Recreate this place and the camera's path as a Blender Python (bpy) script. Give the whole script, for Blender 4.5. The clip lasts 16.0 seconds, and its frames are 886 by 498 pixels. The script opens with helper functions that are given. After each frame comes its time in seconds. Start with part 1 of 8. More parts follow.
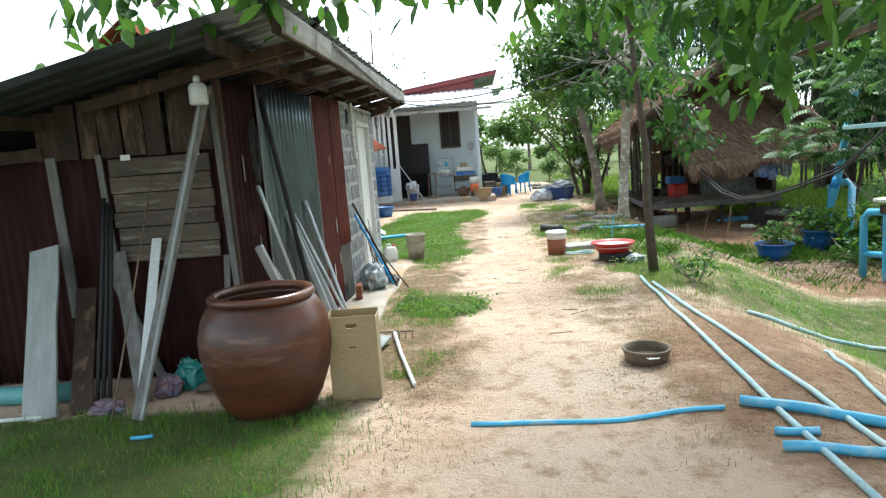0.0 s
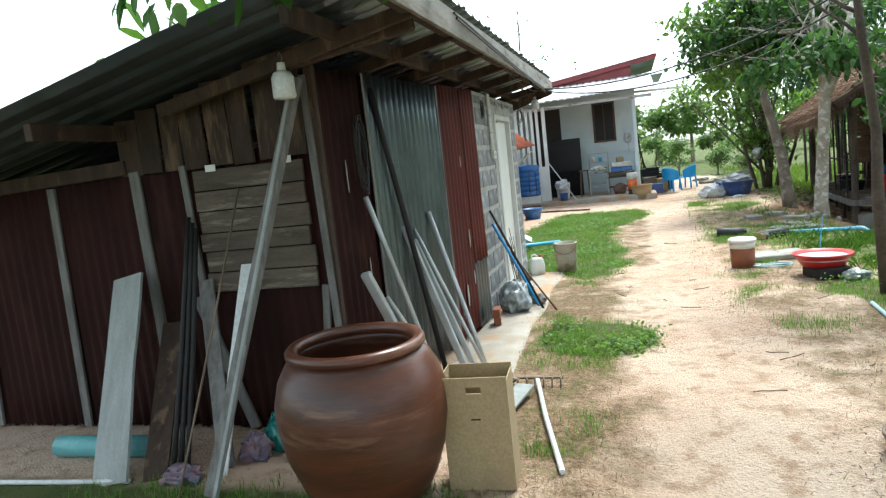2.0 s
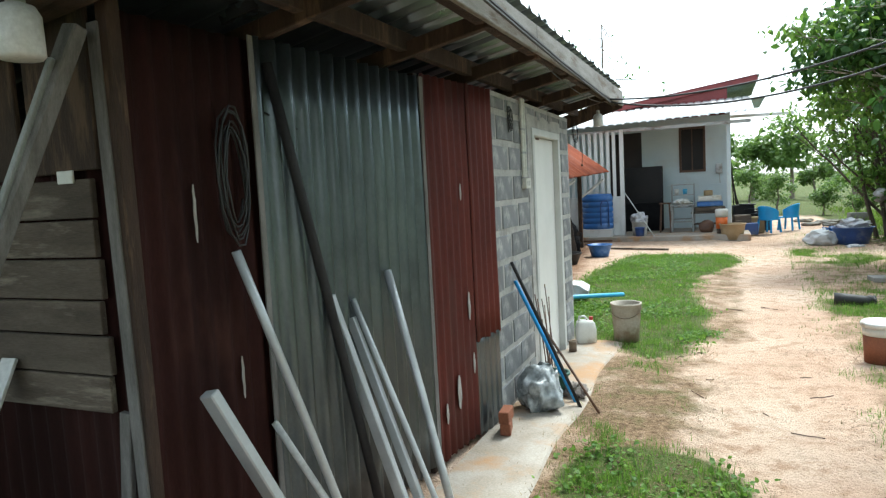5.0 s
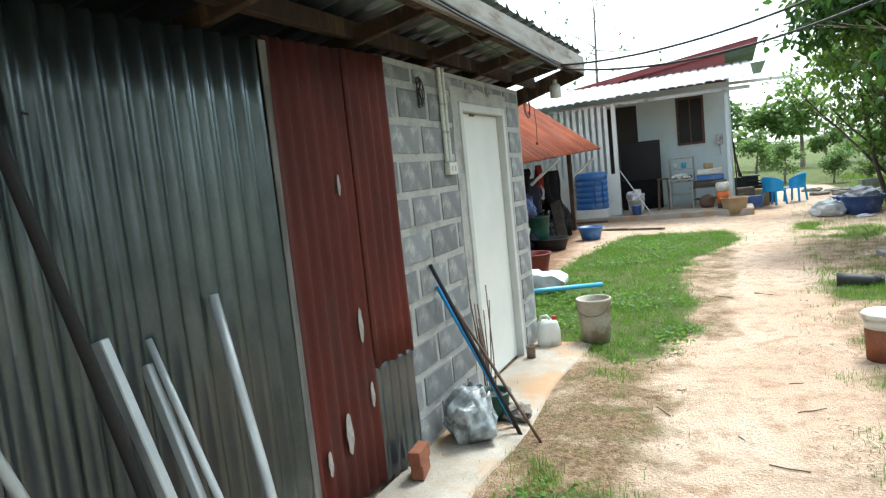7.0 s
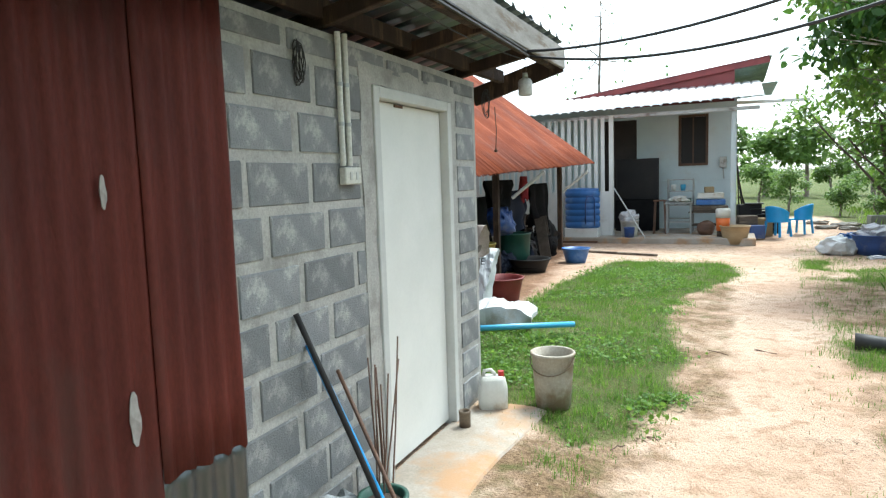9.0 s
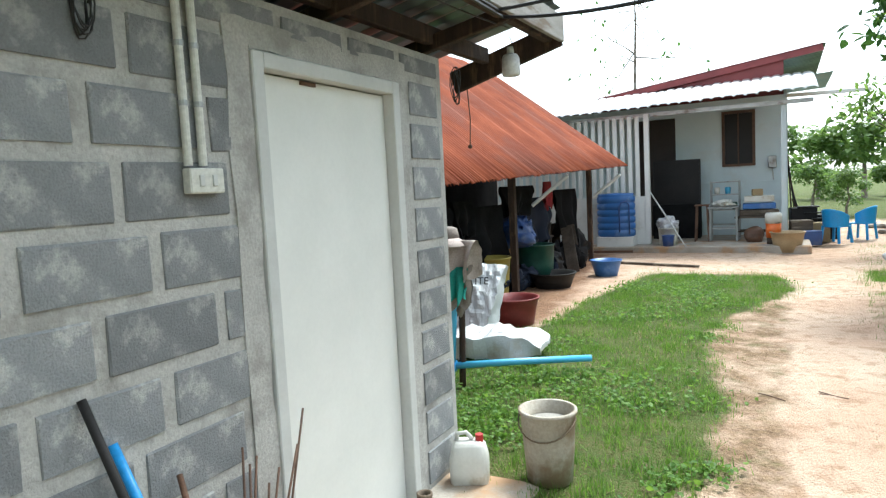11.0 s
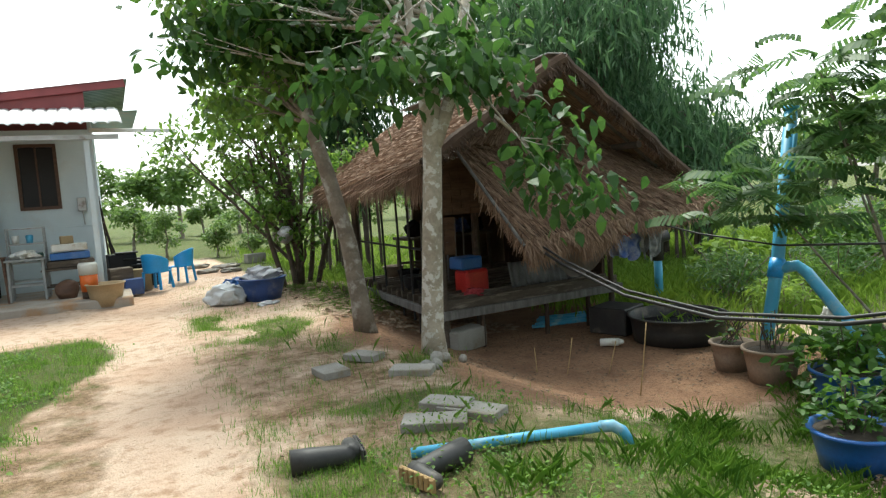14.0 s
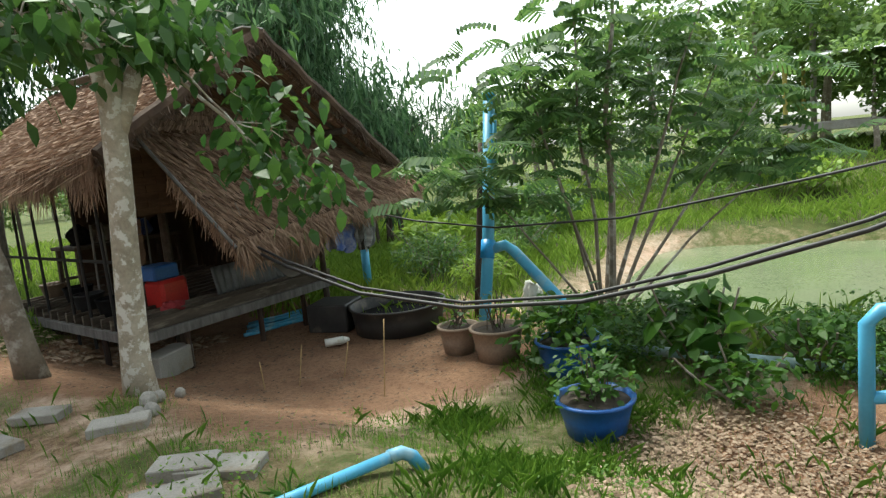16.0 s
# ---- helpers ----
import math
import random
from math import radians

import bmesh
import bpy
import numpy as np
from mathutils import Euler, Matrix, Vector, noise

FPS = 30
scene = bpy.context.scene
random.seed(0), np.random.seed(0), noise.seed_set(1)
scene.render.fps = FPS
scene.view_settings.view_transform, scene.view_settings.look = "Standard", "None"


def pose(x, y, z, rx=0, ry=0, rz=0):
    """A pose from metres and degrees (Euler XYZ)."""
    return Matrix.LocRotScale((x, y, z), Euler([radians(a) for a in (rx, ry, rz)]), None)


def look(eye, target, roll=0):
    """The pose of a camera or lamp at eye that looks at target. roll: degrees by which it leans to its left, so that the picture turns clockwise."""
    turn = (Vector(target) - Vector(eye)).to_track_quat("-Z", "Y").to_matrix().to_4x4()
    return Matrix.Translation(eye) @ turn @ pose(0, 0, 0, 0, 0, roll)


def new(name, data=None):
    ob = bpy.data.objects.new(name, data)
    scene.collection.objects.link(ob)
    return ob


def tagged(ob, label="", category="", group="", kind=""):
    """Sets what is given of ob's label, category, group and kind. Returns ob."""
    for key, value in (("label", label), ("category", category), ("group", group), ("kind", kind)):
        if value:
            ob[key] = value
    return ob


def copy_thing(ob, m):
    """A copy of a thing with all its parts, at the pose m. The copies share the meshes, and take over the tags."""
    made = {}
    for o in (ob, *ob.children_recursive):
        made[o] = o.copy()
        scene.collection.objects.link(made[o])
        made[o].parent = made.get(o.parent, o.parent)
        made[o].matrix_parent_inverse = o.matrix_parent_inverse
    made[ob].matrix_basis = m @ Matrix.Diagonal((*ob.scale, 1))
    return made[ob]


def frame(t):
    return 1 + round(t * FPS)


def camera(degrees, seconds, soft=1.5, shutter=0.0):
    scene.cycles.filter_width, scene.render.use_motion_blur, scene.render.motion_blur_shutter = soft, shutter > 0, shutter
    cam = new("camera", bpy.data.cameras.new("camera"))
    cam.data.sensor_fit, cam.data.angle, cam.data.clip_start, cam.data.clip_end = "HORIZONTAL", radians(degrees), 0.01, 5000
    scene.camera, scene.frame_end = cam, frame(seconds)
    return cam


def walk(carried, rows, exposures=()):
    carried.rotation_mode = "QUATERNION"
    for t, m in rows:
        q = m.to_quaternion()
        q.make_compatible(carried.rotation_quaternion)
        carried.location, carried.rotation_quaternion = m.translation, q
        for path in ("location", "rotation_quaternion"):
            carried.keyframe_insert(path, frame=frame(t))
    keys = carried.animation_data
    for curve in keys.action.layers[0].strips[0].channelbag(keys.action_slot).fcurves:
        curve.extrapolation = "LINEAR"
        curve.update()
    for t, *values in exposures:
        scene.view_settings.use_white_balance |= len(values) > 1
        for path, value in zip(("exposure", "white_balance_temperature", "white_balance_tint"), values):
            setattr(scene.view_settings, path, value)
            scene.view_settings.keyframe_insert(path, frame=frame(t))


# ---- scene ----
cam = camera(68.1, 16.0, soft=1.3)
PATH = [
    (0, (1.45, 0.319, 1.495), (1.333, 2.295, 1.21), -4.2),
    (0.5, (1.369, 0.619, 1.508), (1.12, 2.581, 1.213), -6.4),
    (1, (1.358, 0.904, 1.49), (1.053, 2.855, 1.178), -1.9),
    (1.5, (1.404, 1.156, 1.502), (0.974, 3.087, 1.204), -4.3),
    (2, (1.364, 1.498, 1.499), (0.797, 3.4, 1.249), -6.3),
    (2.5, (1.374, 1.752, 1.528), (1.06, 3.703, 1.221), -8.2),
    (3, (1.451, 2.111, 1.513), (1.262, 4.08, 1.215), -8.1),
    (3.5, (1.386, 2.546, 1.541), (0.823, 4.454, 1.328), -5.5),
    (4, (1.335, 2.825, 1.54), (0.646, 4.697, 1.405), -3.4),
    (6.3, (1.448, 4.045, 1.513), (0.575, 5.83, 1.283), -3.6),
    (6.5, (1.537, 4.076, 1.511), (0.726, 5.896, 1.331), -3.3),
    (7, (1.624, 4.403, 1.508), (0.804, 6.214, 1.291), -5.9),
    (7.5, (1.587, 4.703, 1.523), (0.678, 6.471, 1.306), -5.4),
    (8, (1.609, 4.892, 1.525), (0.824, 6.722, 1.34), -3.5),
    (8.5, (1.568, 5.23, 1.489), (0.757, 7.049, 1.299), -1.9),
    (8.7, (1.581, 5.422, 1.522), (0.781, 7.243, 1.312), -1.8),
    (10.8, (1.568, 6.684, 1.496), (0.58, 8.417, 1.339), -2.8),
    (11, (1.557, 6.78, 1.489), (0.632, 8.544, 1.312), -3.0),
    (11.5, (1.539, 6.978, 1.483), (0.777, 8.816, 1.28), -2.5),
    (12, (1.565, 7.463, 1.464), (1.133, 9.406, 1.274), -2.8),
    (12.5, (1.669, 7.802, 1.458), (1.538, 9.78, 1.192), -4.0),
    (13, (1.692, 8.072, 1.473), (1.992, 10.041, 1.293), -3.7),
    (13.5, (1.651, 8.254, 1.511), (2.325, 10.126, 1.315), -4.9),
    (14, (1.77, 8.478, 1.485), (2.665, 10.258, 1.316), -3.9),
    (14.5, (1.892, 8.715, 1.504), (3.06, 10.316, 1.235), -5.4),
    (15, (1.859, 8.949, 1.523), (3.258, 10.352, 1.255), -7.0),
    (15.5, (1.807, 9.133, 1.563), (3.324, 10.395, 1.239), -5.9),
    (16, (1.883, 9.307, 1.539), (3.492, 10.461, 1.255), -5.6),
]
walk(cam, [(t, look(eye, target, roll)) for t, eye, target, roll in PATH],
     exposures=[(0.0, 1.75, 5950, 0), (1.0, 1.78, 5950, 0), (2.0, 1.72, 5950, 0), (3.0, 1.58, 5950, 0), (4.0, 1.55, 5950, 0), (7.0, 1.72, 5950, 0), (8.7, 1.75, 5950, 1), (11.0, 1.75, 6000, 2), (11.5, 1.68, 6050, 3), (12.0, 1.62, 6150, 2), (12.5, 1.45, 6250, 0), (14.0, 1.5, 6450, 0), (16.0, 1.55, 6550, 1)])

# world: a bright hazy sky and a soft veiled sun
world = bpy.data.worlds.new("sky")
scene.world = world
world.use_nodes = True
wn = world.node_tree.nodes
sky = wn.new("ShaderNodeTexSky")
sky.sky_type, sky.sun_disc = "NISHITA", False
sky.sun_elevation, sky.sun_rotation = radians(62), radians(20)
sky.air_density, sky.dust_density, sky.ozone_density = 1.0, 2.0, 1.0
veil = wn.new("ShaderNodeHueSaturation")
veil.inputs["Saturation"].default_value = 0.28
world.node_tree.links.new(sky.outputs[0], veil.inputs["Color"])
world.node_tree.links.new(veil.outputs[0], wn["Background"].inputs[0])
wn["Background"].inputs[1].default_value = 0.15
sun_data = bpy.data.lights.new("sun", "SUN")
sun_data.energy, sun_data.angle, sun_data.color = 1.7, radians(18), (1.0, 0.97, 0.91)
sun = new("sun", sun_data)
sun.matrix_world = look((0, 0, 30), (-2.4, -6.6, 16.8))


# ---------------------------------------------------------------- tools
def thing(name, at=(0, 0, 0), rz=0.0, label="", category="", group="", kind=""):
    ob = new(name)
    ob.matrix_basis = pose(at[0], at[1], at[2], 0, 0, rz)
    ob.empty_display_size = 0.1
    return tagged(ob, label, category, group, kind)


def finish(ob, bm, material, smooth=False):
    me = ob.data
    bm.to_mesh(me)
    bm.free()
    me.materials.append(material)
    if smooth:
        for p in me.polygons:
            p.use_smooth = True
    return ob


def part(name, bm, material, parent=None, label="", smooth=False):
    ob = finish(new(name, bpy.data.meshes.new(name)), bm, material, smooth)
    ob.parent = parent
    return tagged(ob, label)


def solo(name, bm, material, at, rz=0.0, label="", category="", group="", kind="", smooth=False, rx=0.0, ry=0.0):
    ob = finish(new(name, bpy.data.meshes.new(name)), bm, material, smooth)
    ob.matrix_basis = pose(at[0], at[1], at[2], rx, ry, rz)
    return tagged(ob, label, category, group, kind)


def raw(name, verts, faces, material, parent=None, label="", category="", kind="", smooth=False):
    me = bpy.data.meshes.new(name)
    me.from_pydata(verts, [], faces)
    me.materials.append(material)
    if smooth:
        me.polygons.foreach_set("use_smooth", [True] * len(me.polygons))
    ob = new(name, me)
    ob.parent = parent
    return tagged(ob, label, category, "", kind)


def box(bm, c, s, m=None, bevel=0.0):
    mat = Matrix.Translation(c) @ Matrix.Diagonal((*s, 1))
    made = bmesh.ops.create_cube(bm, size=1.0, matrix=(m @ mat) if m else mat)["verts"]
    if bevel:
        edges = list({e for v in made for e in v.link_edges})
        bmesh.ops.bevel(bm, geom=edges, offset=bevel, segments=1, affect="EDGES")
    return bm


def span(bm, lo, hi, bevel=0.0):
    return box(bm, [(a + b) / 2 for a, b in zip(lo, hi)], [b - a for a, b in zip(lo, hi)], bevel=bevel)


def along(p, q):
    p, q = Vector(p), Vector(q)
    d = (q - p).normalized()
    across = Vector((1, 0, 0)) if abs(d.z) > 0.8 else Vector((d.y, -d.x, 0))
    across = (across - d * across.dot(d)).normalized()
    m = Matrix((across, d.cross(across), d)).transposed().to_4x4()
    return Matrix.Translation((p + q) / 2) @ m, (q - p).length


def beam(bm, p, q, w, h, bevel=0.0, turn=0.0):
    m, n = along(p, q)
    return box(bm, (0, 0, 0), (w, h, n), m @ Matrix.Rotation(turn, 4, "Z"), bevel)


def tube(bm, p, q, r, r2=None, seg=12, caps=True):
    m, n = along(p, q)
    bmesh.ops.create_cone(bm, cap_ends=caps, segments=seg, radius1=r, radius2=r if r2 is None else r2, depth=n, matrix=m)
    return bm


def pipe(bm, pts, r, seg=8, caps=True):
    """A round tube through points; r a number or one per point."""
    pts = [Vector(p) for p in pts]
    rs = r if isinstance(r, (list, tuple)) else [r] * len(pts)
    rings, side = [], None
    for i, p in enumerate(pts):
        d = (pts[min(i + 1, len(pts) - 1)] - pts[max(i - 1, 0)]).normalized()
        ref = side if side else (Vector((0, 0, 1)) if abs(d.z) < 0.9 else Vector((1, 0, 0)))
        side = (ref - d * ref.dot(d)).normalized()
        up = d.cross(side)
        rings.append([bm.verts.new(p + rs[i] * (math.cos(a) * side + math.sin(a) * up)) for a in [2 * math.pi * k / seg for k in range(seg)]])
    for a, b in zip(rings, rings[1:]):
        for k in range(seg):
            bm.faces.new((a[k], a[(k + 1) % seg], b[(k + 1) % seg], b[k]))
    if caps:
        bm.faces.new(rings[0][::-1])
        bm.faces.new(rings[-1])
    return bm


def lathe(bm, profile, seg=32, wob=0.0, seed=0):
    """Turns (radius, height) pairs round z."""
    rng = random.Random(seed)
    ph = rng.random() * 6
    rings = []
    for r, z in profile:
        rings.append([bm.verts.new((r * (1 + wob * math.sin(2 * a + ph + 3 * z)) * math.cos(a), r * (1 + wob * math.cos(3 * a + ph)) * math.sin(a), z))
                      for a in [2 * math.pi * k / seg for k in range(seg)]])
    for a, b in zip(rings, rings[1:]):
        for k in range(seg):
            bm.faces.new((a[k], a[(k + 1) % seg], b[(k + 1) % seg], b[k]))
    if profile[0][0] > 1e-4:
        bm.faces.new(rings[0][::-1])
    if profile[-1][0] > 1e-4:
        bm.faces.new(rings[-1])
    bmesh.ops.remove_doubles(bm, verts=bm.verts[:], dist=1e-5)
    return bm


def sag(p, q, drop, n=16):
    p, q = Vector(p), Vector(q)
    return [p.lerp(q, i / n) - Vector((0, 0, drop * 4 * (i / n) * (1 - i / n))) for i in range(n + 1)]


def corrugated(bm, o, u, v, pitch=0.076, amp=0.009, thick=0.0012, rows=6, wave="sine", ragged=0.0, seed=0):
    """A corrugated sheet from o; its ribs run along v, the waves follow each other along u."""
    rng = random.Random(seed)
    o, u, v = Vector(o), Vector(u), Vector(v)
    n = u.cross(v).normalized()
    per = 6 if wave == "sine" else 8
    cols = max(2, int(u.length / pitch * per))
    layers = []
    low = [rng.uniform(-ragged, ragged) for _ in range(cols + 1)]
    for t in (0.0, thick):
        grid = []
        for j in range(rows + 1):
            line = []
            for i in range(cols + 1):
                ph = i / cols * u.length / pitch
                if wave == "sine":
                    h = amp * math.sin(2 * math.pi * ph)
                else:
                    f = ph % 1.0
                    h = amp if f < 0.16 else (amp * (1 - (f - 0.16) / 0.1) if f < 0.26 else (-0 if f < 0.9 else amp * (f - 0.9) / 0.1))
                dv = v.normalized() * low[i] if j == 0 else Vector()
                warp = 0.006 * noise.noise((o + u * (i / cols) + v * (j / rows)) * 1.7)
                line.append(bm.verts.new(o + u * (i / cols) + v * (j / rows) + dv + n * (h + t + warp)))
            grid.append(line)
        layers.append(grid)
    a, b = layers
    for j in range(rows):
        for i in range(cols):
            bm.faces.new((b[j][i], b[j][i + 1], b[j + 1][i + 1], b[j + 1][i]))
            bm.faces.new((a[j][i + 1], a[j][i], a[j + 1][i], a[j + 1][i + 1]))
    for i in range(cols):
        bm.faces.new((a[0][i], a[0][i + 1], b[0][i + 1], b[0][i]))
        bm.faces.new((b[rows][i], b[rows][i + 1], a[rows][i + 1], a[rows][i]))
    for j in range(rows):
        bm.faces.new((a[j + 1][0], a[j][0], b[j][0], b[j + 1][0]))
        bm.faces.new((b[j + 1][cols], b[j][cols], a[j][cols], a[j + 1][cols]))
    for f in bm.faces:
        f.smooth = True
    return bm


def pierced(bm, axis_u, us, zs, depth, holes):
    """A wall from depth[0] to depth[1], cut along the given lines, with openings (u0, u1, z0, z1) through it."""
    us = sorted({round(u, 4) for u in (*us, *(h[0] for h in holes), *(h[1] for h in holes))})
    zs = sorted({round(z, 4) for z in (*zs, *(h[2] for h in holes), *(h[3] for h in holes))})
    solid = {(i, j) for i in range(len(us) - 1) for j in range(len(zs) - 1)
             if not any(h[0] < (us[i] + us[i + 1]) / 2 < h[1] and h[2] < (zs[j] + zs[j + 1]) / 2 < h[3] for h in holes)}
    grid = {}

    def vert(i, j, k):
        if (i, j, k) not in grid:
            grid[i, j, k] = bm.verts.new((us[i], depth[k], zs[j]) if axis_u == "x" else (depth[k], us[i], zs[j]))
        return grid[i, j, k]

    for i, j in solid:
        for k in (0, 1):
            bm.faces.new([vert(a, b, k) for a, b in ((i, j), (i + 1, j), (i + 1, j + 1), (i, j + 1))])
        for (di, dj), (a, b) in (((-1, 0), ((i, j), (i, j + 1))), ((1, 0), ((i + 1, j), (i + 1, j + 1))), ((0, -1), ((i, j), (i + 1, j))), ((0, 1), ((i, j + 1), (i + 1, j + 1)))):
            if (i + di, j + dj) not in solid:
                bm.faces.new((vert(*a, 0), vert(*b, 0), vert(*b, 1), vert(*a, 1)))
    bmesh.ops.recalc_face_normals(bm, faces=bm.faces[:])
    return bm


def B():
    return bmesh.new()


# ---------------------------------------------------------------- materials
def surf(name, base, alt=None, scale=6.0, rough=0.7, bump=0.15, fine=60.0, metal=0.0, stain=None, stain_scale=1.5,
         stain_amount=0.5, stretch=(1, 1, 1), vary=0.0, spec=0.5, coords="Object", bump_dist=0.01, translucent=0.0, sharp=0.12, grit=0.72):
    """A weathered surface: two colours mixed by broad noise, darkened or dusted by stains, with fine grain and relief."""
    m = bpy.data.materials.new(name)
    m.use_nodes = True
    nt = m.node_tree
    nd, ln = nt.nodes, nt.links
    bsdf = nd["Principled BSDF"]
    tc = nd.new("ShaderNodeTexCoord")
    mp = nd.new("ShaderNodeMapping")
    mp.inputs["Scale"].default_value = stretch
    ln.new(tc.outputs[coords], mp.inputs["Vector"])

    def noise_tex(s, detail=4.0, roughness=0.6):
        t = nd.new("ShaderNodeTexNoise")
        t.inputs["Scale"].default_value, t.inputs["Detail"].default_value, t.inputs["Roughness"].default_value = s, detail, roughness
        ln.new(mp.outputs[0], t.inputs["Vector"])
        return t.outputs["Fac"]

    def mix(fac, a, b, kind="MIX"):
        x = nd.new("ShaderNodeMix")
        x.data_type, x.blend_type = "RGBA", kind
        for sock, val in ((x.inputs[0], fac), (x.inputs[6], a), (x.inputs[7], b)):
            if hasattr(val, "is_output"):
                ln.new(val, sock)
            else:
                sock.default_value = val if isinstance(val, float) else (*val, 1.0)
        return x.outputs[2]

    def ramp(val, lo, hi):
        r = nd.new("ShaderNodeMapRange")
        r.inputs["From Min"].default_value, r.inputs["From Max"].default_value = lo, hi
        ln.new(val, r.inputs["Value"])
        return r.outputs[0]

    alt = alt or tuple(c * 0.75 for c in base)
    broad, grain = noise_tex(scale), noise_tex(fine, 3.0)
    col = mix(ramp(broad, 0.35, 0.65), base, alt)
    col = mix(ramp(grain, 0.3, 0.75), col, mix(1.0, col, (grit, grit, grit), "MULTIPLY"))
    if stain:
        spots = noise_tex(stain_scale, 6.0, 0.65)
        mid = 0.62 - 0.3 * stain_amount
        col = mix(ramp(spots, mid, mid + sharp), col, stain)
    if vary:
        info = nd.new("ShaderNodeObjectInfo")
        lum = nd.new("ShaderNodeMapRange")
        lum.inputs["To Min"].default_value, lum.inputs["To Max"].default_value = 1 - vary, 1 + vary
        ln.new(info.outputs["Random"], lum.inputs["Value"])
        hsv = nd.new("ShaderNodeHueSaturation")
        ln.new(lum.outputs[0], hsv.inputs["Value"])
        ln.new(col, hsv.inputs["Color"])
        col = hsv.outputs[0]
    ln.new(col, bsdf.inputs["Base Color"])
    r2 = nd.new("ShaderNodeMapRange")
    r2.inputs["To Min"].default_value, r2.inputs["To Max"].default_value = max(0.05, rough - 0.12), min(1.0, rough + 0.12)
    ln.new(broad, r2.inputs["Value"])
    ln.new(r2.outputs[0], bsdf.inputs["Roughness"])
    bsdf.inputs["Metallic"].default_value = metal
    bsdf.inputs["Specular IOR Level"].default_value = spec
    if bump:
        bp = nd.new("ShaderNodeBump")
        bp.inputs["Strength"].default_value, bp.inputs["Distance"].default_value = bump, bump_dist
        ln.new(grain, bp.inputs["Height"])
        ln.new(bp.outputs[0], bsdf.inputs["Normal"])
    if translucent:
        tr = nd.new("ShaderNodeBsdfTranslucent")
        ln.new(col, tr.inputs["Color"])
        add = nd.new("ShaderNodeMixShader")
        add.inputs[0].default_value = translucent
        ln.new(bsdf.outputs[0], add.inputs[1])
        ln.new(tr.outputs[0], add.inputs[2])
        ln.new(add.outputs[0], nd["Material Output"].inputs["Surface"])
    return m


def leaf_mat(name, base, alt, translucent=0.45, rough=0.45):
    """Leaves that vary island by island and let light through."""
    m = bpy.data.materials.new(name)
    m.use_nodes = True
    nd, ln = m.node_tree.nodes, m.node_tree.links
    geo = nd.new("ShaderNodeNewGeometry")
    ramp = nd.new("ShaderNodeValToRGB")
    ramp.color_ramp.elements[0].color, ramp.color_ramp.elements[1].color = (*base, 1), (*alt, 1)
    ln.new(geo.outputs["Random Per Island"], ramp.inputs[0])
    bsdf = nd["Principled BSDF"]
    ln.new(ramp.outputs[0], bsdf.inputs["Base Color"])
    bsdf.inputs["Roughness"].default_value = rough
    bsdf.inputs["Specular IOR Level"].default_value = 0.35
    tr = nd.new("ShaderNodeBsdfTranslucent")
    hs = nd.new("ShaderNodeHueSaturation")
    hs.inputs["Value"].default_value = 1.5
    hs.inputs["Hue"].default_value = 0.485
    ln.new(ramp.outputs[0], hs.inputs["Color"])
    ln.new(hs.outputs[0], tr.inputs["Color"])
    mx = nd.new("ShaderNodeMixShader")
    mx.inputs[0].default_value = translucent
    ln.new(bsdf.outputs[0], mx.inputs[1])
    ln.new(tr.outputs[0], mx.inputs[2])
    ln.new(mx.outputs[0], nd["Material Output"].inputs["Surface"])
    return m


M = {}
M["block"] = surf("concrete_block", (0.205, 0.214, 0.222), (0.27, 0.278, 0.283), 7, 0.92, 0.6, 150, stain=(0.42, 0.42, 0.40), stain_scale=7, stain_amount=0.22, vary=0.2, grit=0.8)
M["mortar"] = surf("mortar", (0.50, 0.49, 0.46), (0.40, 0.395, 0.37), 6, 0.95, 0.5, 90, stain=(0.27, 0.26, 0.24), stain_scale=3, stain_amount=0.3)
M["concrete"] = surf("concrete", (0.42, 0.38, 0.33), (0.32, 0.27, 0.21), 2.5, 0.9, 0.25, 80, stain=(0.36, 0.22, 0.12), stain_scale=1.6, stain_amount=0.4)
M["roofdark"] = surf("grey_blue_roof_sheet", (0.16, 0.19, 0.205), (0.11, 0.13, 0.14), 2, 0.32, 0.03, 60, metal=0.7, grit=0.92)
M["galv"] = surf("galvanised_sheet", (0.175, 0.2, 0.215), (0.108, 0.123, 0.133), 3, 0.34, 0.05, 90, metal=0.85, stain=(0.15, 0.145, 0.14), stain_scale=1.6, stain_amount=0.3, stretch=(1, 1, 0.6), sharp=0.3, grit=0.85)
M["rust"] = surf("rusted_sheet", (0.034, 0.010, 0.008), (0.02, 0.007, 0.006), 3, 0.8, 0.2, 120, metal=0.0, spec=0.15, stain=(0.045, 0.018, 0.014), stain_scale=2.2, stain_amount=0.25, stretch=(1, 1, 0.3))
M["redsheet"] = surf("red_painted_sheet", (0.13, 0.026, 0.018), (0.085, 0.018, 0.014), 3, 0.65, 0.15, 120, metal=0.0, spec=0.25, stain=(0.075, 0.03, 0.025), stain_scale=1.8, stain_amount=0.3, stretch=(1, 1, 0.3))
M["rustroof"] = surf("rusted_roof_sheet", (0.27, 0.068, 0.028), (0.18, 0.045, 0.022), 1.6, 0.85, 0.15, 90, spec=0.15, stain=(0.17, 0.055, 0.035), stain_scale=1.1, stain_amount=0.4)
M["oldwood"] = surf("weathered_grey_wood", (0.12, 0.094, 0.07), (0.066, 0.05, 0.037), 2.5, 0.85, 0.5, 40, stain=(0.22, 0.185, 0.145), stain_scale=2, stain_amount=0.3, stretch=(1, 6, 6), vary=0.25)
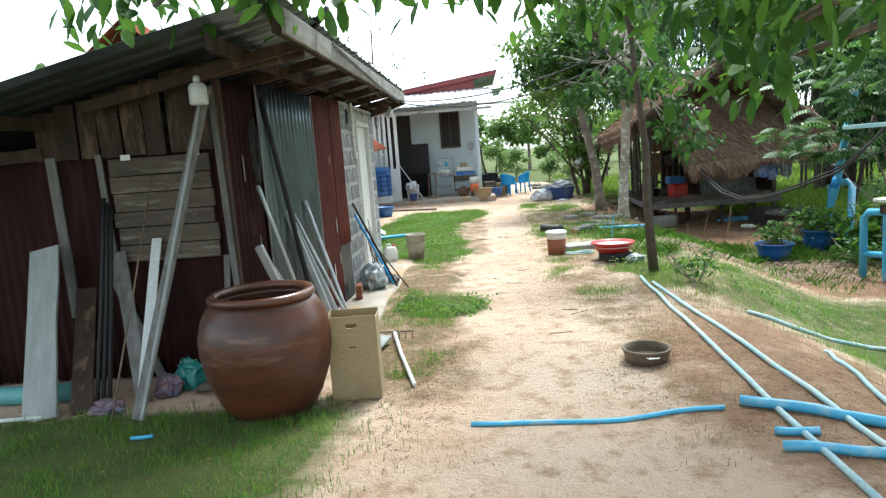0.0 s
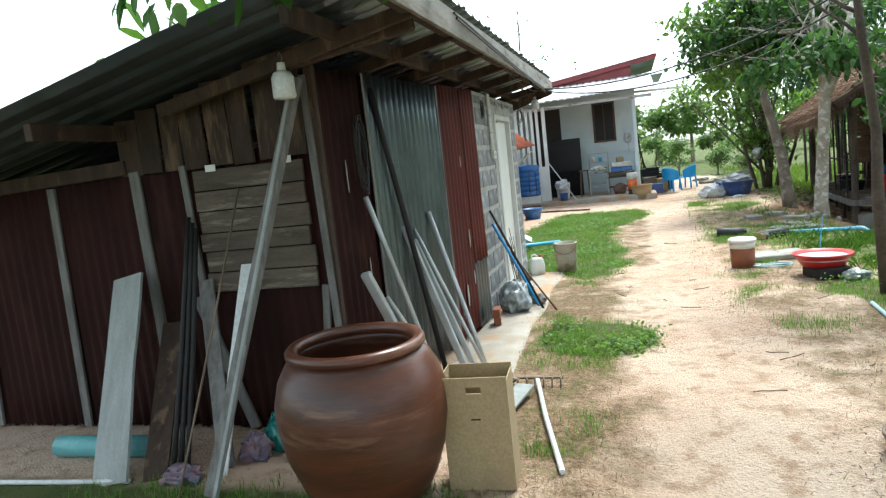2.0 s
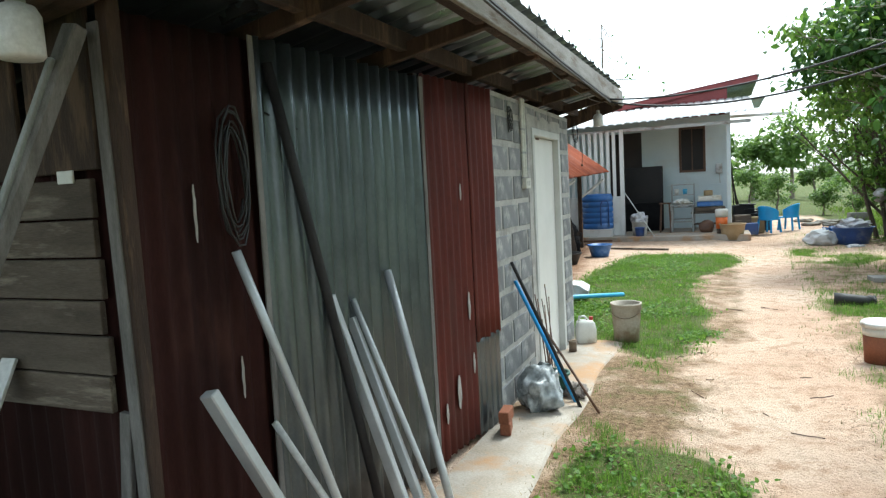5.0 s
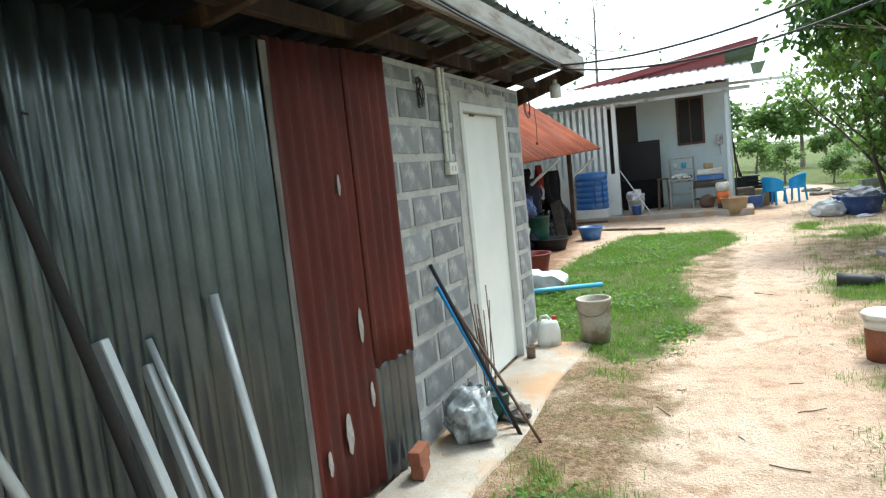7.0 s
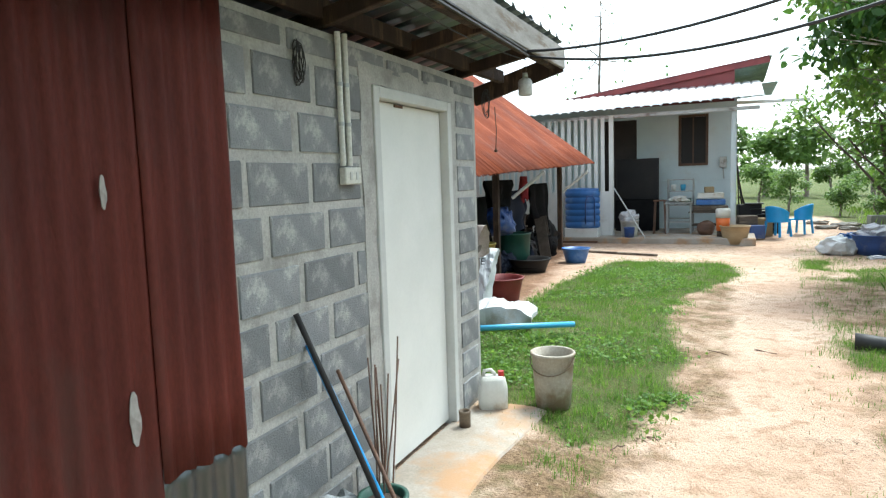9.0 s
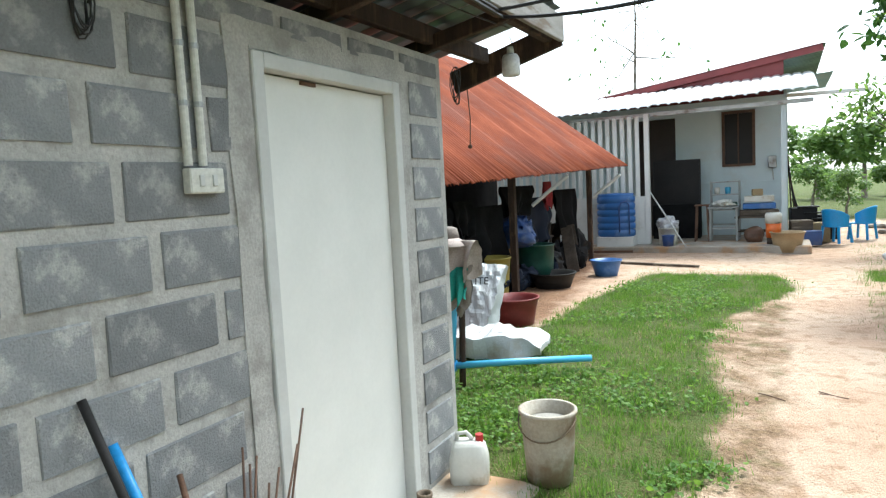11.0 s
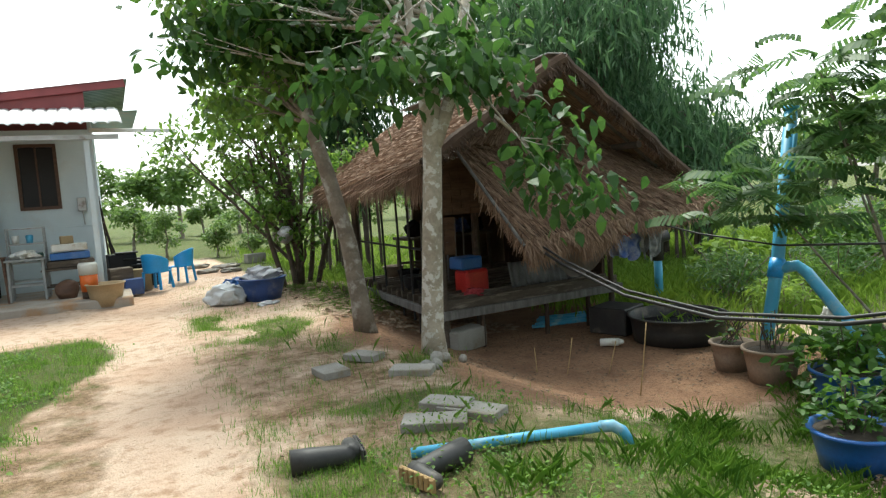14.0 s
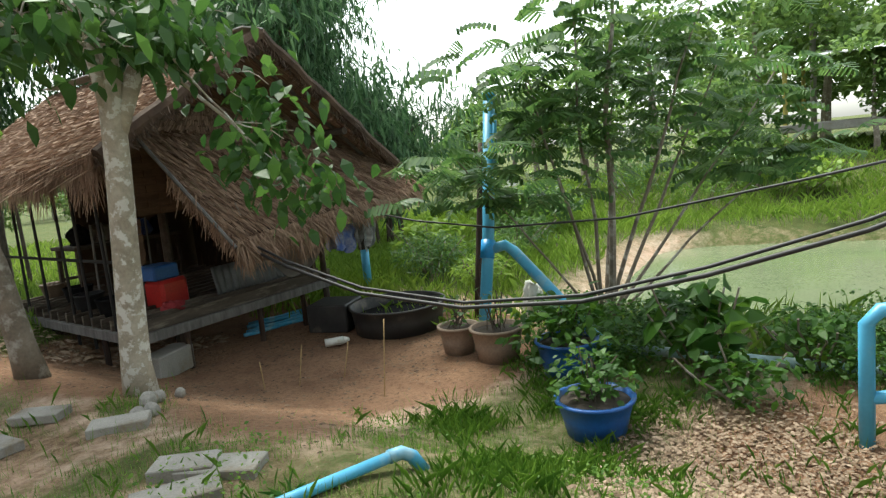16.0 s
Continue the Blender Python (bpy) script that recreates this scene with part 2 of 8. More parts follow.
M["oldwood_v"] = surf("weathered_upright_wood", (0.055, 0.03, 0.018), (0.03, 0.018, 0.012), 2.5, 0.85, 0.5, 40, stain=(0.12, 0.075, 0.045), stain_scale=2, stain_amount=0.25, stretch=(6, 6, 1), vary=0.25)
M["fascia"] = surf("weathered_fascia_board", (0.33, 0.315, 0.29), (0.22, 0.205, 0.185), 3, 0.85, 0.4, 50, stain=(0.15, 0.115, 0.085), stain_scale=2.5, stain_amount=0.35, stretch=(6, 1, 6))
M["batten"] = surf("bleached_batten", (0.21, 0.20, 0.19), (0.12, 0.113, 0.104), 4, 0.85, 0.4, 60, stretch=(6, 6, 1), vary=0.2)
M["whitepaint"] = surf("white_paint", (0.72, 0.73, 0.71), (0.64, 0.65, 0.63), 2, 0.5, 0.08, 60, stain=(0.5, 0.48, 0.43), stain_scale=2, stain_amount=0.12, grit=0.92)
M["doorpaint"] = surf("door_paint", (0.74, 0.745, 0.71), (0.68, 0.69, 0.655), 2, 0.45, 0.01, 60, grit=0.96)
M["framepaint"] = surf("grey_frame_paint", (0.58, 0.59, 0.57), (0.5, 0.51, 0.49), 3, 0.55, 0.05, 60, grit=0.93)
M["housewall"] = surf("pale_blue_wall", (0.58, 0.67, 0.70), (0.52, 0.61, 0.65), 1.2, 0.8, 0.12, 50, stain=(0.5, 0.54, 0.54), stain_scale=0.9, stain_amount=0.3, grit=0.92)
M["whiteroof"] = surf("white_roof_sheet", (0.74, 0.75, 0.75), (0.62, 0.62, 0.62), 1.5, 0.4, 0.05, 60, stain=(0.4, 0.36, 0.32), stain_scale=1.2, stain_amount=0.15, grit=0.92)
M["redtrim"] = surf("dark_red_trim", (0.23, 0.035, 0.035), (0.16, 0.025, 0.028), 2, 0.5, 0.05, 60)
# near-black; also stands in for shade inside the shed and the kitchen shelter
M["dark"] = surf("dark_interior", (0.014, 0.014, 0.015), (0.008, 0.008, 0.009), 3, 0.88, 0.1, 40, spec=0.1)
M["glassdark"] = surf("dark_window_pane", (0.012, 0.012, 0.014), (0.02, 0.018, 0.018), 2, 0.35, 0.0, 40, spec=0.2)
M["brownwood"] = surf("brown_wood", (0.13, 0.065, 0.035), (0.085, 0.042, 0.024), 3, 0.6, 0.25, 40, stretch=(1, 6, 6), vary=0.2)
M["doordark"] = surf("wood_in_shade", (0.03, 0.018, 0.014), (0.02, 0.013, 0.011), 3, 0.6, 0.2, 40)
M["drumblue"] = surf("deep_blue_drum", (0.018, 0.115, 0.40), (0.014, 0.085, 0.31), 4, 0.4, 0.04, 60, stain=(0.08, 0.11, 0.16), stain_scale=4, stain_amount=0.3)
M["jar"] = surf("brown_glaze", (0.115, 0.036, 0.018), (0.05, 0.019, 0.012), 2.2, 0.34, 0.12, 25, stain=(0.14, 0.065, 0.04), stain_scale=3, stain_amount=0.25, stretch=(0.6, 0.6, 4))
M["cardboard"] = surf("cardboard", (0.37, 0.28, 0.155), (0.31, 0.23, 0.125), 3, 0.9, 0.1, 70, stain=(0.24, 0.17, 0.1), stain_scale=2.5, stain_amount=0.2)
M["bluepvc"] = surf("blue_pvc", (0.09, 0.40, 0.62), (0.07, 0.33, 0.54), 3, 0.4, 0.04, 60, stain=(0.24, 0.4, 0.48), stain_scale=4, stain_amount=0.25, grit=0.92)
M["palepvc"] = surf("faded_blue_pvc", (0.30, 0.50, 0.56), (0.42, 0.56, 0.58), 3, 0.5, 0.04, 60, stain=(0.45, 0.45, 0.4), stain_scale=5, stain_amount=0.3)
M["steel"] = surf("dull_steel", (0.5, 0.51, 0.51), (0.38, 0.385, 0.385), 4, 0.45, 0.08, 90, metal=0.6, stain=(0.16, 0.12, 0.09), stain_scale=4, stain_amount=0.2)
M["blacksteel"] = surf("black_steel", (0.018, 0.018, 0.02), (0.028, 0.026, 0.025), 4, 0.6, 0.1, 60, spec=0.25)
M["rubber"] = surf("black_rubber", (0.022, 0.022, 0.023), (0.045, 0.043, 0.04), 5, 0.6, 0.1, 60, stain=(0.12, 0.1, 0.08), stain_scale=4, stain_amount=0.2)
M["thatch"] = leaf_mat("grass_thatch", (0.13, 0.078, 0.05), (0.35, 0.238, 0.164), 0.1, 0.9)
# shaded copy of the thatch, the shade is in its colour
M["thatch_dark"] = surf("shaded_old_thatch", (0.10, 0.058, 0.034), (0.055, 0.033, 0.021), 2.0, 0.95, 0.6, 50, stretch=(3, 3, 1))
M["woven"] = surf("woven_bamboo", (0.15, 0.085, 0.045), (0.095, 0.052, 0.03), 5, 0.8, 0.4, 60, stretch=(1, 1, 4))
M["bark"] = surf("pale_bark", (0.235, 0.195, 0.15), (0.15, 0.12, 0.09), 4, 0.9, 0.6, 35, stain=(0.34, 0.32, 0.28), stain_scale=6, stain_amount=0.35)
M["barkdark"] = surf("dark_bark", (0.105, 0.08, 0.06), (0.06, 0.045, 0.033), 5, 0.9, 0.6, 40)
M["white_plastic"] = surf("white_plastic", (0.68, 0.68, 0.64), (0.6, 0.6, 0.55), 4, 0.4, 0.04, 60, stain=(0.42, 0.36, 0.27), stain_scale=5, stain_amount=0.25, grit=0.92)
M["red_plastic"] = surf("red_plastic", (0.55, 0.035, 0.03), (0.45, 0.03, 0.03), 4, 0.35, 0.03, 60)
M["blue_plastic"] = surf("bright_blue_plastic", (0.03, 0.36, 0.80), (0.03, 0.30, 0.70), 4, 0.35, 0.03, 60)
M["navy_plastic"] = surf("navy_plastic", (0.03, 0.085, 0.28), (0.025, 0.06, 0.2), 4, 0.4, 0.03, 60, stain=(0.1, 0.13, 0.22), stain_scale=4, stain_amount=0.25)
M["orange_plastic"] = surf("orange_plastic", (0.75, 0.16, 0.02), (0.65, 0.13, 0.02), 4, 0.4, 0.03, 60)
M["slab"] = surf("cast_slab", (0.33, 0.315, 0.285), (0.25, 0.235, 0.205), 4, 0.92, 0.4, 90, stain=(0.2, 0.16, 0.11), stain_scale=5, stain_amount=0.25, vary=0.15)
M["alu"] = surf("aluminium_section", (0.52, 0.54, 0.55), (0.4, 0.42, 0.43), 4, 0.38, 0.04, 90, metal=0.35, grit=0.92)
M["dullred"] = surf("dull_red_plastic", (0.24, 0.03, 0.028), (0.16, 0.022, 0.022), 3, 0.5, 0.05, 60)
M["steel_old"] = surf("old_grey_sheet", (0.16, 0.165, 0.165), (0.1, 0.1, 0.098), 4, 0.6, 0.1, 80, metal=0.3, stain=(0.08, 0.07, 0.06), stain_scale=3, stain_amount=0.3)
M["flaked"] = surf("bare_pale_metal", (0.42, 0.40, 0.38), (0.3, 0.27, 0.25), 9, 0.7, 0.1, 60)
M["barkpale"] = surf("smooth_pale_bark", (0.42, 0.37, 0.29), (0.28, 0.24, 0.18), 5, 0.9, 0.6, 35, stain=(0.52, 0.50, 0.45), stain_scale=9, stain_amount=0.35, sharp=0.05)
M["brick"] = surf("red_clay_brick", (0.30, 0.105, 0.05), (0.22, 0.08, 0.042), 6, 0.9, 0.5, 90)
M["leaf"] = leaf_mat("green_leaves", (0.025, 0.085, 0.012), (0.075, 0.17, 0.022))
M["leafdeep"] = leaf_mat("deep_green_leaves", (0.022, 0.07, 0.015), (0.055, 0.13, 0.025))
M["leafbamboo"] = leaf_mat("bamboo_leaves", (0.02, 0.065, 0.024), (0.10, 0.19, 0.085))
M["leaflight"] = leaf_mat("fresh_green_leaves", (0.04, 0.105, 0.016), (0.13, 0.235, 0.04), 0.5)
M["leafcool"] = leaf_mat("cool_green_leaves", (0.04, 0.105, 0.028), (0.09, 0.17, 0.045))
M["leaffar"] = leaf_mat("far_leaves", (0.06, 0.125, 0.03), (0.14, 0.23, 0.055))
M["grass"] = leaf_mat("grass_blades", (0.055, 0.14, 0.018), (0.15, 0.27, 0.042), 0.5, 0.5)
M["fieldgrass"] = leaf_mat("field_grass_blades", (0.115, 0.215, 0.03), (0.235, 0.355, 0.06), 0.45, 0.5)
M["drygrass"] = leaf_mat("dry_grass", (0.24, 0.2, 0.1), (0.33, 0.27, 0.15), 0.3, 0.7)
M["darkleaf"] = leaf_mat("dark_dead_leaves", (0.07, 0.045, 0.028), (0.26, 0.18, 0.115), 0.1, 0.85)
M["deadleaf"] = leaf_mat("dead_leaves", (0.15, 0.10, 0.06), (0.36, 0.27, 0.19), 0.15, 0.8)


def ground_mat():
    m = bpy.data.materials.new("ground_soil")
    m.use_nodes = True
    nd, ln = m.node_tree.nodes, m.node_tree.links
    bsdf = nd["Principled BSDF"]
    tc = nd.new("ShaderNodeTexCoord")

    def noise_tex(s, d=5.0, r=0.6):
        t = nd.new("ShaderNodeTexNoise")
        t.inputs["Scale"].default_value, t.inputs["Detail"].default_value, t.inputs["Roughness"].default_value = s, d, r
        ln.new(tc.outputs["Object"], t.inputs["Vector"])
        return t.outputs["Fac"]

    def mix(fac, a, b):
        x = nd.new("ShaderNodeMix")
        x.data_type = "RGBA"
        for sock, val in ((x.inputs[0], fac), (x.inputs[6], a), (x.inputs[7], b)):
            if hasattr(val, "is_output"):
                ln.new(val, sock)
            else:
                sock.default_value = (*val, 1.0)
        return x.outputs[2]

    def ramp(val, lo, hi):
        r = nd.new("ShaderNodeMapRange")
        r.inputs["From Min"].default_value, r.inputs["From Max"].default_value = lo, hi
        ln.new(val, r.inputs["Value"])
        return r.outputs[0]

    zone = nd.new("ShaderNodeVertexColor")
    zone.layer_name = "zone"
    sep = nd.new("ShaderNodeSeparateColor")
    ln.new(zone.outputs["Color"], sep.inputs[0])

    def edged(out, wobble=0.5, size=7.0, soft=0.16):
        add = nd.new("ShaderNodeMath")
        add.operation = "MULTIPLY_ADD"
        ln.new(noise_tex(size, 8.0, 0.7), add.inputs[0])
        add.inputs[1].default_value = wobble
        ln.new(out, add.inputs[2])
        return ramp(add.outputs[0], 0.5 + wobble * 0.5 - soft, 0.5 + wobble * 0.5 + soft)

    sand = mix(ramp(noise_tex(0.7), 0.4, 0.6), (0.57, 0.395, 0.285), (0.64, 0.495, 0.38))
    sand = mix(ramp(noise_tex(6.0, 8.0, 0.72), 0.5, 0.64), sand, (0.42, 0.275, 0.18))
    sand = mix(ramp(noise_tex(28.0, 8.0, 0.75), 0.6, 0.68), sand, (0.27, 0.165, 0.10))
    sand = mix(ramp(noise_tex(70.0, 3.0), 0.62, 0.78), sand, (0.24, 0.15, 0.09))
    red = mix(ramp(noise_tex(3.0), 0.35, 0.65), (0.33, 0.195, 0.118), (0.24, 0.135, 0.082))
    red = mix(ramp(noise_tex(24.0, 8.0, 0.75), 0.5, 0.66), red, (0.15, 0.085, 0.05))
    turf = mix(ramp(noise_tex(2.2), 0.35, 0.65), (0.055, 0.10, 0.02), (0.115, 0.135, 0.04))
    turf = mix(ramp(noise_tex(50.0, 3.0), 0.45, 0.75), turf, (0.13, 0.10, 0.05))
    straw = mix(ramp(noise_tex(26.0, 8.0, 0.75), 0.42, 0.6), (0.31, 0.21, 0.125), (0.15, 0.095, 0.055))
    straw = mix(ramp(noise_tex(5.0, 4.0), 0.5, 0.7), straw, (0.13, 0.125, 0.045))
    col = mix(edged(sep.outputs[2], 2.6, 2.4, 0.3), sand, straw)
    col = mix(edged(sep.outputs[1], 1.4, 2.6, 0.25), col, red)
    col = mix(edged(sep.outputs[0]), col, turf)
    ln.new(col, bsdf.inputs["Base Color"])
    bsdf.inputs["Roughness"].default_value = 0.95
    bsdf.inputs["Specular IOR Level"].default_value = 0.2
    bp = nd.new("ShaderNodeBump")
    bp.inputs["Strength"].default_value, bp.inputs["Distance"].default_value = 0.8, 0.06
    hn = nd.new("ShaderNodeMath")
    ln.new(noise_tex(14.0, 8.0, 0.65), hn.inputs[0])
    ln.new(noise_tex(60.0, 4.0, 0.6), hn.inputs[1])
    ln.new(hn.outputs[0], bp.inputs["Height"])
    ln.new(bp.outputs[0], bsdf.inputs["Normal"])
    return m


M["ground"] = ground_mat()


def water_mat():
    m = surf("pond_water", (0.16, 0.20, 0.11), (0.19, 0.22, 0.13), 0.6, 0.12, 0.0, 30)
    m.node_tree.nodes["Principled BSDF"].inputs["Specular IOR Level"].default_value = 0.5
    return m


M["water"] = water_mat()


# ---------------------------------------------------------------- ground
def smooth(a, b, x):
    t = min(1.0, max(0.0, (x - a) / (b - a)))
    return t * t * (3 - 2 * t)


YARD = Vector((1.87, 8.8, 1.505))   # the corner of the path from which the lower yard spreads


def drop(x, y):
    """How far the yard by the pond lies below the path."""
    edge = 4.0 - 0.8 * smooth(9.0, 6.0, y) + 1.0 * smooth(16.0, 19.0, y)
    return 0.6 * smooth(edge, edge + 2.0, x) * smooth(-1.5, 1.5, y) * (1 - 0.6 * smooth(24, 34, y))


def flat(x, y):
    """The yard's own coordinates, spread out with its depth below the path."""
    k = 1 + drop(x, y) / YARD.z * smooth(6.5, 9.0, y)
    return YARD.x + (x - YARD.x) / k, YARD.y + (y - YARD.y) / k


def spread(x, y):
    """The scale at which a thing of the yard's own coordinates stands on the lower ground."""
    k = 1.0
    for _ in range(30):
        k = 1 + drop(YARD.x + k * (x - YARD.x), YARD.y + k * (y - YARD.y)) / YARD.z
    return k


def lowered(p, k):
    return YARD + k * (Vector(p) - YARD)


def settle(things, k=None):
    """Set things of the yard down on the lower ground."""
    for ob in things:
        p = ob.matrix_basis.translation
        q = k or spread(p.x, p.y)
        ob.matrix_basis = Matrix.Translation(YARD) @ Matrix.Scale(q, 4) @ Matrix.Translation(-YARD) @ ob.matrix_basis


def tops():
    return [ob for ob in bpy.data.objects if ob.parent is None]


def pond_depth(x, y):
    """How far inside the pond a place lies, 0 at its bank to 1."""
    x, y = flat(x, y)
    near = 7.0 + 0.30 * (11.2 - y) * (y < 11.2) - 0.75 * max(0.0, 9.6 - y) * 0.4
    d1 = smooth(near, near + 1.6, x)
    d2 = 1 - smooth(12.6, 14.2, x + 0.25 * (y - 8))
    d3 = 1 - smooth(10.6, 12.6, y - 0.12 * (x - 7))
    return d1 * d2 * d3


def ground_z(x, y):
    z = 0.03 * noise.noise((x * 0.45, y * 0.45, 0)) + 0.012 * noise.noise((x * 2.1, y * 2.1, 3))
    z *= smooth(0.0, 1.2, x) * 0.85 + 0.15
    z += 0.022 * noise.noise((x * 4.3, y * 4.3, 9)) * smooth(0.3, 0.8, abs(x - path_x(y))) * (x > 0.6)
    path = 1 - smooth(0.25, 0.9, abs(x - path_x(y)))
    z -= 0.025 * path * smooth(2, 5, y)
    z -= drop(x, y) + 1.05 * pond_depth(x, y)
    fx, fy = flat(x, y)
    z += 1.26 * smooth(13.5, 20.0, fx) * (1 - smooth(10, 22, fy))
    return z


def path_x(y):
    return 1.72 + 0.12 * math.sin(y * 0.5 + 0.4) + 0.6 * smooth(15, 22, y)


def turf_amount(x, y):
    """1 where grass covers the soil, 0 on bare ground."""
    wx, wy = x, y
    x, y = flat(x, y)
    p = abs(x - path_x(y))
    g = 0.0
    # lawn between the shed and the path
    if 8.9 < y < 19 and -2.0 < x < 2.2:
        left = 0.55 - 1.75 * smooth(9.3, 10.8, y) + 0.35 * smooth(12.3, 13.6, y) + 0.4 * smooth(13.5, 17.5, y)
        right = 1.05 + 0.12 * math.sin(y * 1.3) + 0.16 * noise.noise((x * 2, y * 2, 5)) + 0.55 * smooth(14, 17, y)
        g = max(g, smooth(left - 0.15, left + 0.25, x) * (1 - smooth(right - 0.2, right + 0.25, x)) * smooth(9.0, 9.5, y) * (1 - smooth(17.0, 18.0, y)))
    # tuft bed by the apron
    g = max(g, 1.0 - smooth(0.6, 1.15, math.hypot((x - 1.0) / 0.55, (y - 6.75) / 0.6)))
    # strip along the front of the shed
    if y < 4.7:
        g = max(g, (1 - smooth(0.1, 0.9, x - 0.1 * (y - 2))) * (1 - smooth(4.05, 4.4, y)) * 0.8)
    # the verge towards the huts
    edge = 3.2 + 0.3 * math.sin(y * 0.9) - 0.35 * smooth(8, 11, y)
    g = max(g, 0.62 * smooth(edge - 0.3, edge + 0.9, x) * smooth(5.0, 7.0, y) * (1 - 0.55 * smooth(11.6, 12.6, y)))
    if y < 8:
        g = max(g, 0.65 * smooth(3.5, 4.8, x))
    # bare red soil round the hut
    g *= 1 - bare(x, y)
    g = max(g, smooth(7.0, 8.5, x) * (1 - 0.9 * pond_depth(wx, wy) ** 0.3))
    g = max(g, smooth(15.9, 17.2, y) * smooth(4.1, 4.7, x))
    g = max(g, smooth(-6, -9, x), smooth(27, 32, y))
    s = x - path_x(y)
    if 6 < y < 18 and 0.4 < s < 3.2:
        g = max(g, 0.6 * smooth(0.02, 0.3, noise.noise((x * 1.3, y * 1.3, 11))) * smooth(0.45, 0.8, s) * smooth(6.0, 7.5, y) * (1 - bare(x, y)))
    g = max(g, 0.2 * smooth(0.35, 0.8, p) * (1 - smooth(1.6, 2.4, p)) * smooth(9.5, 11, y) * (x > path_x(y)))
    return g


def straw_amount(x, y):
    """Dry stubble between the trodden path and the grass."""
    p = x - path_x(y)
    a = 0.85 * smooth(-0.1, -0.75, p) * smooth(0.3, 0.5, x) * smooth(3.6, 4.8, y) * (1 - smooth(9.0, 10.0, y))
    b = 0.55 * smooth(0.4, 0.9, p) * (1 - smooth(2.2, 3.2, p)) * smooth(2.5, 4.5, y) * (1 - smooth(15.0, 17.5, y))
    c = 0.6 * smooth(0.5, 0.2, abs(x - 1.25)) * smooth(9.4, 10.5, y) * (1 - smooth(15, 16, y))
    return max(a, b, c)


def red_soil(x, y):
    return bare(*flat(x, y))


def bare(x, y):
    a = 1 - smooth(0.75, 1.1, math.hypot((x - 5.7) / 1.75, (y - 12.9) / 1.7))
    b = 1 - smooth(0.8, 1.1, math.hypot((x - 5.8) / 2.0, (y - 15.3) / 2.4))
    c = 0.8 * (1 - smooth(0.6, 1.1, math.hypot((x - 5.2) / 1.2, (y - 9.2) / 1.0)))
    late = smooth(12.3, 13.8, y)
    d = smooth(-0.95 + 0.75 * late, -1.4 + 0.2 * late, x + 0.12 * (y - 13) * late) * smooth(10.5, 12.0, y) * (1 - smooth(20.0, 21, y))
    e = 0.62 * (1 - smooth(0.7, 1.1, math.hypot((x - 3.5) / 1.1, (y - 4.2) / 2.2)))
    return min(1.0, max(a, b, c, d, e))


def axis(lo, hi, step, reach):
    out = list(np.arange(lo, hi + step / 2, step))
    a, b, s = lo, hi, step
    while b < reach:
        s *= 1.35
        a, b = a - s, b + s
        out = [a] + out + [b]
    return [float(v) for v in out]


gx, gy = axis(-4.0, 16.0, 0.12, 900), axis(-1.0, 24.0, 0.12, 900)
verts = [(x, y, ground_z(x, y)) for y in gy for x in gx]
nx = len(gx)
faces = [(j * nx + i, j * nx + i + 1, (j + 1) * nx + i + 1, (j + 1) * nx + i) for j in range(len(gy) - 1) for i in range(nx - 1)]
ground = raw("ground", verts, faces, M["ground"], None, "sandy bare earth with patches of grass", "ground", "structure", True)
zone = ground.data.color_attributes.new("zone", "FLOAT_COLOR", "POINT")
zone.data.foreach_set("color", np.array([(turf_amount(x, y), red_soil(x, y), straw_amount(x, y), 1) for x, y, _ in verts], dtype=np.float32).ravel())

bm = B()
span(bm, (6.5, -9.0, -1.5), (26.0, 19.0, -1.02))
part("water", bm, M["water"])
tagged(bpy.data.objects["water"], "still murky green pond water below the bank", "water", "", "structure")

bm = B()
span(bm, (-0.03, 5.9, -0.1), (0.47, 9.75, 0.02), 0.01)
bmesh.ops.subdivide_edges(bm, edges=bm.edges[:], cuts=14, use_grid_fill=True)
for v in bm.verts:
    v.co.x += 0.07 * noise.noise((v.co.x, v.co.y * 1.3, 1)) * smooth(0.2, 0.4, v.co.x)
    v.co.z += 0.012 * noise.noise(v.co * 2.0) - 0.02 * smooth(0.36, 0.5, v.co.x)
apron = solo("pavement", bm, M["concrete"], (0, 0, 0), 0, "rough concrete apron along the shed, dusty with soil", "pavement", "", "structure")


# ---------------------------------------------------------------- tool shed
FY, CX, SX = 4.92, -0.31, 0.0      # front wall, front corner, block wall
Y0, Y1, DY0, DY1 = 7.40, 9.82, 8.45, 9.38   # block wall and its doorway
shed = thing("tool_shed", (0, 0, 0), 0, "patched shed of rusted sheets, old boards and concrete blocks", "shed")


def side(y):
    """The tin part of the side wall stands slightly askew."""
    return CX + (SX - 0.03 - CX) * (y - FY) / (Y0 - FY)


